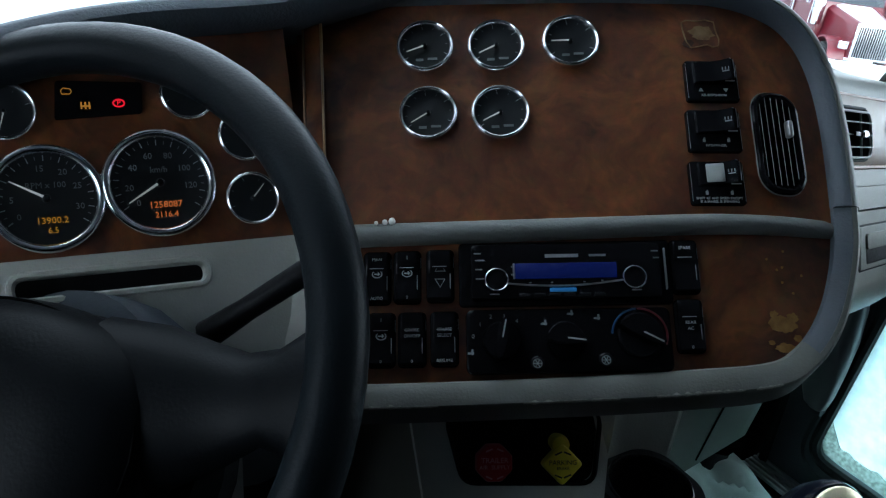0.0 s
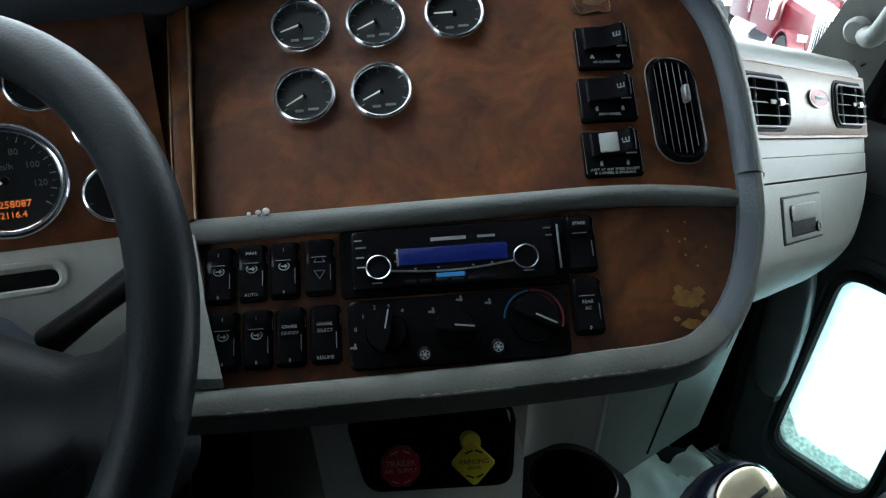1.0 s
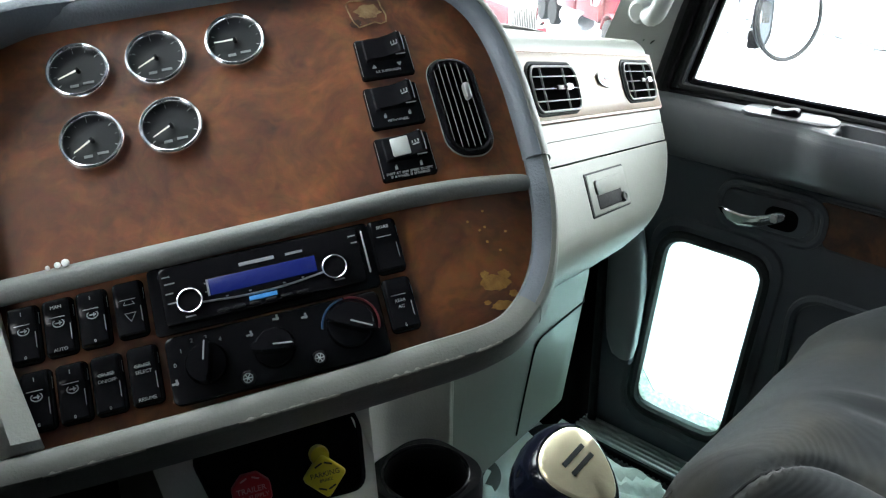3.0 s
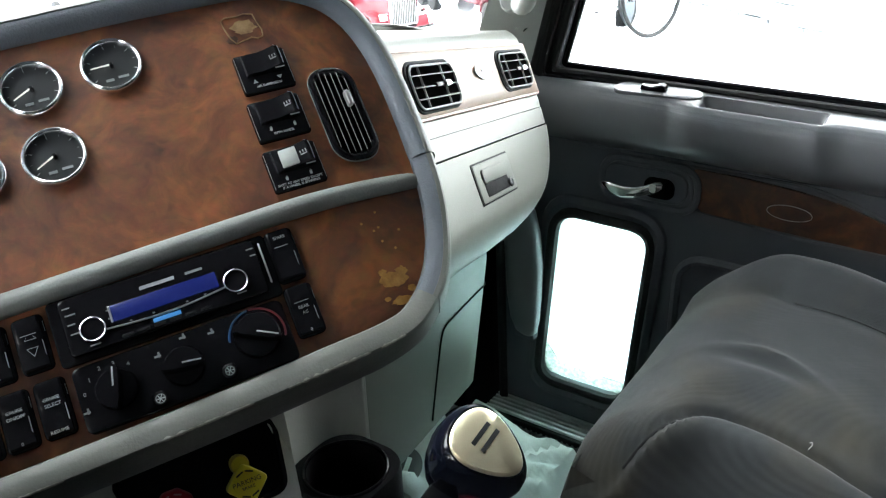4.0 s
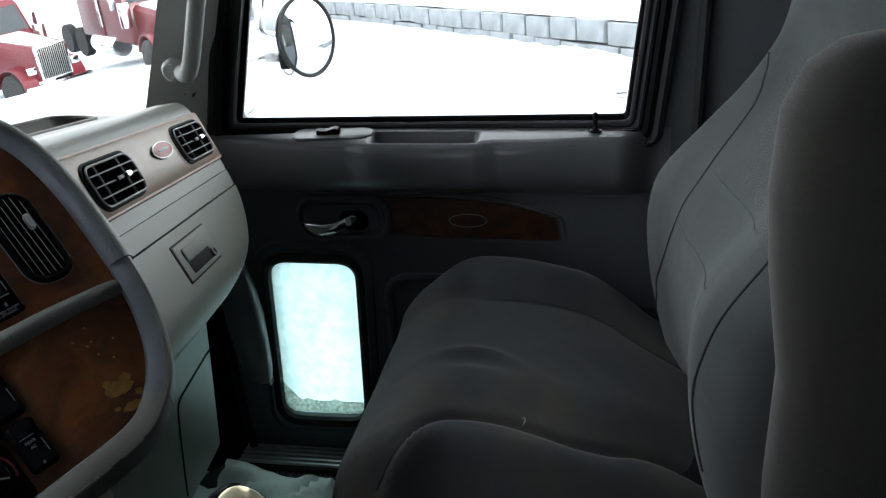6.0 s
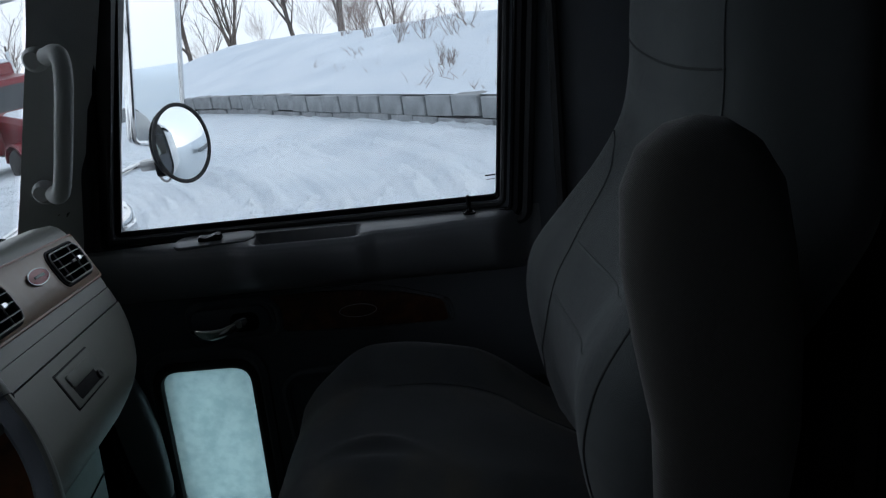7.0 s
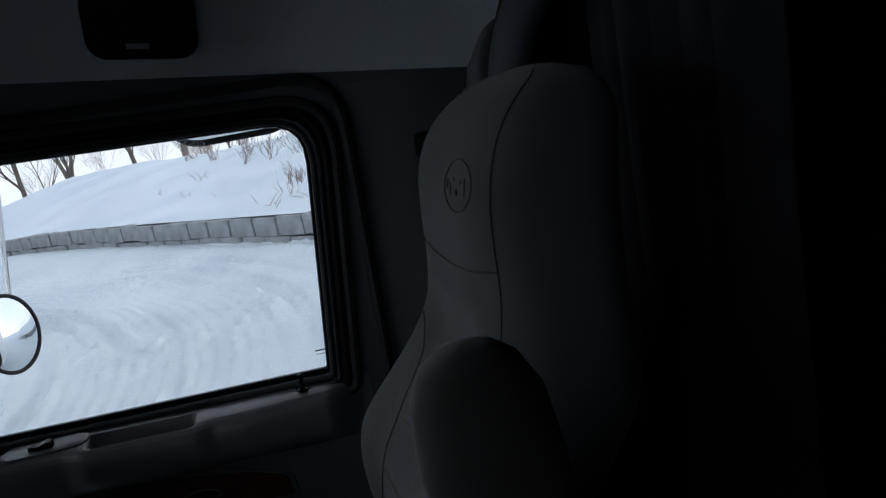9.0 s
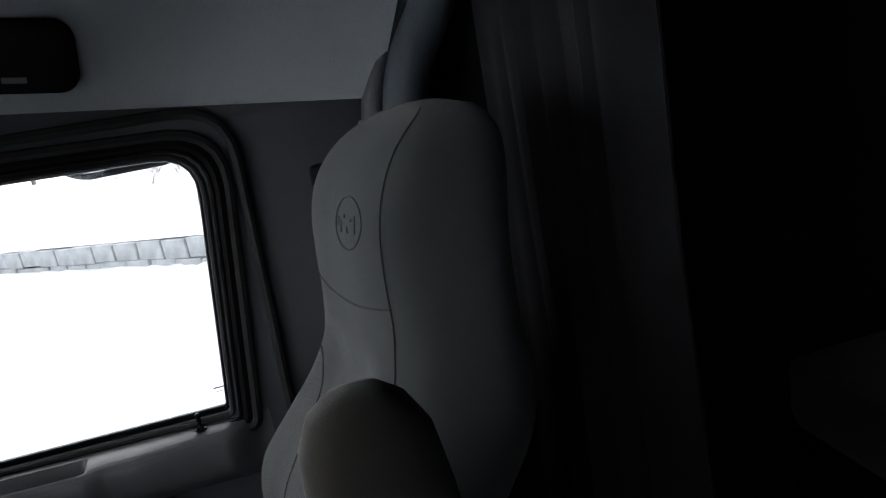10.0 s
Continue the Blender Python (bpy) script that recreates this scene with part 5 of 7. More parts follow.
# upright vent at the outer end
vt = thing("air_vent", on_bend(0.2675, 0.1262, 0.002), "tall black air vent with upright slats in the wood panel", "air vent", "dashboard air vents")
# black plate paints the shade inside the vent
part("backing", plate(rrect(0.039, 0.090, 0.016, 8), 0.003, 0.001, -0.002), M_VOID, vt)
part("frame", tube([(x, y, 0.003) for x, y in rrect(0.040, 0.092, 0.0165, 8)], 0.0036, 8, True), M_BLACK, vt)
part("bright_line", tube([(x, y, 0.0020) for x, y in rrect(0.0465, 0.0995, 0.020, 8)], 0.0009, 6, True), M_STRIP, vt, "thin grey line round the vent")
for k in range(6):
    o = part("slat", box(0.0014, 0.088 - 0.012 * (k in (0, 5)), 0.010, 0.0006), M_BLACK, vt)
    o.location, o.rotation_euler = (-0.0150 + 0.0060 * k, 0, 0.002), (0, radians(-22), 0)
    o = part("slat_edge", box(0.0005, 0.084 - 0.014 * (k in (0, 5)), 0.0006, 0), M_STRIP, vt, "grey slat edge", False)
    o.location = (-0.0168 + 0.0060 * k, 0, 0.0066)
o = part("tab", box(0.0055, 0.016, 0.008, 0.0024), M_STEEL, vt, "grey adjuster tab")
o.location = (0.006, 0.010, 0.012)

# ---- radio ----
radio = thing("car_radio", PANEL @ T((0.0700, 0.0065, 0.0)), "black car radio with a blue display and two round knobs", "radio")
part("surround", plate(rrect(0.180, 0.056, 0.004), 0.004, 0.0015), M_BLACK, radio)
part("faceplate", plate(rrect(0.160, 0.048, 0.004), 0.012, 0.003), M_BLACK, radio)
part("display", box(0.085, 0.0135, 0.001, 0.0003, (0.0, 0.0, 0.0122)), M_BLUE, radio, "dim blue display")
part("display_edge", box(0.0016, 0.0135, 0.0014, 0.0003, (-0.0435, 0.0, 0.0124)), M_STEEL, radio, "", False)
part("lit_label", box(0.022, 0.0034, 0.0008, 0.0003, (-0.003, -0.0165, 0.0122)), M_BLUELIT, radio, "small lit blue label")
arc = spline([(-0.050, -0.0105, 0.0126), (-0.02, -0.0128, 0.0126), (0.015, -0.0125, 0.0126), (0.050, -0.0085, 0.0126)], 6)
part("trim_line", tube(arc, 0.0008, 6), M_STEEL, radio, "curved silver line under the display")
part("brand_bar", box(0.028, 0.0028, 0.0006, 0, (-0.003, 0.0130, 0.0122)), M_EDGE, radio, "pale bar where the maker's name stands", False)
part("model_bar", box(0.014, 0.0020, 0.0005, 0, (0.027, 0.0130, 0.0122)), M_DIM, radio, "", False)
for x, y in ((-0.0583, -0.0080), (0.0562, -0.0075)):
    k = part("knob", lathe([(0.0096, 0.010), (0.0096, 0.0155), (0.0088, 0.0167), (0.0080, 0.0167), (0.0077, 0.0157), (0.001, 0.0157)], 28), M_BLACK, radio, "round black knob")
    k.location = (x, y, 0)
    part("ring", tube([(0.0094 * math.cos(j * math.pi / 16), 0.0094 * math.sin(j * math.pi / 16), 0.0163) for j in range(32)], 0.0007, 8, True), M_BEZEL, k, "silver ring")
for x, y, w in ((-0.074, 0.016, 0.006), (-0.072, 0.010, 0.008), (-0.073, 0.002, 0.006), (-0.072, -0.006, 0.007), (-0.045, 0.004, 0.002), (-0.045, -0.003, 0.002), (0.075, 0.016, 0.006), (0.076, 0.010, 0.005), (-0.060, -0.0195, 0.008), (0.058, -0.0175, 0.008), (-0.03, -0.010, 0.002), (-0.012, -0.010, 0.002), (0.015, -0.010, 0.002), (0.03, -0.009, 0.002)):
    part("key_mark", box(w, 0.0011, 0.0004, 0, (x, y, 0.0121)), M_DIM, radio, "", False)
for x in (-0.0775, 0.0835):
    part("side_trim", box(0.0014, 0.036, 0.003, 0.0006, (x, 0.001, 0.010)), M_STEEL, radio)
for k in range(6):
    part("button", box(0.009, 0.0026, 0.0012, 0.0004, (-0.035 + 0.0125 * k, -0.0205, 0.0122)), M_BLACK_MATT, radio)

# ---- climate control ----
clim = thing("climate_control", PANEL @ T((0.0702, -0.0515, 0.0)), "black heater control panel with three rotary knobs", "climate control")
part("faceplate", plate(rrect(0.170, 0.054, 0.006), 0.007, 0.003), M_BLACK, clim)
part("edge_line", box(0.0006, 0.046, 0.0006, 0, (0.0825, 0, 0.0062)), M_EDGE, clim, "painted glint along a glossy edge", False)


def turn_knob(x, y, ang, r=0.0165):
    k = part("knob", lathe([(r, 0.007), (r * 0.97, 0.011), (r * 0.90, 0.0125), (r * 0.1, 0.0125)], 28), M_BLACK, clim, "black rotary knob")
    k.location = (x, y, 0)
    a = radians(ang)
    grip = loft([[(p * math.cos(a) - q * math.sin(a), p * math.sin(a) + q * math.cos(a), z) for p, q, z in ((s, -w, 0.011), (s, w, 0.011), (s, w * 0.7, 0.0235), (s, -w * 0.7, 0.0235))] for s, w in ((-r * 0.98, 0.0035), (-r * 0.5, 0.0055), (r * 0.5, 0.0055), (r * 1.0, 0.0032))])
    g = part("grip", grip, M_BLACK, k)
    ln = part("pointer", box(r * 0.9, 0.0012, 0.0006, 0.0002), M_WHITE, k, "white pointer line")
    ln.location, ln.rotation_euler = (r * 0.45 * math.cos(a), r * 0.45 * math.sin(a), 0.0238), (0, 0, a)
    return k


turn_knob(-0.0553, 0.000, 78)
turn_knob(-0.003, -0.001, -8)
turn_knob(0.0582, 0.003, -28, 0.0195)
for (x, y, w) in ((-0.079, 0.004, "0"), (-0.073, 0.014, "1"), (-0.064, 0.0205, "2"), (-0.053, 0.0205, "3"), (-0.0425, 0.0165, "4")):
    letters(w, 0.0048, T((x, y, 0.0072)), M_DIM, clim)
for a0, a1, mt in ((95, 175, plain("cold_blue_arc", (0.010, 0.05, 0.13), 0.4)), (-20, 92, plain("warm_red_arc", (0.16, 0.010, 0.016), 0.4))):
    part("scale_arc", tube([(0.0582 + 0.0225 * math.cos(radians(a0 + (a1 - a0) * k / 14)), 0.003 + 0.0225 * math.sin(radians(a0 + (a1 - a0) * k / 14)), 0.0074) for k in range(15)], 0.0009, 6), mt, clim)
for x, y in ((-0.020, 0.014), (0.002, 0.022), (0.024, 0.018), (-0.081, -0.010)):
    part("symbol", box(0.0052, 0.0016, 0.0005, 0, (x, y, 0.0072)), M_DIM, clim, "small pale symbol", False)
    part("symbol", box(0.0016, 0.0045, 0.0005, 0, (x + 0.0012, y + 0.001, 0.0072)), M_DIM, clim, "small pale symbol", False)
for x, y in ((-0.027, -0.0195), (0.0288, -0.0175)):
    b = part("push_button", lathe([(0.0062, 0.006), (0.0062, 0.0095), (0.005, 0.0105), (0.001, 0.0105)], 20), M_BLACK, clim)
    b.location = (x, y, 0)
    part("symbol", tube([(0.0036 * math.cos(j * math.pi / 6), 0.0036 * math.sin(j * math.pi / 6), 0.0107) for j in range(12)], 0.0004, 4, True), M_DIM, b, "pale symbol")
    for a in (0, 60, 120):
        o = part("symbol", box(0.0066, 0.0006, 0.0004, 0), M_WHITE, b, "pale symbol", False)
        o.location, o.rotation_euler = (0, 0, 0.0107), (0, 0, radians(a))

# ---- instrument cluster ----
clu = thing("instrument_cluster", CLUSTER, "burl wood instrument panel in front of the steering wheel", "instrument panel")
part("wood_panel", slab(poly_round([(-0.46, -0.106), (-0.004, -0.101), (-0.004, 0.0985), (-0.08, 0.095), (-0.184, 0.0745), (-0.25, 0.058), (-0.34, 0.030), (-0.46, -0.020)], 0.003), (), 0.012, 0.0), M_BURL, clu)
SLOT = rrect(0.140, 0.0145, 0.006, 5, -0.166, -0.1235)
part("lower_trim", slab(poly_round([(-0.52, -0.26), (0.035, -0.26), (0.018, -0.100), (-0.52, -0.104)], 0.004), [SLOT], 0.014, 0.004), M_GREY, clu, "grey vinyl panel below the instruments with a slot")
part("slot_back", box(0.150, 0.024, 0.004, 0, (-0.166, -0.1235, -0.022)), M_BLACK_MATT, clu)
part("slot_rim", tube([(x, y, 0.004) for x, y in rrect(0.146, 0.0205, 0.009, 5, -0.166, -0.1235)], 0.0030, 6, True), M_GREY, clu)


def big_gauge(m, r, needle, words, nums, label, disp, disp_mat):
    g = gauge(m, r, needle, label, "main instruments", 25, sweep=(215, -35))
    for txt, ang, rad in nums:
        a = radians(ang)
        letters(txt, r * 0.155, T((rad * 1.02 * r * math.cos(a), rad * r * math.sin(a), -0.0006)), M_DIM, g)
    letters(words, r * 0.15, T((0, r * 0.24, -0.0006)), M_DIM, g)
    for i, d in enumerate(disp):
        letters(d, r * (0.165 - 0.015 * i), T((r * 0.06, -r * (0.40 + 0.18 * i), -0.0006)), disp_mat, g, "display_digits")
    return g


big_gauge(CLUSTER @ T((-0.123, -0.0475, 0.002)), 0.0455, 212, "km/h", [("0", 222, 0.52), ("20", 188, 0.52), ("40", 146, 0.52), ("60", 108, 0.52), ("80", 70, 0.52), ("100", 30, 0.50), ("120", -8, 0.52)], "large chrome-rimmed speedometer with an amber display", ["1258087", "2116.4"], M_LCD)
big_gauge(CLUSTER @ T((-0.2075, -0.0550, 0.002)), 0.0435, 150, "RPM x 100", [("0", 214, 0.55), ("5", 180, 0.55), ("15", 98, 0.55), ("20", 58, 0.55), ("25", 22, 0.55), ("30", -18, 0.55)], "large chrome-rimmed rev counter with an amber display", ["13900.2", "6.5"], M_LCD2)
for u, v, nd in ((-0.231, 0.0145, 255), (-0.0935, 0.0270, 80), (-0.050, -0.0105, 110), (-0.0495, -0.0655, 48), (-0.30, -0.02, 200)):
    gauge(CLUSTER @ T((u, v, 0.002)), 0.0235, nd, "small chrome-rimmed gauge beside the main instruments", "small cluster gauges", 5, sweep=(200, 20))
warn = thing("warning_panel", CLUSTER @ T((-0.1625, 0.023, 0.0)), "dark warning light panel with a red and amber light lit", "warning lights")
part("lens", plate(poly_round([(-0.034, -0.016), (0.032, -0.012), (0.034, 0.014), (-0.031, 0.016)], 0.003), 0.0025, 0.001), M_BLACK, warn)
part("brake_light", tube([(0.0145 + 0.0042 * math.cos(k * math.pi / 8), -0.0035 + 0.0030 * math.sin(k * math.pi / 8), 0.003) for k in range(16)], 0.0007, 5, True), M_REDLIT, warn, "lit red parking brake symbol")
letters("P", 0.0060, T((0.0145, -0.0035, 0.003)), M_REDLIT, warn)
part("axle_light", box(0.0075, 0.0013, 0.0006, 0, (-0.0105, -0.0055, 0.003)), M_AMBERLIT, warn, "lit amber symbol", False)
for x in (-0.0135, -0.0105, -0.0075):
    part("axle_light", box(0.0013, 0.0055, 0.0006, 0, (x, -0.0050, 0.003)), M_AMBERLIT, warn, "lit amber symbol", False)
part("engine_light", tube([(-0.0235 + x, 0.0065 + y, 0.003) for x, y in ((-0.0035, -0.002), (0.0025, -0.002), (0.004, 0), (0.003, 0.002), (-0.002, 0.003), (-0.0038, 0.001))], 0.0004, 4, True), M_AMBERLIT, warn, "engine outline symbol")

# ---- steering wheel and column ----
WAZ, WEL = radians(-57.0), radians(42.4)
WN_ = Vector((math.sin(WAZ) * math.cos(WEL), -math.cos(WAZ) * math.cos(WEL), math.sin(WEL)))
WX = Vector((-WN_.y, WN_.x, 0)).normalized()
WHEEL = fr((-0.5615, 0.7317, 0.7671), WX, WN_.cross(WX), WN_) @ Matrix.Scale(1.1, 4) @ Matrix.Rotation(radians(12), 4, 'Z')
wheel = thing("steering_wheel", WHEEL, "dark blue-black padded steering wheel with a broad hub", "steering wheel")
RW = 0.218
HUB_Y = -0.042
part("rim", tube([(RW * math.cos(k * math.pi / 36), RW * math.sin(k * math.pi / 36), 0) for k in range(72)], 0.0176, 16, True), M_WHEEL, wheel, "padded leather-grain rim")
hub = []
for rr, z in ((0.090, -0.060), (0.100, -0.040), (0.100, -0.012), (0.094, 0.004), (0.080, 0.015), (0.050, 0.023), (0.012, 0.026)):
    hub.append([(rr * 1.16 * math.copysign(abs(math.cos(k * math.pi / 20)) ** 0.85, math.cos(k * math.pi / 20)), HUB_Y + rr * 0.86 * math.copysign(abs(math.sin(k * math.pi / 20)) ** 0.85, math.sin(k * math.pi / 20)), z) for k in range(40)])
part("hub_pad", loft(hub), M_HUB, wheel, "padded horn pad")
part("hub_back", loft([[(rr * math.cos(k * math.pi / 20), HUB_Y - 0.002 + rr * 0.66 * math.sin(k * math.pi / 20), z) for k in range(40)] for rr, z in ((0.100, -0.105), (0.132, -0.085), (0.138, -0.055), (0.128, -0.040), (0.09, -0.036))]), M_HUB, wheel)
for sgn in (1, -1):
    rings = []
    for q, yc, w, z, th in ((0.060, -0.022, 0.062, -0.014, 0.022), (0.100, -0.014, 0.054, -0.018, 0.020), (0.130, -0.008, 0.042, -0.020, 0.017), (0.155, -0.003, 0.033, -0.018, 0.014), (0.178, 0.006, 0.028, -0.010, 0.013), (0.196, 0.011, 0.036, -0.004, 0.013), (0.212, 0.014, 0.056, -0.001, 0.012)):
        rings.append([(sgn * q, yc + w * math.cos(t * math.pi / 7), z + th * math.sin(t * math.pi / 7)) for t in range(14)])
    part("spoke", loft(rings), M_HUB, wheel)
part("pad_seam", tube([(0.110 * math.cos(k * math.pi / 20), HUB_Y + 0.082 * math.sin(k * math.pi / 20), 0.0030) for k in range(40)], 0.0012, 6, True), M_VOID, wheel)
col = thing("steering_column", WHEEL, "dark shroud of the steering column", "steering column")
part("shroud", loft([[(r * math.cos(k * math.pi / 14), r * math.sin(k * math.pi / 14) * 0.9, z) for k in range(28)] for r, z in ((0.070, -0.060), (0.078, -0.10), (0.070, -0.22), (0.060, -0.34))]), M_HOOD, col)
st = Vector(WHEEL.inverted() @ Vector((-0.352, 0.668, 0.842)))
s0 = Vector(WHEEL.inverted() @ Vector((-0.425, 0.715, 0.765)))
part("stalk", tube([s0, s0.lerp(st, 0.35), s0.lerp(st, 0.8), st], [0.010, 0.008, 0.0085, 0.007], 12), M_BLACK_MATT, col, "black signal stalk")

# grey column surround that closes the panel's inner side
sur = thing("column_surround", PANEL, "pale grey vinyl side of the dashboard beside the column", "dash trim")
part("side", loft([[(-0.1345, 0.046, 0.012), (-0.150, 0.046, 0.012), (-0.215, 0.030, -0.045), (-0.205, 0.03, -0.07), (-0.14, 0.05, -0.03)],
                   [(-0.1240, -0.020, 0.010), (-0.141, -0.021, 0.014), (-0.215, -0.035, -0.045), (-0.205, -0.02, -0.07), (-0.14, -0.02, -0.03)],
                   [(-0.1100, -0.078, 0.010), (-0.130, -0.078, 0.014), (-0.222, -0.096, -0.045), (-0.21, -0.09, -0.075), (-0.136, -0.08, -0.03)],
                   [(-0.1095, -0.084, 0.006), (-0.131, -0.084, 0.008), (-0.224, -0.102, -0.050), (-0.21, -0.10, -0.075), (-0.136, -0.088, -0.03)]]), M_GREY, sur)
knee = thing("knee_bracket", I4, "pale grey vinyl bracket below the steering column", "dash trim")
part("web", loft([[(-0.455, 0.74, 0.50), (-0.395, 0.72, 0.50), (-0.395, 0.80, 0.50), (-0.455, 0.80, 0.50)], [(-0.445, 0.74, 0.58), (-0.392, 0.72, 0.58), (-0.392, 0.80, 0.58), (-0.445, 0.80, 0.58)], [(-0.420, 0.74, 0.655), (-0.395, 0.72, 0.655), (-0.395, 0.80, 0.655), (-0.420, 0.80, 0.655)]]), M_GREY, knee)

# ---- lower console ----
con = thing("lower_console", CONSOLE, "grey lower console with a dark recess for two brake valves", "console")
REC = poly_round([(-0.060, -0.0275), (0.0695, -0.0300), (0.0770, 0.0400), (-0.0775, 0.0360)], 0.013)
FACE = poly_round([(-0.092, -0.085), (0.076, -0.095), (0.092, 0.066), (-0.118, 0.066)], [0.02, 0.02, 0.004, 0.004])
part("face", slab(FACE, [REC], 0.045, 0.006), M_GREY, con)
part("recess", loft([[(x, y, -0.001) for x, y in REC], [(x * 0.97, y * 0.97, -0.042) for x, y in REC]]), M_BLACK, con, "dark recess")
part("recess_rim", tube([(x * 1.01, y * 1.02, 0.006) for x, y in REC], 0.0028, 8, True), M_BLACK, con, "glossy black rim of the recess")
part("recess_frame", tube([(x * 0.90 - 0.002, y * 0.86, -0.012) for x, y in REC], 0.0016, 6, True), M_BLACK, con, "inner step of the recess")
# moulding that sweeps from under the panel's lip down to the console
TOPS = spline([(-0.42, 0.90, 0.60), (-0.32, 0.82, 0.612), (-0.2233, 0.752, 0.628), (-0.12, 0.696, 0.634), (-0.030, 0.655, 0.641), (0.035, 0.676, 0.648), (0.095, 0.668, 0.652), (0.160, 0.74, 0.66)], 6)
EDGE = spline([(-0.25, -0.104), (-0.17, -0.108), (-0.10, -0.109), (0.03, -0.107), (0.12, -0.103), (0.19, -0.100), (0.236, -0.094), (0.275, -0.076)], 6)
CINV = CONSOLE.inverted()
rings = []
for k in range(43):
    e = EDGE[k]
    a = PANEL @ Vector((e.x, e.y, bend(e.x, e.y) - 0.012))
    b = TOPS[k]
    ring = []
    for j in range(11):
        t = j / 10
        m = a.lerp(b, 0.5) + Vector((0.0, 0.018, -0.020))
        ring.append(CINV @ (a * (1 - t) ** 2 + m * 2 * t * (1 - t) + b * t * t))
    ring += [CINV @ (b + Vector((0.01, 0.04, 0.02))), CINV @ (a + Vector((0.01, 0.06, 0.03)))]
    rings.append(ring)
part("under_lip", loft(rings), M_GREY, con)
# hollow wall behind the cup holder, ending in an upright edge
HOLLOW = spline([(-0.052, 0.622), (-0.044, 0.652), (-0.018, 0.678), (0.024, 0.690), (0.062, 0.680), (0.086, 0.660), (0.094, 0.653), (0.101, 0.662), (0.125, 0.740), (0.150, 0.820)], 5)
rings = []
for z, dx, dy in ((0.20, -0.030, -0.02), (0.40, -0.016, -0.012), (0.50, -0.006, -0.005), (0.56, 0.0, 0.0), (0.61, 0.003, 0.002), (0.645, 0.010, 0.006), (0.68, 0.022, 0.014)):
    rings.append([(p.x + dx * max(0.0, (p.x + 0.05) / 0.15), p.y + dy, z) for p in HOLLOW] + [(0.150, 0.84, z), (-0.053, 0.84, z), (-0.0535, 0.64 + dy, z)])
part("side_wall", loft([[CINV @ Vector(p) for p in r] for r in rings]), M_GREY, con, "grey moulded wall behind the cup holder")
# kick panels below the dashboard
kick = thing("kick_panel", I4, "grey moulded panel below the passenger dashboard", "kick panel", "", "structure")
KX = (-0.05, 0.10, 0.33, 0.50, 0.62, 0.655, 0.675, 0.695, 0.72, 0.745, 0.77)


def kick_y(x, z):
    """Front of the panel below the dashboard."""
    base = 0.80 + 0.12 * max(0.0, 0.45 - z) + 0.95 * max(0.0, 0.16 - z) + 0.02 * max(0.0, 0.30 - x)
    return base + 0.03 * max(0.0, (x - 0.33) / 0.3) + 6.0 * max(0.0, x - 0.655) ** 1.6


bm = loft([[(x, kick_y(x, z), z) for x in KX] + [(0.77, 1.26, z), (-0.05, 1.26, z)] for z in (0.68, 0.56, 0.45, 0.34, 0.24, 0.17, 0.15, 0.0, FLOOR_Z)])
part("panel", bm, M_DASH, kick)
sm = spline([(0.690, 0, 0.394), (0.62, 0, 0.393), (0.53, 0, 0.390), (0.505, 0, 0.386), (0.495, 0, 0.372), (0.491, 0, 0.33), (0.488, 0, 0.27), (0.486, 0, 0.19)], 6)
part("seam", tube([(p.x, kick_y(p.x, p.z) - 0.0005, p.z) for p in sm], 0.0022, 6), M_BLACK_MATT, kick, "dark joint line")
# dark driver's footwell, and the corner beside the door with its shade painted black
struct("footwell_shroud", lbox(-1.10, -0.24, 0.98, 1.28, FLOOR_Z, 0.66, 0.03), M_BLACK_MATT, "dark footwell panel below the instruments", "footwell")
struct("corner_trim", lbox(0.765, 0.985, 0.953, 1.28, FLOOR_Z, 0.74, 0.02), M_VOID, "corner trim between dashboard and door, its shade painted black", "trim")
grab = thing("grab_handle", I4, "broad charcoal grab handle beside the lower window", "grab handle")
GRIP = [(0.172, 0.858, 0.012, 0.010), (0.180, 0.862, 0.024, 0.016), (0.21, 0.866, 0.033, 0.022), (0.27, 0.869, 0.039, 0.025), (0.34, 0.871, 0.042, 0.026), (0.41, 0.876, 0.040, 0.025), (0.46, 0.882, 0.034, 0.021), (0.485, 0.886, 0.020, 0.013)]
part("grip", loft([[(0.868 + hx * math.copysign(abs(math.cos(k * math.pi / 12)) ** 0.8, math.cos(k * math.pi / 12)), yc + hy * math.copysign(abs(math.sin(k * math.pi / 12)) ** 0.8, math.sin(k * math.pi / 12)), z) for k in range(24)] for z, yc, hy, hx in GRIP]), M_LEDGE, grab)
part("bracket", box(0.030, 0.050, 0.022, 0.006, (0.884, 0.870, 0.166)), M_DOOR, grab, "charcoal foot of the handle")
part("bracket", box(0.030, 0.044, 0.022, 0.006, (0.884, 0.888, 0.488)), M_DOOR, grab, "charcoal foot of the handle")
grab2 = thing("grab_handle", I4, "grey grab handle on the windscreen pillar", "grab handle")
part("grip", tube(spline([(0.815, 0.800, 1.115), (0.795, 0.768, 1.118), (0.785, 0.765, 1.08), (0.790, 0.795, 0.99), (0.795, 0.828, 0.90), (0.805, 0.848, 0.878), (0.835, 0.875, 0.880)], 6), 0.0155, 12), M_PILLAR, grab2)
for z, y in ((1.112, 0.805), (0.882, 0.862)):
    f = part("foot", lathe([(0.022, 0.0), (0.021, 0.012), (0.014, 0.020)], 16), M_PILLAR, grab2)
    f.matrix_local = fr((0.832, y + 0.02, z), (0, 1, 0), (0, 0, 1), (-1, 0, 0))
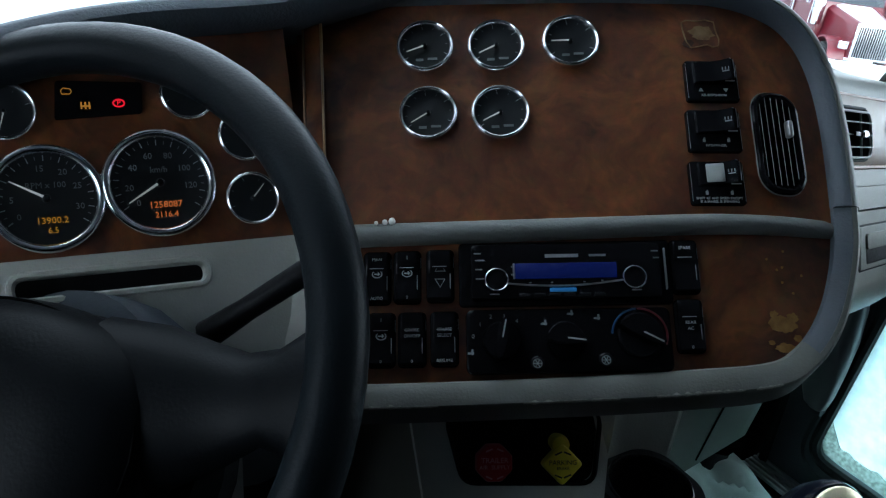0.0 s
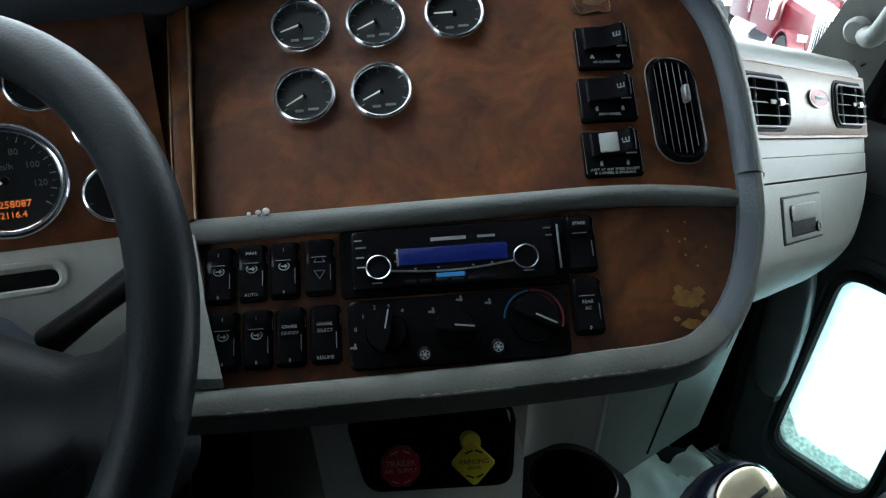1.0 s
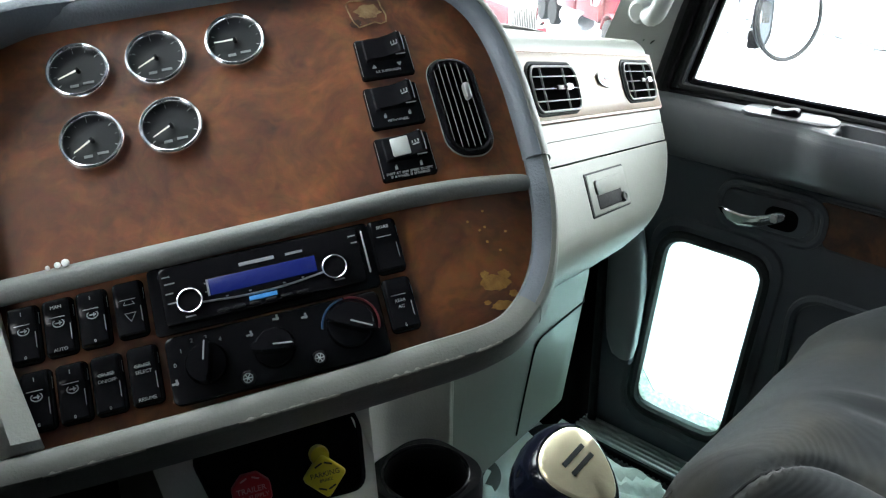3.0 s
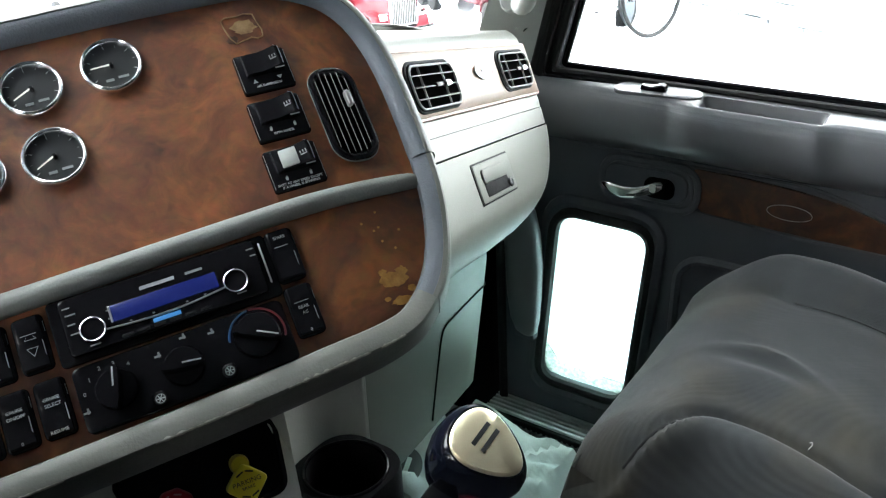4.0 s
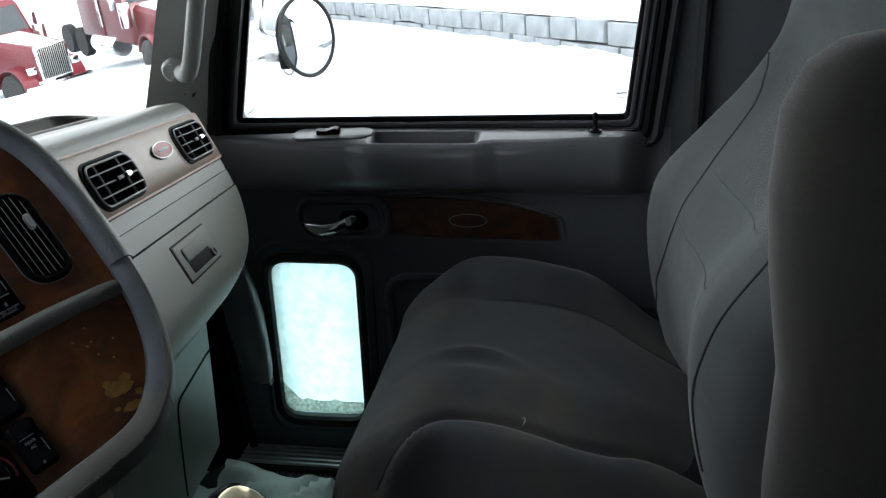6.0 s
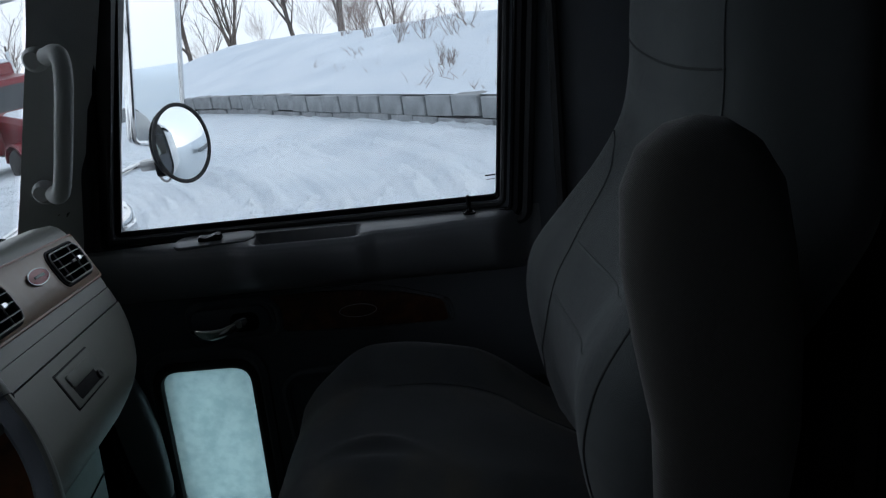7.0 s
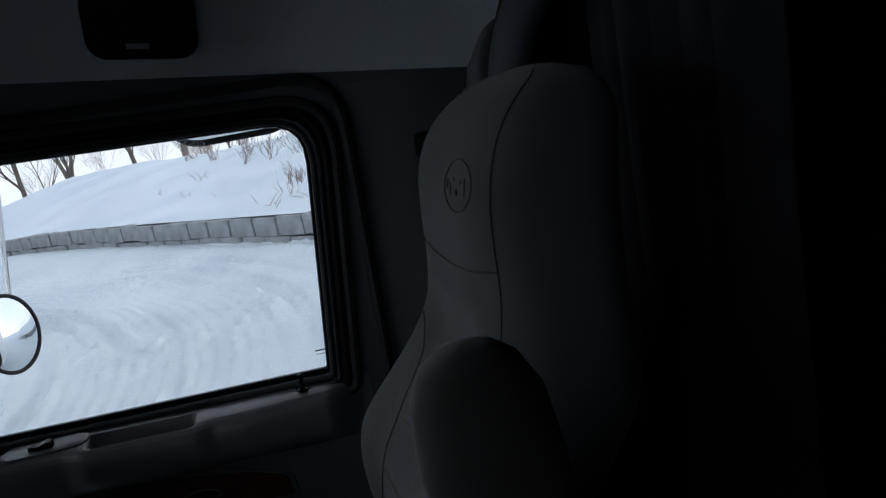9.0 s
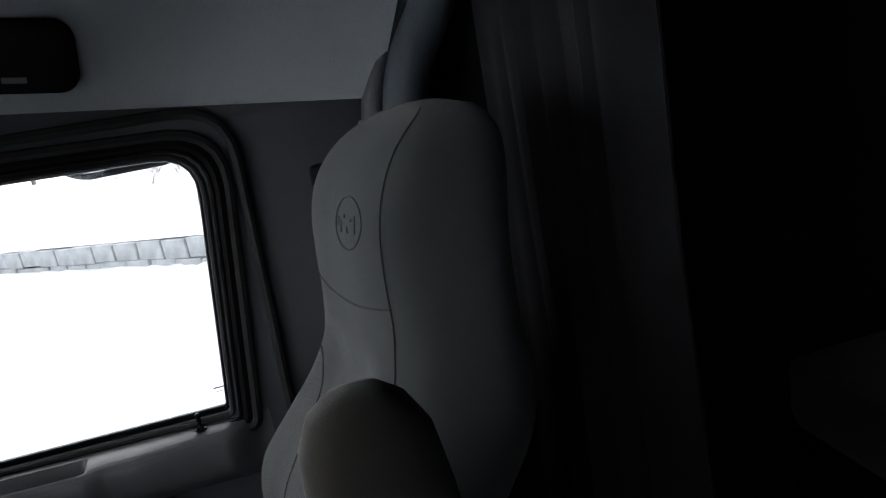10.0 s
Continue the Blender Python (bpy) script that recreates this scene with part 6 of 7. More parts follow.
# cup holder
cup = thing("cup_holder", T((-0.006, 0.597, 0.548)), "black cup holder with a deep round well", "cup holder")
n = 40
ring_out = rrect(0.104, 0.102, 0.036, 9)
part("body", loft([[(x, y, z) for x, y in ring_out] for z in (-0.14, -0.004)] + [[(x * 0.97, y * 0.97, 0.0) for x, y in ring_out]] + [[(0.042 * math.cos(2 * math.pi * k / n), 0.042 * math.sin(2 * math.pi * k / n), z) for k in range(n)] for z in (0.0, -0.004, -0.09)]), M_BLACK_MATT, cup)

part("rim", tube([(0.0432 * math.cos(k * math.pi / 20), 0.0432 * math.sin(k * math.pi / 20), 0.0005) for k in range(40)], 0.0022, 8, True), M_BLACK, cup, "glossy rounded rim")


def valve(m, n, r, mat_, words, label, rot):
    v = thing("valve_knob", m, label, "valve knob", "brake valve knobs")
    outl = [(r * math.cos(2 * math.pi * k / n + rot), r * math.sin(2 * math.pi * k / n + rot)) for k in range(n)]
    part("knob", plate(poly_round(outl, r * 0.22 if n == 4 else r * 0.1, 4), 0.011, 0.003, 0.0), mat_, v)
    part("stem", lathe([(0.008, -0.03), (0.008, 0.001), (0.007, 0.002)], 16), M_STEEL, v)
    for i, (w, s, y, mt) in enumerate(words):
        letters(w, s, T((0, y, 0.0112)), mt, v)
    for k in range(8):
        a = math.pi / 8 + k * math.pi / 4
        if abs(math.sin(a)) < 0.5:
            continue
        d = r * (0.74 if n == 8 else 0.56)
        bar = part("print_bar", box(r * 0.36, r * 0.075, 0.0004), words[0][3], v, "small print, a plain bar", False)
        bar.matrix_local = T((d * math.cos(a), d * math.sin(a), 0.0112)) @ Euler((0, 0, a + math.pi / 2)).to_matrix().to_4x4()
    return v


M_PINK = plain("pale_print", (0.55, 0.30, 0.30), 0.5)
valve(CONSOLE @ T((-0.0325, -0.0065, 0.012)), 8, 0.0190, M_RED, [("TRAILER", 0.0072, 0.003, M_PINK), ("AIR  SUPPLY", 0.0056, -0.0035, M_PINK)], "red octagonal trailer air supply valve knob", math.pi / 8)
valve(CONSOLE @ T((0.0345, -0.0085, 0.012)), 4, 0.0212, M_YELLOW, [("PARKING", 0.0066, 0.002, M_INK), ("BRAKE", 0.0042, -0.0035, M_INK)], "yellow square parking brake valve knob set on its corner", 0.0)
part("yellow_collar", lathe([(0.0085, -0.012), (0.0095, 0.0), (0.0085, 0.008), (0.002, 0.009)], 16), M_YELLOW, bpy.data.objects["valve_knob.001"]).location = (-0.001, 0.0185, 0.0)

# ---- gear lever ----
KN = Vector((-0.052, 0.411, 0.679))
kz = Vector((-0.22, -0.50, 0.84)).normalized()
kx = Vector((0.80, -0.55, 0.12))
kx = (kx - kz * kx.dot(kz)).normalized()
ky = kz.cross(kx)
GEAR = fr(Vector(KN) + Vector((0.006, -0.006, 0.002)), kx, ky, kz) @ Matrix.Scale(1.14, 4) @ Matrix.Rotation(radians(32), 4, 'Z')
gear = thing("gear_lever", GEAR, "gear lever with a glossy black knob and brass name plate", "gear lever")


def knob_outline(k, s=1.0):
    out = []
    for i in range(32):
        a = 2 * math.pi * i / 32
        wx = 0.032 * (1.0 + 0.34 * math.sin(a) - 0.04 * math.cos(2 * a))
        out.append((s * k * 0.90 * wx * math.cos(a), s * k * 0.035 * math.sin(a)))
    return out


rings = [[(x, y, z) for x, y in knob_outline(k)] for k, z in ((0.30, -0.062), (0.62, -0.058), (0.86, -0.045), (1.0, -0.026), (1.05, -0.010), (1.0, 0.004), (0.93, 0.010), (0.84, 0.0135))]
kn = part("knob", loft(rings), M_KNOB, gear, "glossy black knob")
part("name_plate", loft([[(x, y, z) for x, y in knob_outline(k)] for k, z in ((0.80, 0.0125), (0.79, 0.0150), (0.74, 0.0166), (0.3, 0.0185), (0.02, 0.019))]), M_GOLD, kn, "satin brass name plate")
part("plate_bar", box(0.021, 0.0034, 0.0006, 0.0002, (0.001, 0.009, 0.0188)), M_INK, kn, "dark bar where the maker's name stands")
part("plate_bar", box(0.021, 0.0034, 0.0006, 0.0002, (0.001, 0.001, 0.0190)), M_INK, kn, "dark bar where the maker's name stands")
part("range_switch", box(0.022, 0.024, 0.014, 0.004, (-0.034, 0.004, -0.040)), M_BLACK_MATT, gear, "black selector paddle")
part("red_collar", tube([(-0.011, -0.012, -0.040), (-0.018, -0.020, -0.070), (-0.020, -0.024, -0.11)], [0.019, 0.021, 0.017], 14), M_RED, gear, "red splitter button housing")
foot = GEAR.inverted() @ Vector((0.02, 0.50, 0.12))
part("lever", tube([(0, 0, -0.055), (0.0, 0.0, -0.10), foot * 0.5, foot], [0.014, 0.011, 0.010, 0.012], 12), M_STEEL, gear)
boot = thing("gear_boot", T((0.02, 0.50, FLOOR_Z)), "black rubber boot at the foot of the gear lever", "gear boot")
part("bellows", lathe([(0.12, 0.0), (0.12, 0.06), (0.10, 0.09), (0.105, 0.11), (0.08, 0.14), (0.084, 0.16), (0.05, 0.21), (0.02, 0.24)], 24), M_RUBBER, boot)

# ---- paper bag and mat on the floor ----
bag = thing("paper_bag", T((0.63, 0.86, FLOOR_Z + 0.008)), "crumpled pale paper bag lying on the floor", "bag")
bm = bmesh.new()
nx_, ny_ = 34, 26
for lay in (0, 1):
    g = []
    for i in range(nx_ + 1):
        row = []
        for j in range(ny_ + 1):
            x, y = -0.20 + 0.39 * i / nx_, -0.21 + 0.42 * j / ny_
            z = 0.0 if lay == 0 else 0.028 + 0.035 * abs(noise.noise((x * 7, y * 7, 1.7))) + 0.03 * abs(noise.noise((x * 16 + y * 6, y * 14, 0.3)))
            edge = min(i, j, nx_ - i, ny_ - j) / 3
            z *= min(1.0, edge)
            row.append(bm.verts.new((x + 0.15 * y + 0.012 * noise.noise((y * 11, 3, 0)), y + 0.015 * noise.noise((x * 9, 0, 0)), z)))
        g.append(row)
    for i in range(nx_):
        for j in range(ny_):
            q = (g[i][j], g[i + 1][j], g[i + 1][j + 1], g[i][j + 1])
            bm.faces.new(q if lay else q[::-1])
bmesh.ops.remove_doubles(bm, verts=bm.verts, dist=0.0004)
part("paper", bm, M_BAG, bag)
logo = part("print", plate([(0.050 * math.cos(k * math.pi / 16), 0.040 * math.sin(k * math.pi / 16)) for k in range(32)], 0.002, 0.0005), M_INK, bag, "round dark print on the bag")
logo.location, logo.rotation_euler = (-0.105, 0.095, 0.060), (radians(12), radians(-8), radians(20))
for k in range(2):
    part("print_bar", box(0.058 - 0.012 * k, 0.010, 0.0008, 0, (0.0, 0.010 - 0.019 * k, 0.0024)), M_BAG, logo, "pale bar where script stands", False)
print2 = part("print", box(0.07, 0.035, 0.003, 0.001), M_INK, bag, "dark printed block on the bag")
print2.location, print2.rotation_euler = (0.13, 0.14, 0.066), (radians(12), radians(8), radians(-14))
mat_ = thing("floor_mat", T((0.62, 0.86, FLOOR_Z + 0.002)), "ribbed black rubber mat in the passenger footwell", "floor mat")
part("sheet", box(0.60, 0.36, 0.006, 0.002), M_RUBBER, mat_)
rb = bmesh.new()
box(0.56, 0.005, 0.005, 0.001, bm=rb)
part("flap", loft([[(0.02, 0.14, 0.0), (0.10, 0.155, 0.035), (0.17, 0.150, 0.045), (0.23, 0.16, 0.02)], [(0.03, 0.10, 0.0), (0.10, 0.10, 0.055), (0.17, 0.10, 0.062), (0.24, 0.12, 0.02)], [(0.06, 0.06, 0.0), (0.11, 0.05, 0.03), (0.17, 0.05, 0.035), (0.24, 0.06, 0.0)]], caps=False, closed=False), M_RUBBER, mat_, "curled-up corner of the mat")
r0 = part("rib", rb, M_RUBBER, mat_)
r0.location = (0, -0.15, 0.005)
for k in range(1, 24):
    o = new("rib", r0.data)
    o.parent, o.location = mat_, (0, -0.15 + 0.0128 * k, 0.005)

# ---- passenger seat ----
M_PIPEDARK = plain("dark_grey_seam", (0.030, 0.032, 0.033), 0.85)
SX = 0.55
seat = thing("passenger_chair", T((SX, 0.0, FLOOR_Z)), "grey cloth passenger seat with a soiled cushion and integral headrest", "chair")


def lerp_table(tab, s):
    """A smooth curve through the rows of a table."""
    n = len(tab)
    k = 0
    while k < n - 2 and s > tab[k + 1][0]:
        k += 1
    (a, *va), (b, *vb) = tab[k], tab[k + 1]
    (a0, *v0), (b1, *v1) = tab[max(k - 1, 0)], tab[min(k + 2, n - 1)]
    h = b - a
    t = min(1.0, max(0.0, (s - a) / h))
    out = []
    for p0, p, q, q1 in zip(v0, va, vb, v1):
        m0 = (q - p0) / (b - a0) * h
        m1 = (q1 - p) / (b1 - a) * h
        out.append((2 * t ** 3 - 3 * t * t + 1) * p + (t ** 3 - 2 * t * t + t) * m0 + (3 * t * t - 2 * t ** 3) * q + (t ** 3 - t * t) * m1)
    return out


WELT = [(-0.14, -0.120), (0.0, -0.126), (0.06, -0.136), (0.10, -0.154), (0.15, -0.163), (0.20, -0.159), (0.26, -0.152), (0.31, -0.153), (0.335, -0.166), (0.36, -0.196), (0.385, -0.236), (0.41, -0.276), (0.50, -0.30)]


def cushion_z(x, y):
    """Top of the cushion: it falls to the back, has welted sides and a rounded nose."""
    w = -lerp_table(WELT, y)[0]
    z = 0.487 - 0.95 * max(0.0, 0.32 - y) ** 2
    if x > 0:
        w = min(w, 0.165)
        e = min(1.0, max(0.0, (x - w + 0.02) / 0.09))
        z += 0.044 * e * e * (3 - 2 * e) * step(0.0, 0.16, y) * (1 - 0.7 * step(0.33, 0.44, y))
        z -= 0.075 * max(0.0, (x - 0.215) / 0.085) ** 2.4
    else:
        d = -x - w
        z -= 0.022 * step(-0.10, 0.0, d) * step(0.40, 0.30, y)
        z += 0.014 * step(0.0, 0.030, d) * (1 - step(0.04, 0.10, d))
        z -= 0.085 * max(0.0, (-x - 0.19) / 0.11) ** 2.0
    z -= 0.010 * math.exp(-((abs(x) - w) / 0.011) ** 2) * (1.0 if x < 0 else 0.5) * (1 - step(0.34, 0.40, y))
    if y > 0.355:
        z -= 0.085 * ((y - 0.355) / 0.130) ** 2.2
    # folds in the cover behind the nose, and a small dent
    c = x + 0.011 + 3.5 * (y - 0.315) ** 2
    z += (0.008 * math.exp(-(c / 0.010) ** 2) - 0.006 * math.exp(-((c + 0.024) / 0.013) ** 2)) * math.exp(-((y - 0.305) / 0.055) ** 2)
    return z + 0.004 * noise.noise((x * 9, y * 9, 0))


bm = bmesh.new()
NX, NY = 120, 84
g = []
for j in range(NY + 1):
    y = -0.13 + 0.615 * j / NY
    row = []
    for i in range(NX + 1):
        s = -1 + 2 * i / NX
        x = 0.30 * math.copysign(abs(s) ** 0.9, s)
        x *= 1.0 - 0.07 * max(0.0, (y - 0.375) / 0.11) ** 2
        row.append(bm.verts.new((x, y, cushion_z(x, y) - FLOOR_Z)))
    g.append(row)
for j in range(NY):
    for i in range(NX):
        bm.faces.new((g[j][i], g[j][i + 1], g[j + 1][i + 1], g[j + 1][i]))
loop = [*g[0], *[r[-1] for r in g[1:-1]], *g[-1][::-1], *[r[0] for r in g[-2:0:-1]]]
low, low2 = [], []
for v in loop:
    low.append(bm.verts.new((v.co.x * 1.015, v.co.y + (0.006 if v.co.y > 0.4 else 0), v.co.z - 0.06)))
    low2.append(bm.verts.new((v.co.x * 0.96, v.co.y - (0.01 if v.co.y > 0.4 else 0), 0.46)))
for k in range(len(loop)):
    q = (k + 1) % len(loop)
    bm.faces.new((loop[k], loop[q], low[q], low[k]))
    bm.faces.new((low[k], low[q], low2[q], low2[k]))
cushion = part("cushion", bm, M_TWILL, seat, "grey-brown twill cushion with stains")


def seam(pts, r=0.0022):
    return tube([(x, y, cushion_z(x, y) - FLOOR_Z + 0.0005) for x, y in pts], r, 6)


part("welt", seam([(lerp_table(WELT, y)[0], y) for y in [-0.06 + 0.465 * k / 60 for k in range(61)]], 0.0026), M_PIPEDARK, cushion, "sunken welt along the side of the cushion")
part("welt", seam([(min(-lerp_table(WELT, y)[0], 0.165), y) for y in [-0.06 + 0.37 * k / 50 for k in range(51)]], 0.0018), M_PIPEDARK, cushion, "sunken welt along the side of the cushion")
part("loose_thread", tube([(x, y, cushion_z(x, y) - FLOOR_Z + h) for x, y, h in ((-0.146, 0.220, 0.001), (-0.142, 0.217, 0.003), (-0.139, 0.218, 0.004), (-0.1385, 0.221, 0.001))], 0.0004, 5), M_CRUMB, cushion, "short pale loose thread")
# backrest: rings from the foot to the top of the headrest
BACK = [(0.36, 0.235, -0.005, 0.1), (0.46, 0.262, 0.022, 0.12), (0.56, 0.28, 0.038, 0.13), (0.64, 0.285, 0.039, 0.135), (0.7, 0.284, 0.022, 0.14), (0.77, 0.272, -0.032, 0.14), (0.84, 0.248, -0.086, 0.14), (0.9, 0.208, -0.122, 0.13), (0.94, 0.180, -0.138, 0.12), (1.0, 0.160, -0.150, 0.115), (1.08, 0.154, -0.154, 0.115), (1.14, 0.153, -0.161, 0.115), (1.19, 0.146, -0.179, 0.110), (1.23, 0.130, -0.211, 0.095), (1.257, 0.104, -0.252, 0.07), (1.272, 0.07, -0.289, 0.045), (1.279, 0.03, -0.314, 0.02)]


def turned(z):
    """The back is turned a little towards the driver, the headrest more."""
    return 0.09 + 0.12 * step(0.82, 1.02, z)


def back_at(z):
    return lerp_table(BACK, z)


bm = bmesh.new()
rings = []
NZ, NA = 90, 72
for j in range(NZ + 1):
    z = 0.36 + 0.919 * j / NZ
    hw, yf, dp = back_at(z)
    ring = []
    for i in range(NA):
        a = 2 * math.pi * i / NA
        ca, sa = math.cos(a), math.sin(a)
        x = hw * math.copysign(abs(ca) ** 0.58, ca)
        yy = math.copysign(abs(sa) ** 0.58, sa)
        y = yf - dp + dp * yy
        ax = abs(x) / hw
        if yy > 0 and z < 0.98:
            # hollow between the side bolsters
            k = min(1.0, max(0.0, (0.98 - z) / 0.10))
            y -= k * 0.040 * max(0.0, 1 - (ax / 0.66) ** 4)
            y -= k * 0.010 * math.exp(-((ax - 0.66) / 0.05) ** 2)
        ring.append((x, y + turned(z) * x, z - FLOOR_Z))
    rings.append(ring)
back = part("backrest", loft(rings, bm=bm), M_FABRIC, seat, "grey cloth backrest with stitched panel")


def back_pt(x, z, lift=0.0):
    hw, yf, dp = back_at(z)
    ax = min(0.999, abs(x) / hw)
    sa = (1 - ax ** (2 / 0.58)) ** 0.5
    y = yf - dp + dp * abs(sa) ** 0.58
    if z < 0.98:
        k = min(1.0, max(0.0, (0.98 - z) / 0.10))
        y -= k * 0.040 * max(0.0, 1 - (ax / 0.66) ** 4)
        y -= k * 0.010 * math.exp(-((ax - 0.66) / 0.05) ** 2)
    return (x, y + lift + turned(z) * x, z - FLOOR_Z)


FAR_SEAM = [(0.44, 0.195), (0.50, 0.175), (0.57, 0.138), (0.62, 0.108), (0.67, 0.088), (0.72, 0.092), (0.76, 0.110), (0.80, 0.119), (0.85, 0.130), (0.90, 0.150)]
NEAR_SEAM = [(0.44, -0.205), (0.50, -0.212), (0.57, -0.220), (0.64, -0.236), (0.70, -0.240), (0.77, -0.226), (0.82, -0.205), (0.90, -0.160)]
for row in (FAR_SEAM, NEAR_SEAM):
    part("piping", tube([back_pt(lerp_table(row, z)[0], z, 0.0004) for z in [0.44 + 0.46 * k / 40 for k in range(41)]], 0.0017, 6), M_PIPEDARK, back, "dark seam between the panel and its side bolster")
for z0, z1 in ((0.746, 0.772), (0.666, 0.702)):
    part("stitching", tube([back_pt(0.094 - 0.27 * i / 70, z0 + (z1 - z0) * (0.86 * i / 70) ** 1.5, 0.0008) for i in range(71)], [0.0008 + 0.0014 * math.sin(math.pi * i / 70) for i in range(71)], 8), M_STITCH, back, "raised pale stitching across the panel")
part("emblem", tube([back_pt(-0.072 + 0.034 * math.cos(k * math.pi / 16), 1.143 + 0.036 * math.sin(k * math.pi / 16), 0.0006) for k in range(32)], 0.0012, 6, True), M_FABRIC, back, "embossed round emblem")
for k in range(6):
    part("emblem", tube([back_pt(-0.094 + 0.009 * k, 1.131 + 0.02 * (k % 2), 0.0012), back_pt(-0.092 + 0.009 * k, 1.155 - 0.008 * (k % 3), 0.0008)], 0.0010, 5), M_FABRIC, back, "embossed strokes of an unreadable script")


def corner(z, sgn):
    hw, yf, dp = back_at(z)
    x = sgn * hw * math.cos(radians(40)) ** 0.58
    return (x * 1.004, yf - dp + dp * math.sin(radians(40)) ** 0.58 + turned(z) * x + 0.0006, z - FLOOR_Z)


for sgn in (-1, 1):
    part("headrest_seam", tube([corner(0.885 + 0.39 * k / 60, sgn) for k in range(61)], 0.0013, 6), M_FABRIC, back, "welt round the edge of the headrest")
# dark bead paints the shade in the fold of the cloth
part("headrest_fold", tube([back_pt(-0.135 + 0.27 * k / 20, 1.028 + 0.022 * k / 20 - 0.012 * math.sin(math.pi * k / 20), -0.0008) for k in range(21)], 0.0022, 6), M_PIPEDARK, back, "fold below the headrest, its shade a dark bead")
# armrest folded up beside the back
ARM = [(0.45, -0.120, 0.030, 0.028), (0.47, -0.122, 0.055, 0.040), (0.55, -0.132, 0.068, 0.045), (0.69, -0.142, 0.076, 0.048), (0.80, -0.134, 0.084, 0.050), (0.89, -0.126, 0.084, 0.050), (0.965, -0.122, 0.076, 0.047), (1.003, -0.120, 0.057, 0.040), (1.022, -0.120, 0.032, 0.028), (1.029, -0.120, 0.008, 0.010)]
part("armrest", loft([[(-0.350 + hx * math.copysign(abs(math.cos(k * math.pi / 14)) ** 0.7, math.cos(k * math.pi / 14)), yc + hy * math.copysign(abs(math.sin(k * math.pi / 14)) ** 0.8, math.sin(k * math.pi / 14)), zz - FLOOR_Z) for k in range(28)] for zz, yc, hy, hx in ARM]), M_ARM, seat, "grey twill armrest folded up")
part("pedestal", lathe([(0.22, 0.0), (0.22, 0.05), (0.17, 0.10), (0.17, 0.34), (0.22, 0.42)], 28), M_BLACK_MATT, seat, "dark suspension pedestal").location = (0, 0.14, 0)
part("side_shield", box(0.02, 0.40, 0.14, 0.012, (-0.262, 0.15, 0.36)), M_BLACK_MATT, seat, "black plastic side shield")

# ---- above and behind the door ----
struct("side_liner", loft([[(0.905, 0.80, 1.440), (0.905, -0.33, 1.271), (0.955, -0.33, 1.268), (0.955, 0.80, 1.435)],
                                   [(0.893, 0.78, 1.452), (0.893, -0.335, 1.284), (0.955, -0.335, 1.284), (0.955, 0.78, 1.452)],
                                   [(0.80, 0.70, 1.72), (0.80, -0.50, 1.72), (0.955, -0.50, 1.72), (0.955, 0.70, 1.72)],
                                   [(0.74, 0.66, 1.81), (0.74, -0.56, 1.81), (0.955, -0.56, 1.81), (0.955, 0.66, 1.81)]]), M_LINER, "grey side lining above the passenger door", "lining")
struct("door_header", loft([[(0.908, 0.80, 1.335), (0.908, 0.80, 1.46), (0.955, 0.80, 1.46), (0.955, 0.80, 1.335)], [(0.908, -0.33, 1.24), (0.908, -0.33, 1.29), (0.955, -0.33, 1.29), (0.955, -0.33, 1.24)]]), M_DOOR, "dark trim over the passenger door", "trim")
struct("rear_post", lbox(0.905, 0.97, -0.34, -0.035, FLOOR_Z, 1.30, 0.02), M_DOOR, "dark trimmed post behind the passenger door", "door post")
speaker = thing("speaker_panel", fr((0.872, 0.246, 1.452), (0, 0.986, 0.164), (-0.26, -0.158, 0.953), (-0.966, 0.043, -0.256)), "dark rounded loudspeaker grille in the side lining", "loudspeaker")
part("grille", plate(rrect(0.186, 0.122, 0.034, 8), 0.014, 0.008, 0.0, 0.004), M_BLACK_MATT, speaker)
part("bar", box(0.038, 0.011, 0.001, 0.0003, (0.006, -0.035, 0.0165)), M_DIM, speaker, "small pale mark without readable words")
archp = [(0.905, -0.310, 1.08), (0.905, -0.316, 1.22), (0.905, -0.342, 1.32), (0.90, -0.400, 1.42), (0.87, -0.47, 1.56), (0.80, -0.52, 1.70), (0.70, -0.56, 1.79)]
arch = thing("sleeper_arch", I4, "dark curved trim of the sleeper opening", "trim", "", "structure")
part("moulding", tube(spline(archp, 6), 0.026, 12), M_DOOR, arch)
part("inner_moulding", tube(spline([(x - 0.02, y - 0.055, z) for x, y, z in archp], 6), 0.045, 12), M_HOOD, arch)
bolt = thing("belt_bolt", T((0.884, -0.288, 1.232)), "small steel bolt of the seat belt anchor", "bolt")
bo = part("head", lathe([(0.007, 0.0), (0.007, 0.004), (0.004, 0.006)], 12), M_STEEL, bolt)
bo.rotation_euler = (0, radians(-90), 0)
belt = thing("seat_belt", I4, "dark seat belt hanging from its anchor beside the seat", "seat belt")
part("strap", loft([[(0.885, -0.235, z), (0.885, -0.195, z - 0.01), (0.881, -0.195, z - 0.01), (0.881, -0.235, z)] for z in (1.15, 0.9, 0.5, 0.0)]), M_RUBBER, belt)
part("guide", box(0.03, 0.075, 0.05, 0.012, (0.882, -0.212, 1.152)), M_BLACK_MATT, belt)
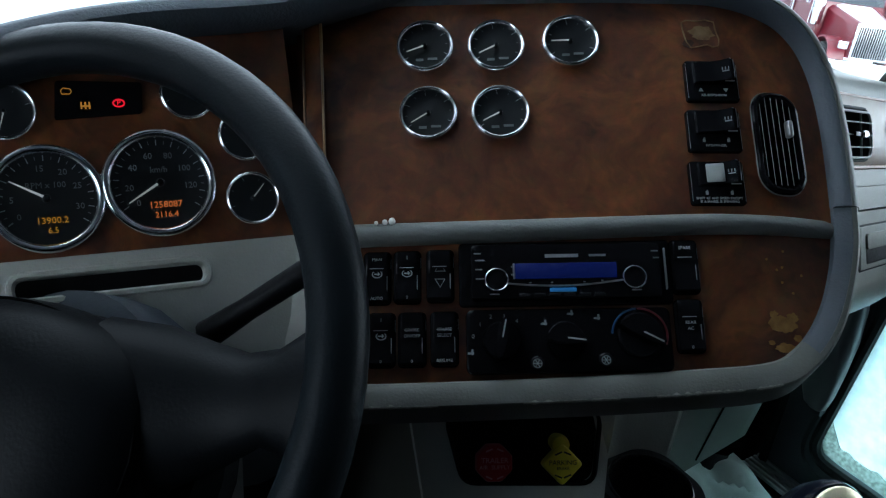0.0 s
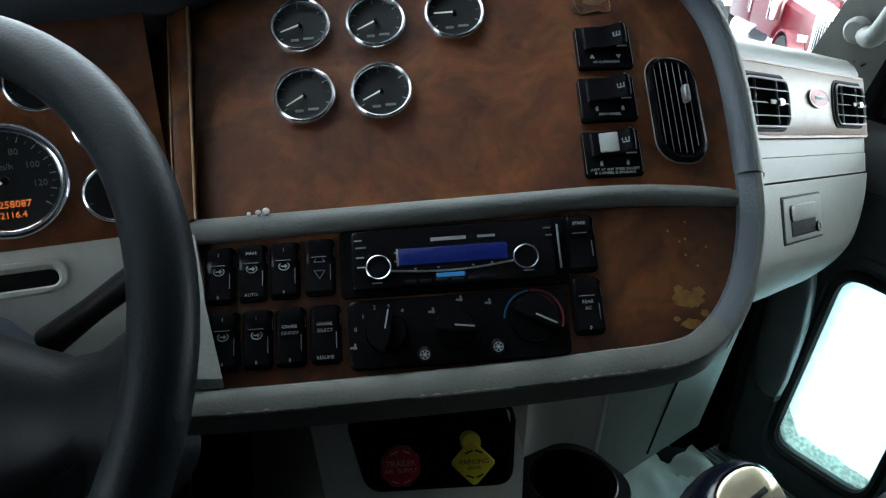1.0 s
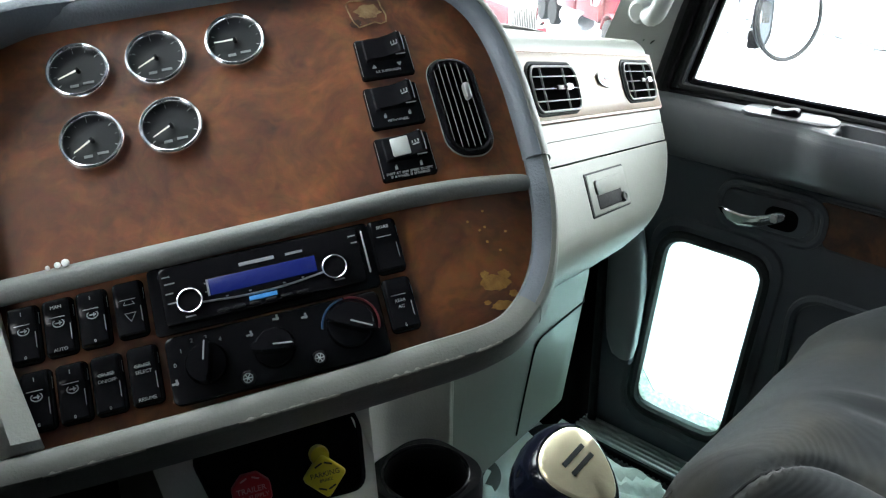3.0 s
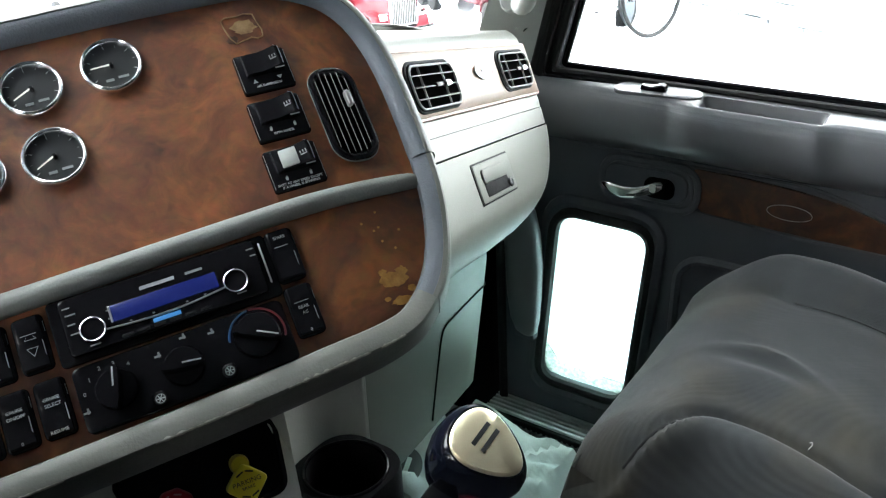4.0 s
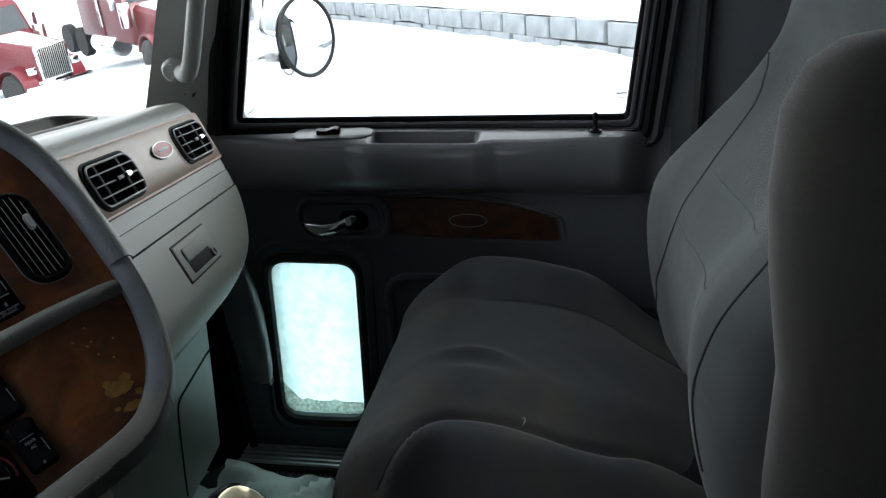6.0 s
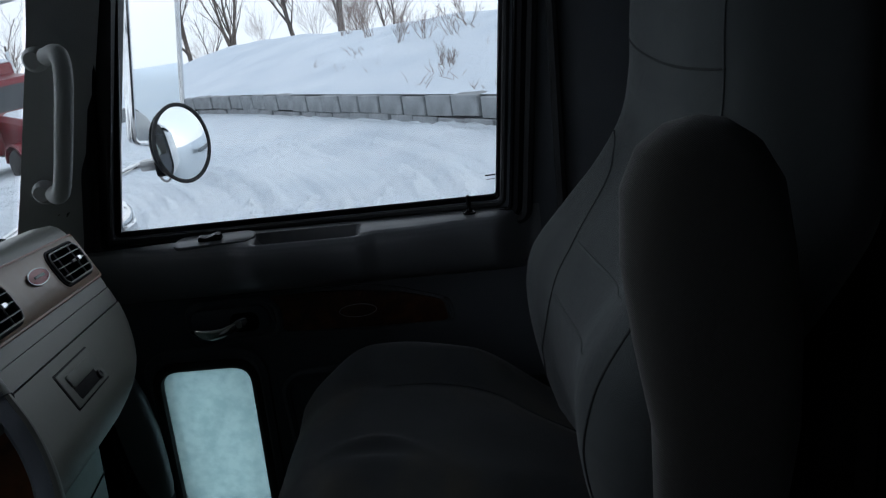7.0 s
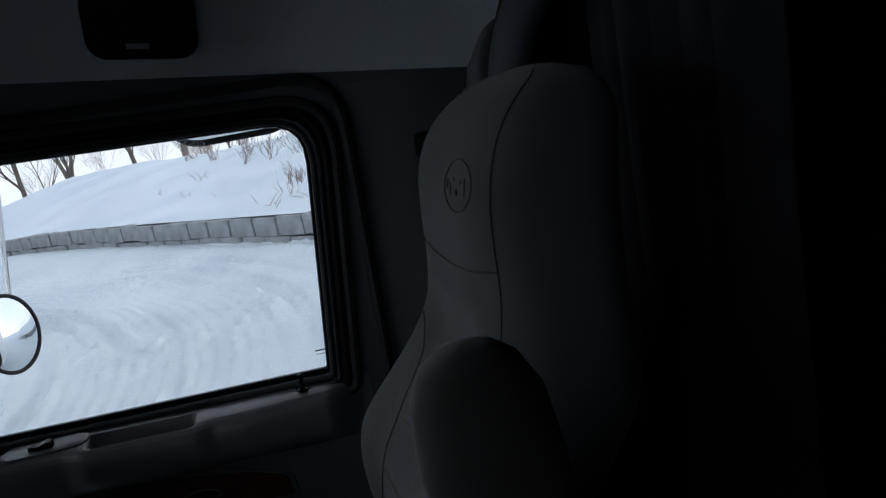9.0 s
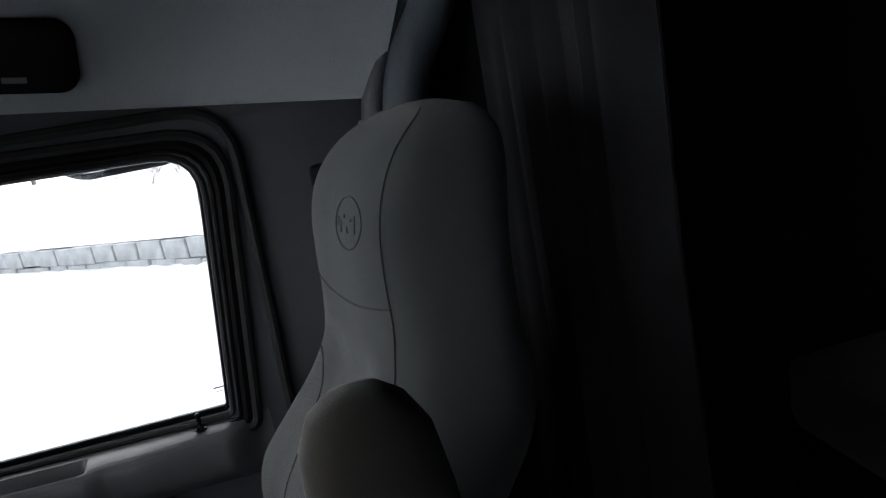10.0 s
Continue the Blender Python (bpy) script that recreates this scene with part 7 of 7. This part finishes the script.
# curtain of the sleeper, bunched at the side
cur = thing("curtain", I4, "dark grey curtain hanging in folds at the sleeper opening", "curtain")
rings = []
for k in range(70):
    s = k / 69
    x = 0.88 - 0.41 * s
    y = -0.56 - 0.10 * s + 0.030 * math.sin(s * 42) + 0.012 * math.sin(s * 95)
    rings.append([(x, y, 1.78), (x, y * 1.0 + 0.01 * math.sin(s * 20), 1.0), (x, y + 0.02 * math.sin(s * 30), 0.1), (x, y - 0.006 + 0.02 * math.sin(s * 30), 0.1), (x, y - 0.006 + 0.01 * math.sin(s * 20), 1.0), (x, y - 0.006, 1.78)])
part("cloth", loft(rings), M_CURTAIN, cur)
part("rail", tube([(0.86, -0.56, 1.785), (0.2, -0.68, 1.785), (-1.1, -0.68, 1.785)], 0.008, 8), M_STEEL, cur)
bunk = thing("bunk", T((-0.1, -1.6, FLOOR_Z)), "dark mattress on the sleeper bunk", "bunk")
part("mattress", box(1.9, 1.0, 0.18, 0.04, (0, 0, 0.52)), M_DARKFAB, bunk)
part("base", box(1.9, 0.98, 0.42, 0.01, (0, 0, 0.21)), M_BLACK_MATT, bunk)

# ---- mirrors outside the passenger door ----
def facing(c, up, n):
    """A frame at c whose z looks along n."""
    z = Vector(n).normalized()
    y = (Vector(up) - z * Vector(up).dot(z)).normalized()
    return fr(c, y.cross(z), y, z)


mir = thing("side_mirror", facing((1.624, 0.945, 0.988), (0.20, -0.21, 0.97), (-0.455, -0.89, 0.024)), "tall chrome-framed side mirror reflecting snow and sky", "mirror")
part("housing", box(0.168, 0.400, 0.030, 0.014, (0, 0, -0.022), 3), M_CHROME, mir, "polished mirror back")
part("frame", tube([(x, y, 0) for x, y in rrect(0.168, 0.400, 0.016, 5)], 0.0075, 8, True), M_CHROME, mir)
part("glass", slab(rrect(0.158, 0.390, 0.012), (), 0.003, 0.001), M_MIRROR, mir, "mirror glass")
part("dark_edge", box(0.006, 0.39, 0.012, 0.002, (0.0845, 0, -0.004)), M_RUBBER, mir)
spot = thing("spot_mirror", facing((1.500, 0.876, 0.804), (0.20, -0.06, 0.97), (-0.408, -0.907, 0.105)), "round convex spot mirror with a black rim", "mirror")
part("rim", tube([(0.094 * math.cos(k * math.pi / 24), 0.100 * math.sin(k * math.pi / 24), 0) for k in range(48)], 0.005, 8, True), M_RUBBER, spot)
part("glass", loft([[(0.092 * q * math.cos(k * math.pi / 24), 0.098 * q * math.sin(k * math.pi / 24), z) for k in range(48)] for q, z in ((1.0, -0.012), (1.0, 0.0), (0.8, 0.012), (0.55, 0.020), (0.3, 0.0245), (0.02, 0.026))]), M_MIRROR, spot, "convex mirror glass")
part("back", lathe([(0.098, -0.014), (0.085, -0.026), (0.04, -0.036), (0.01, -0.038)], 32), M_STEEL, spot)
brk = thing("mirror_bracket", I4, "chrome tube bracket that carries the side mirrors", "bracket")
part("arm", tube(spline([(1.60, 0.93, 1.235), (1.62, 0.99, 1.245), (1.40, 1.10, 1.22), (1.10, 1.12, 1.20)], 6), 0.009, 10), M_STEEL, brk)
part("arm", tube(spline([(1.60, 0.995, 0.79), (1.60, 1.01, 0.74), (1.59, 1.06, 0.735), (1.35, 1.16, 0.72), (1.08, 1.16, 0.72)], 6), 0.010, 10), M_CHROME, brk)
part("clamp", box(0.03, 0.05, 0.030, 0.006, (1.60, 1.02, 0.735)), M_STEEL, brk)
part("clamp", box(0.03, 0.03, 0.045, 0.006, (1.59, 0.985, 0.725)), M_BLACK_MATT, brk)
part("loop", tube([(1.60, 0.985 + 0.016 * math.cos(k * math.pi / 8), 0.705 + 0.022 * math.sin(k * math.pi / 8)) for k in range(16)], 0.0035, 6, True), M_STEEL, brk)
part("stem", tube([(1.60, 0.97, 0.79), (1.59, 0.95, 0.775), (1.58, 0.90, 0.775)], 0.007, 8), M_STEEL, brk)
look_ = thing("look_down_mirror", fr((1.20, 0.177, 1.243), (0, -1, -0.02), (-0.75, 0, 0.66), (-0.66, 0, -0.75)), "look-down mirror over the passenger window", "mirror")
part("rim", tube([(x, y, 0) for x, y in rrect(0.245, 0.13, 0.055, 8)], 0.006, 8, True), M_RUBBER, look_)
part("glass", plate(rrect(0.240, 0.125, 0.053, 8), 0.003, 0.001, -0.002, 0.006), M_MIRROR, look_)
part("back", plate(rrect(0.240, 0.125, 0.053, 8), -0.03, -0.01, -0.004), M_BLACK_MATT, look_)
part("bracket", tube([(0.05, 0.05, -0.03), (0.03, 0.12, -0.10)], 0.01, 8), M_BLACK_MATT, look_)
stack = thing("air_cleaner", T((1.42, 1.135, 0.0)), "chrome air cleaner and intake pipe beside the bonnet", "air cleaner")
part("drum", lathe([(0.10, -0.25), (0.105, -0.22), (0.105, 0.60), (0.109, 0.605), (0.109, 0.625), (0.105, 0.63), (0.105, 0.655), (0.095, 0.672), (0.02, 0.678)], 36), M_CHROME, stack)
part("band", lathe([(0.1065, 0.52), (0.109, 0.525), (0.109, 0.545), (0.1065, 0.55)], 36), M_STEEL, stack)
part("pipe", lathe([(0.05, 0.68), (0.075, 0.70), (0.085, 0.78), (0.080, 0.86), (0.066, 0.92), (0.02, 0.94)], 28), M_CHROME, stack, "chrome intake bell")
hood = thing("bonnet", I4, "white snow-dusted bonnet of the cab", "bonnet")
part("skin", loft([[(-1.0 + 1.9 * k / 16, y, z - 0.10 * ((k - 8) / 8) ** 2) for k in range(17)] + [(-1.0 + 1.9 * (16 - k) / 16, y, z - 0.5) for k in range(17)] for y, z in ((1.345, 0.64), (2.0, 0.50), (2.8, 0.34), (3.1, 0.15))]), M_SNOWHILL, hood)

# ---- block wall ----
blocks = thing("block_wall", T((WA.x, WA.y, ground_z(WA.x, WA.y))), "retaining wall of grey concrete blocks half buried in snow", "wall", "", "structure")
yaw = math.atan2(WD.y, WD.x)
meshes = []
for k in range(5):
    random.seed(k)
    w = (0.96, 0.99, 1.0, 0.94, 1.02)[k]
    b = box(w, 0.62, 0.44, 0.02)
    for v in b.verts:
        v.co += Vector((random.uniform(-1, 1), random.uniform(-1, 1), random.uniform(-1, 1))) * 0.010
        v.co.z -= SLOPE * v.co.x
    me = bpy.data.meshes.new("block")
    b.to_mesh(me)
    b.free()
    me.materials.append(M_CONC)
    meshes.append(me)
random.seed(5)
for rowk in range(2):
    for k in range(-11, 46):
        a = k * 1.0 + (0.45 if rowk else 0)
        p = WA + WD * a + WN * (0.3 + random.uniform(-0.03, 0.03))
        o = new("block", random.choice(meshes))
        o.parent = blocks
        o.matrix_local = T((p.x - WA.x, p.y - WA.y, ground_z(p.x, p.y) - ground_z(WA.x, WA.y) + (0.38 if rowk else -0.065) + random.uniform(-0.03, 0.03))) @ Euler((0, 0, yaw + random.uniform(-0.012, 0.012))).to_matrix().to_4x4()
        o.scale = (0.965, 1, 1)


# ---- trees and bushes ----
def grow(bm, p, d, ln, r, depth, rng, n_side=6, spread=0.6, twig=None, rise=0.10):
    """A limb that wanders upwards, tapers slowly and throws side branches along its length."""
    seg = 7 if depth > 1 else 4
    pts, rs = [p.copy()], [r]
    dd = d.normalized()
    q = p.copy()
    drift = Vector((rng.uniform(-1, 1), rng.uniform(-1, 1), rng.uniform(-0.3, 0.6)))
    for k in range(seg):
        dd = (dd + drift * 0.05 + Vector((rng.uniform(-1, 1), rng.uniform(-1, 1), rng.uniform(-0.6, 0.6))) * 0.11 + Vector((0, 0, rise * 0.6))).normalized()
        q = q + dd * ln / seg
        pts.append(q.copy())
        rs.append(max(r * (1 - 0.62 * (k + 1) / seg), 0.004))
    tube(pts, rs, n_side, bm=bm if depth > 1 or twig is None else twig)
    if depth == 0:
        return
    kids = rng.choice((4, 5)) if depth > 1 else 4
    for k in range(kids):
        i = min(seg, max(1, int(round(seg * (0.14 + 0.86 * (k + rng.uniform(0.1, 0.9)) / kids)))))
        az = rng.uniform(0, 2 * math.pi)
        out = Vector((math.cos(az), math.sin(az), rng.uniform(-0.1, 0.5)))
        axis = (pts[i] - pts[i - 1]).normalized()
        nd = (axis + out * spread * rng.uniform(0.8, 1.5)).normalized()
        grow(bm, pts[i], nd, ln * rng.uniform(0.42, 0.70), rs[i] * rng.uniform(0.45, 0.65), depth - 1, rng, max(3, n_side - 2), spread, twig, rise)


def tree(x, y, h, r, seed, forks=1, lean=(0, 0)):
    rng = random.Random(seed)
    d, a = side(x, y)
    z = max(bank_z(min(d, 24), a, x, y), ground_z(x, y)) - 0.3
    t = thing("tree", T((x, y, z)), "bare winter tree with a dark forked trunk behind the bank", "tree", "bare trees on the bank")
    b1, b2 = bmesh.new(), bmesh.new()
    for k in range(forks):
        az = rng.uniform(0, 6.28) + 6.28 * k / forks
        tilt = 0.34 if forks > 1 else 0.05
        dr = Vector((lean[0] - 0.10 * WD.x + tilt * math.cos(az), lean[1] - 0.10 * WD.y + tilt * math.sin(az), 1))
        grow(b1, Vector((0, 0, 0)), dr, h * rng.uniform(0.34, 0.44), r * (1 if forks == 1 else 0.72), 4 if forks == 1 else 3, rng, 8, 0.55, b2)
    part("trunk", b1, M_BARK, t, "dark rough trunk and limbs")
    part("crown", b2, M_TWIG, t, "fine bare twigs")


def on_bank(az, dist, behind=0.0):
    """A place on a bearing, moved out until it lies far enough behind the wall."""
    az = 80.2 + (az - 83.0) * 0.935
    while behind and dist < 80 and side(-0.57 + dist * math.sin(radians(az)), 0.11 + dist * math.cos(radians(az)))[0] < behind:
        dist += 0.5
    return (-0.57 + dist * math.sin(radians(az)), 0.11 + dist * math.cos(radians(az)))


for az, dist, h, r, seed, forks, lean in ((75.6, 38, 11, 0.15, 3, 3, (0, 0)), (80.1, 36, 11, 0.15, 7, 2, (-0.05, 0.08)), (83.2, 33, 11, 0.15, 11, 1, (0, 0)), (72.5, 44, 12, 0.16, 15, 1, (0, 0)), (70.0, 46, 11, 0.16, 19, 2, (0, 0)), (66.5, 50, 12, 0.16, 23, 1, (0, 0.1)), (86.5, 46, 9, 0.10, 35, 2, (0, 0)), (61.0, 60, 11, 0.15, 39, 1, (0, 0)), (57.0, 66, 12, 0.16, 43, 2, (0, 0)), (73.8, 41, 8, 0.07, 55, 2, (0, 0)), (84.8, 36, 6, 0.05, 63, 3, (0, 0))):
    big = 1.45 if r > 0.12 else 1.1
    tree(*on_bank(az, dist, 11.4 + seed % 5 * 0.5), h * big, r * big, seed, forks, lean)


def bush(x, y, h, seed, n=9, label="leafless twiggy bush standing in the snow"):
    rng = random.Random(seed)
    d, a = side(x, y)
    z = bank_z(d, a, x, y) - 0.05 if d > 0.3 else ground_z(x, y)
    t = thing("bush", T((x, y, z)), label, "bush", "bushes on the bank")
    b = bmesh.new()
    for k in range(n):
        grow(b, Vector((rng.uniform(-0.2, 0.2), rng.uniform(-0.2, 0.2), 0)), Vector((rng.uniform(-0.8, 0.8), rng.uniform(-0.8, 0.8), 1)), h * rng.uniform(0.45, 0.75), 0.011, 2, rng, 3, 0.6)
    part("twigs", b, M_TWIG, t)


for az, dist, h, seed, n in ((85.2, 33, 2.2, 1, 12), (87.6, 28, 1.0, 2, 6), (89.2, 27, 1.2, 3, 6), (91.2, 26, 1.0, 4, 5), (92.6, 27, 1.1, 5, 5), (90.3, 21.5, 0.6, 7, 5), (91.0, 21, 0.5, 8, 4), (83.6, 36, 2.0, 12, 14)):
    bush(*on_bank(az, dist), h, seed, n)
for az, h, seed, n in ((69, 3.4, 41, 9), (73.2, 3.4, 43, 9), (77.6, 3.2, 45, 9), (81.4, 3.4, 47, 10), (84.4, 3.4, 48, 10), (87.4, 2.4, 50, 10)):
    bush(*on_bank(az, 36, 11.5), h, seed, n, "tall leafless shrub with fine twigs behind the bank")


# dry weeds poking out of the bank
weeds = bmesh.new()
rngw = random.Random(77)
for k in range(70):
    d = rngw.uniform(0.5, 8.0)
    a = rngw.uniform(-8, 14) if k % 3 else rngw.uniform(-6, 1)
    p = WA + WN * d + WD * a
    z = bank_z(d, a, p.x, p.y) - 0.03
    for q in range(rngw.randint(1, 4)):
        tip = Vector((rngw.uniform(-0.25, 0.25), rngw.uniform(-0.25, 0.25), rngw.uniform(0.08, 0.34)))
        b0 = Vector((p.x + rngw.uniform(-0.15, 0.15), p.y + rngw.uniform(-0.15, 0.15), z))
        tube([b0, b0 + tip * 0.6, b0 + tip + Vector((tip.y, -tip.x, 0)) * 0.3], [0.009, 0.007, 0.004], 3, bm=weeds)
tagged(part("weeds", weeds, M_TWIG), "dry brown weed stalks poking out of the snow bank", "weeds", "", "stuff")


# ---- parked trucks in the yard ----
def truck(x, y, yaw_, paint, label, long=5.5):
    t = thing("truck", T((x, y, ground_z(x, y))) @ Euler((0, 0, radians(yaw_))).to_matrix().to_4x4(), label, "truck", "parked trucks")
    # nose along +x
    part("hood", loft([[(px, w * sx, z) for sx, z in ((-1, 0.75), (1, 0.75), (1, zt - 0.12), (0.85, zt), (-0.85, zt), (-1, zt - 0.12))] for px, w, zt in ((1.2, 0.80, 1.95), (2.9, 0.62, 1.75), (3.0, 0.60, 1.70))]), paint, t)
    part("cab", loft([[(px, w * sx, z) for sx, z in ((-1, 0.8), (1, 0.8), (1, zt - 0.15), (0.85, zt), (-0.85, zt), (-1, zt - 0.15))] for px, w, zt in ((-0.6, 1.05, 2.95), (0.75, 1.05, 2.90), (1.25, 1.0, 1.95))]), paint, t)
    part("sleeper", box(1.9, 2.2, 2.5, 0.12, (-1.6, 0, 2.05)), paint, t)
    part("windscreen", loft([[(px, 0.88 * sx, z) for sx in (-1, 1)] + [(px - 0.03, 0.88 * sx, z) for sx in (1, -1)] for px, z in ((1.23, 2.02), (0.86, 2.72))]), M_DARKGLASS, t)
    for s in (-1, 1):
        part("side_window", box(0.75, 0.02, 0.55, 0.01, (0.25, s * 1.055, 2.35)), M_DARKGLASS, t)
        f = part("fender", loft([[(2.35 + 0.62 * math.cos(a) * k, s * (0.62 + q), 0.60 + 0.62 * math.sin(a) * k) for k in (1.0, 0.9)] + [(2.35 + 0.62 * math.cos(a) * 0.9, s * 1.12, 0.60 + 0.62 * math.sin(a) * 0.9), (2.35 + 0.62 * math.cos(a), s * 1.12, 0.60 + 0.62 * math.sin(a))] for a, q in [(math.pi * j / 10, 0) for j in range(11)]]), paint, t)
        part("headlight", box(0.10, 0.30, 0.22, 0.03, (2.98, s * 0.78, 1.10)), M_CHROME, t)
        part("tank", lathe([(0.33, -0.9), (0.34, -0.85), (0.34, 0.85), (0.33, 0.9)], 20), M_CHROME, t).matrix_local = T((-0.7, s * 0.95, 0.62)) @ Euler((0, radians(90), 0)).to_matrix().to_4x4()
        part("stack", tube([(-0.75, s * 1.08, 1.2), (-0.75, s * 1.08, 3.6)], 0.075, 10), M_CHROME, t)
        part("mirror", box(0.06, 0.18, 0.55, 0.02, (1.0, s * 1.30, 2.15)), M_CHROME, t)
    part("grille_shell", box(0.12, 1.15, 1.02, 0.05, (3.03, 0, 1.25)), M_CHROME, t)
    for k in range(14):
        part("grille_bar", box(0.03, 0.018, 0.88, 0.004, (3.10, -0.45 + 0.9 * k / 13, 1.25)), M_STEEL, t)
    part("grille_back", box(0.02, 0.98, 0.88, 0, (3.085, 0, 1.25)), M_BLACK_MATT, t)
    part("bumper", box(0.14, 2.35, 0.36, 0.05, (3.12, 0, 0.52)), M_CHROME, t)
    part("chassis", box(6.2, 0.8, 0.28, 0.03, (-1.2, 0, 0.75)), M_BLACK_MATT, t)
    wm = None
    for wx, ys in ((2.35, (0.95,)), (-3.0, (0.92,)), (-4.3, (0.92,))):
        for s in (-1, 1):
            m = T((wx, s * ys[0], 0.51)) @ Euler((radians(90), 0, 0)).to_matrix().to_4x4()
            if wm is None:
                w_ = part("wheel", lathe([(0.28, -0.15), (0.48, -0.15), (0.51, -0.11), (0.51, 0.11), (0.48, 0.15), (0.28, 0.15)], 28), M_TYRE, t, "black tyre")
                rm = part("rim", lathe([(0.285, -0.10), (0.285, 0.12), (0.25, 0.10), (0.14, 0.06), (0.10, 0.12), (0.02, 0.13)], 24), M_CHROME, w_, "bright steel rim")
                rm2 = part("rim", lathe([(0.285, 0.10), (0.285, -0.12), (0.25, -0.10), (0.14, -0.06), (0.10, -0.12), (0.02, -0.13)], 24), M_CHROME, w_, "bright steel rim")
                wm = (w_.data, rm.data, rm2.data)
            else:
                w_ = new("wheel", wm[0])
                w_.parent = t
                w_["label"] = "black tyre"
                for q in wm[1:]:
                    r_ = new("rim", q)
                    r_.parent = w_
            w_.matrix_local = m
    part("snow_cap", box(1.8, 2.0, 0.12, 0.05, (-1.6, 0, 3.33)), M_SNOWHILL, t, "snow lying on the roof")
    part("snow_cap", loft([[(px, w * sx, z) for sx, z in ((-1, zt - 0.06), (-0.7, zt + 0.03), (0.7, zt + 0.03), (1, zt - 0.06))] for px, w, zt in ((1.3, 0.66, 1.97), (2.2, 0.56, 1.86), (2.9, 0.46, 1.76))]), M_SNOWHILL, t, "snow lying on the bonnet")
    for s in (-1, 1):
        part("air_filter", lathe([(0.18, -0.38), (0.19, -0.34), (0.19, 0.34), (0.18, 0.38)], 18), M_CHROME, t, "bright air cleaner drum").matrix_local = T((1.35, s * 1.12, 1.72))
    return t


def in_yard(az, dist):
    return (-0.53 + dist * math.sin(radians(az)), 0.13 + dist * math.cos(radians(az)))


RT = "red parked truck with a chrome grille and snow on its roof"
truck(21.8, 19.4, -105, M_TRUCKRED, RT)
truck(24.7, 15.5, -125, M_TRUCKRED, RT)
truck(27.5, 31.5, -104, M_TRUCKWHITE, "white parked truck with snow on its roof")
truck(24.0, 37.0, -104, M_TRUCKWHITE, "white parked truck with snow on its roof")
truck(*in_yard(10.5, 29), -75, M_TRUCKRED, "red parked truck standing beside other trucks in the snow")
truck(*in_yard(-2.0, 24), -60, M_TRUCKWHITE, "white parked truck standing in the snow")

# pale metal-clad workshop at the end of the yard
BX, BY = in_yard(-4.0, 33)
shop = thing("workshop", T((BX, BY, ground_z(BX, BY))), "pale blue metal-clad workshop with small windows", "building")
M_CLAD = node_mat("pale_blue_cladding", (0.62, 0.72, 0.76), 0.5, 0, (0.54, 0.64, 0.69), 3, 40, 0.1)
part("wall", box(9.4, 8.0, 5.0, 0.03, (0, 4, 2.3)), M_CLAD, shop)
for k in range(24):
    part("seam", box(0.05, 0.04, 4.9, 0.01, (-4.6 + 0.4 * k, -0.012, 2.3)), M_CLAD, shop)
for x in (-3.0, 0.2, 3.1):
    w_ = part("window", box(0.95, 0.06, 0.9, 0.01, (x, -0.02, 1.7)), M_TRUCKWHITE, shop, "white window frame")
    part("pane", box(0.78, 0.03, 0.74, 0.005, (x, -0.05, 1.7)), M_DARKGLASS, w_)
part("roof", loft([[(x, -0.4, 4.8), (x, 4.0, 6.2), (x, 8.4, 4.8), (x, 8.4, 4.95), (x, 4.0, 6.4), (x, -0.4, 4.95)] for x in (-5.0, 5.0)]), M_SNOWHILL, shop, "snow-covered gabled roof")
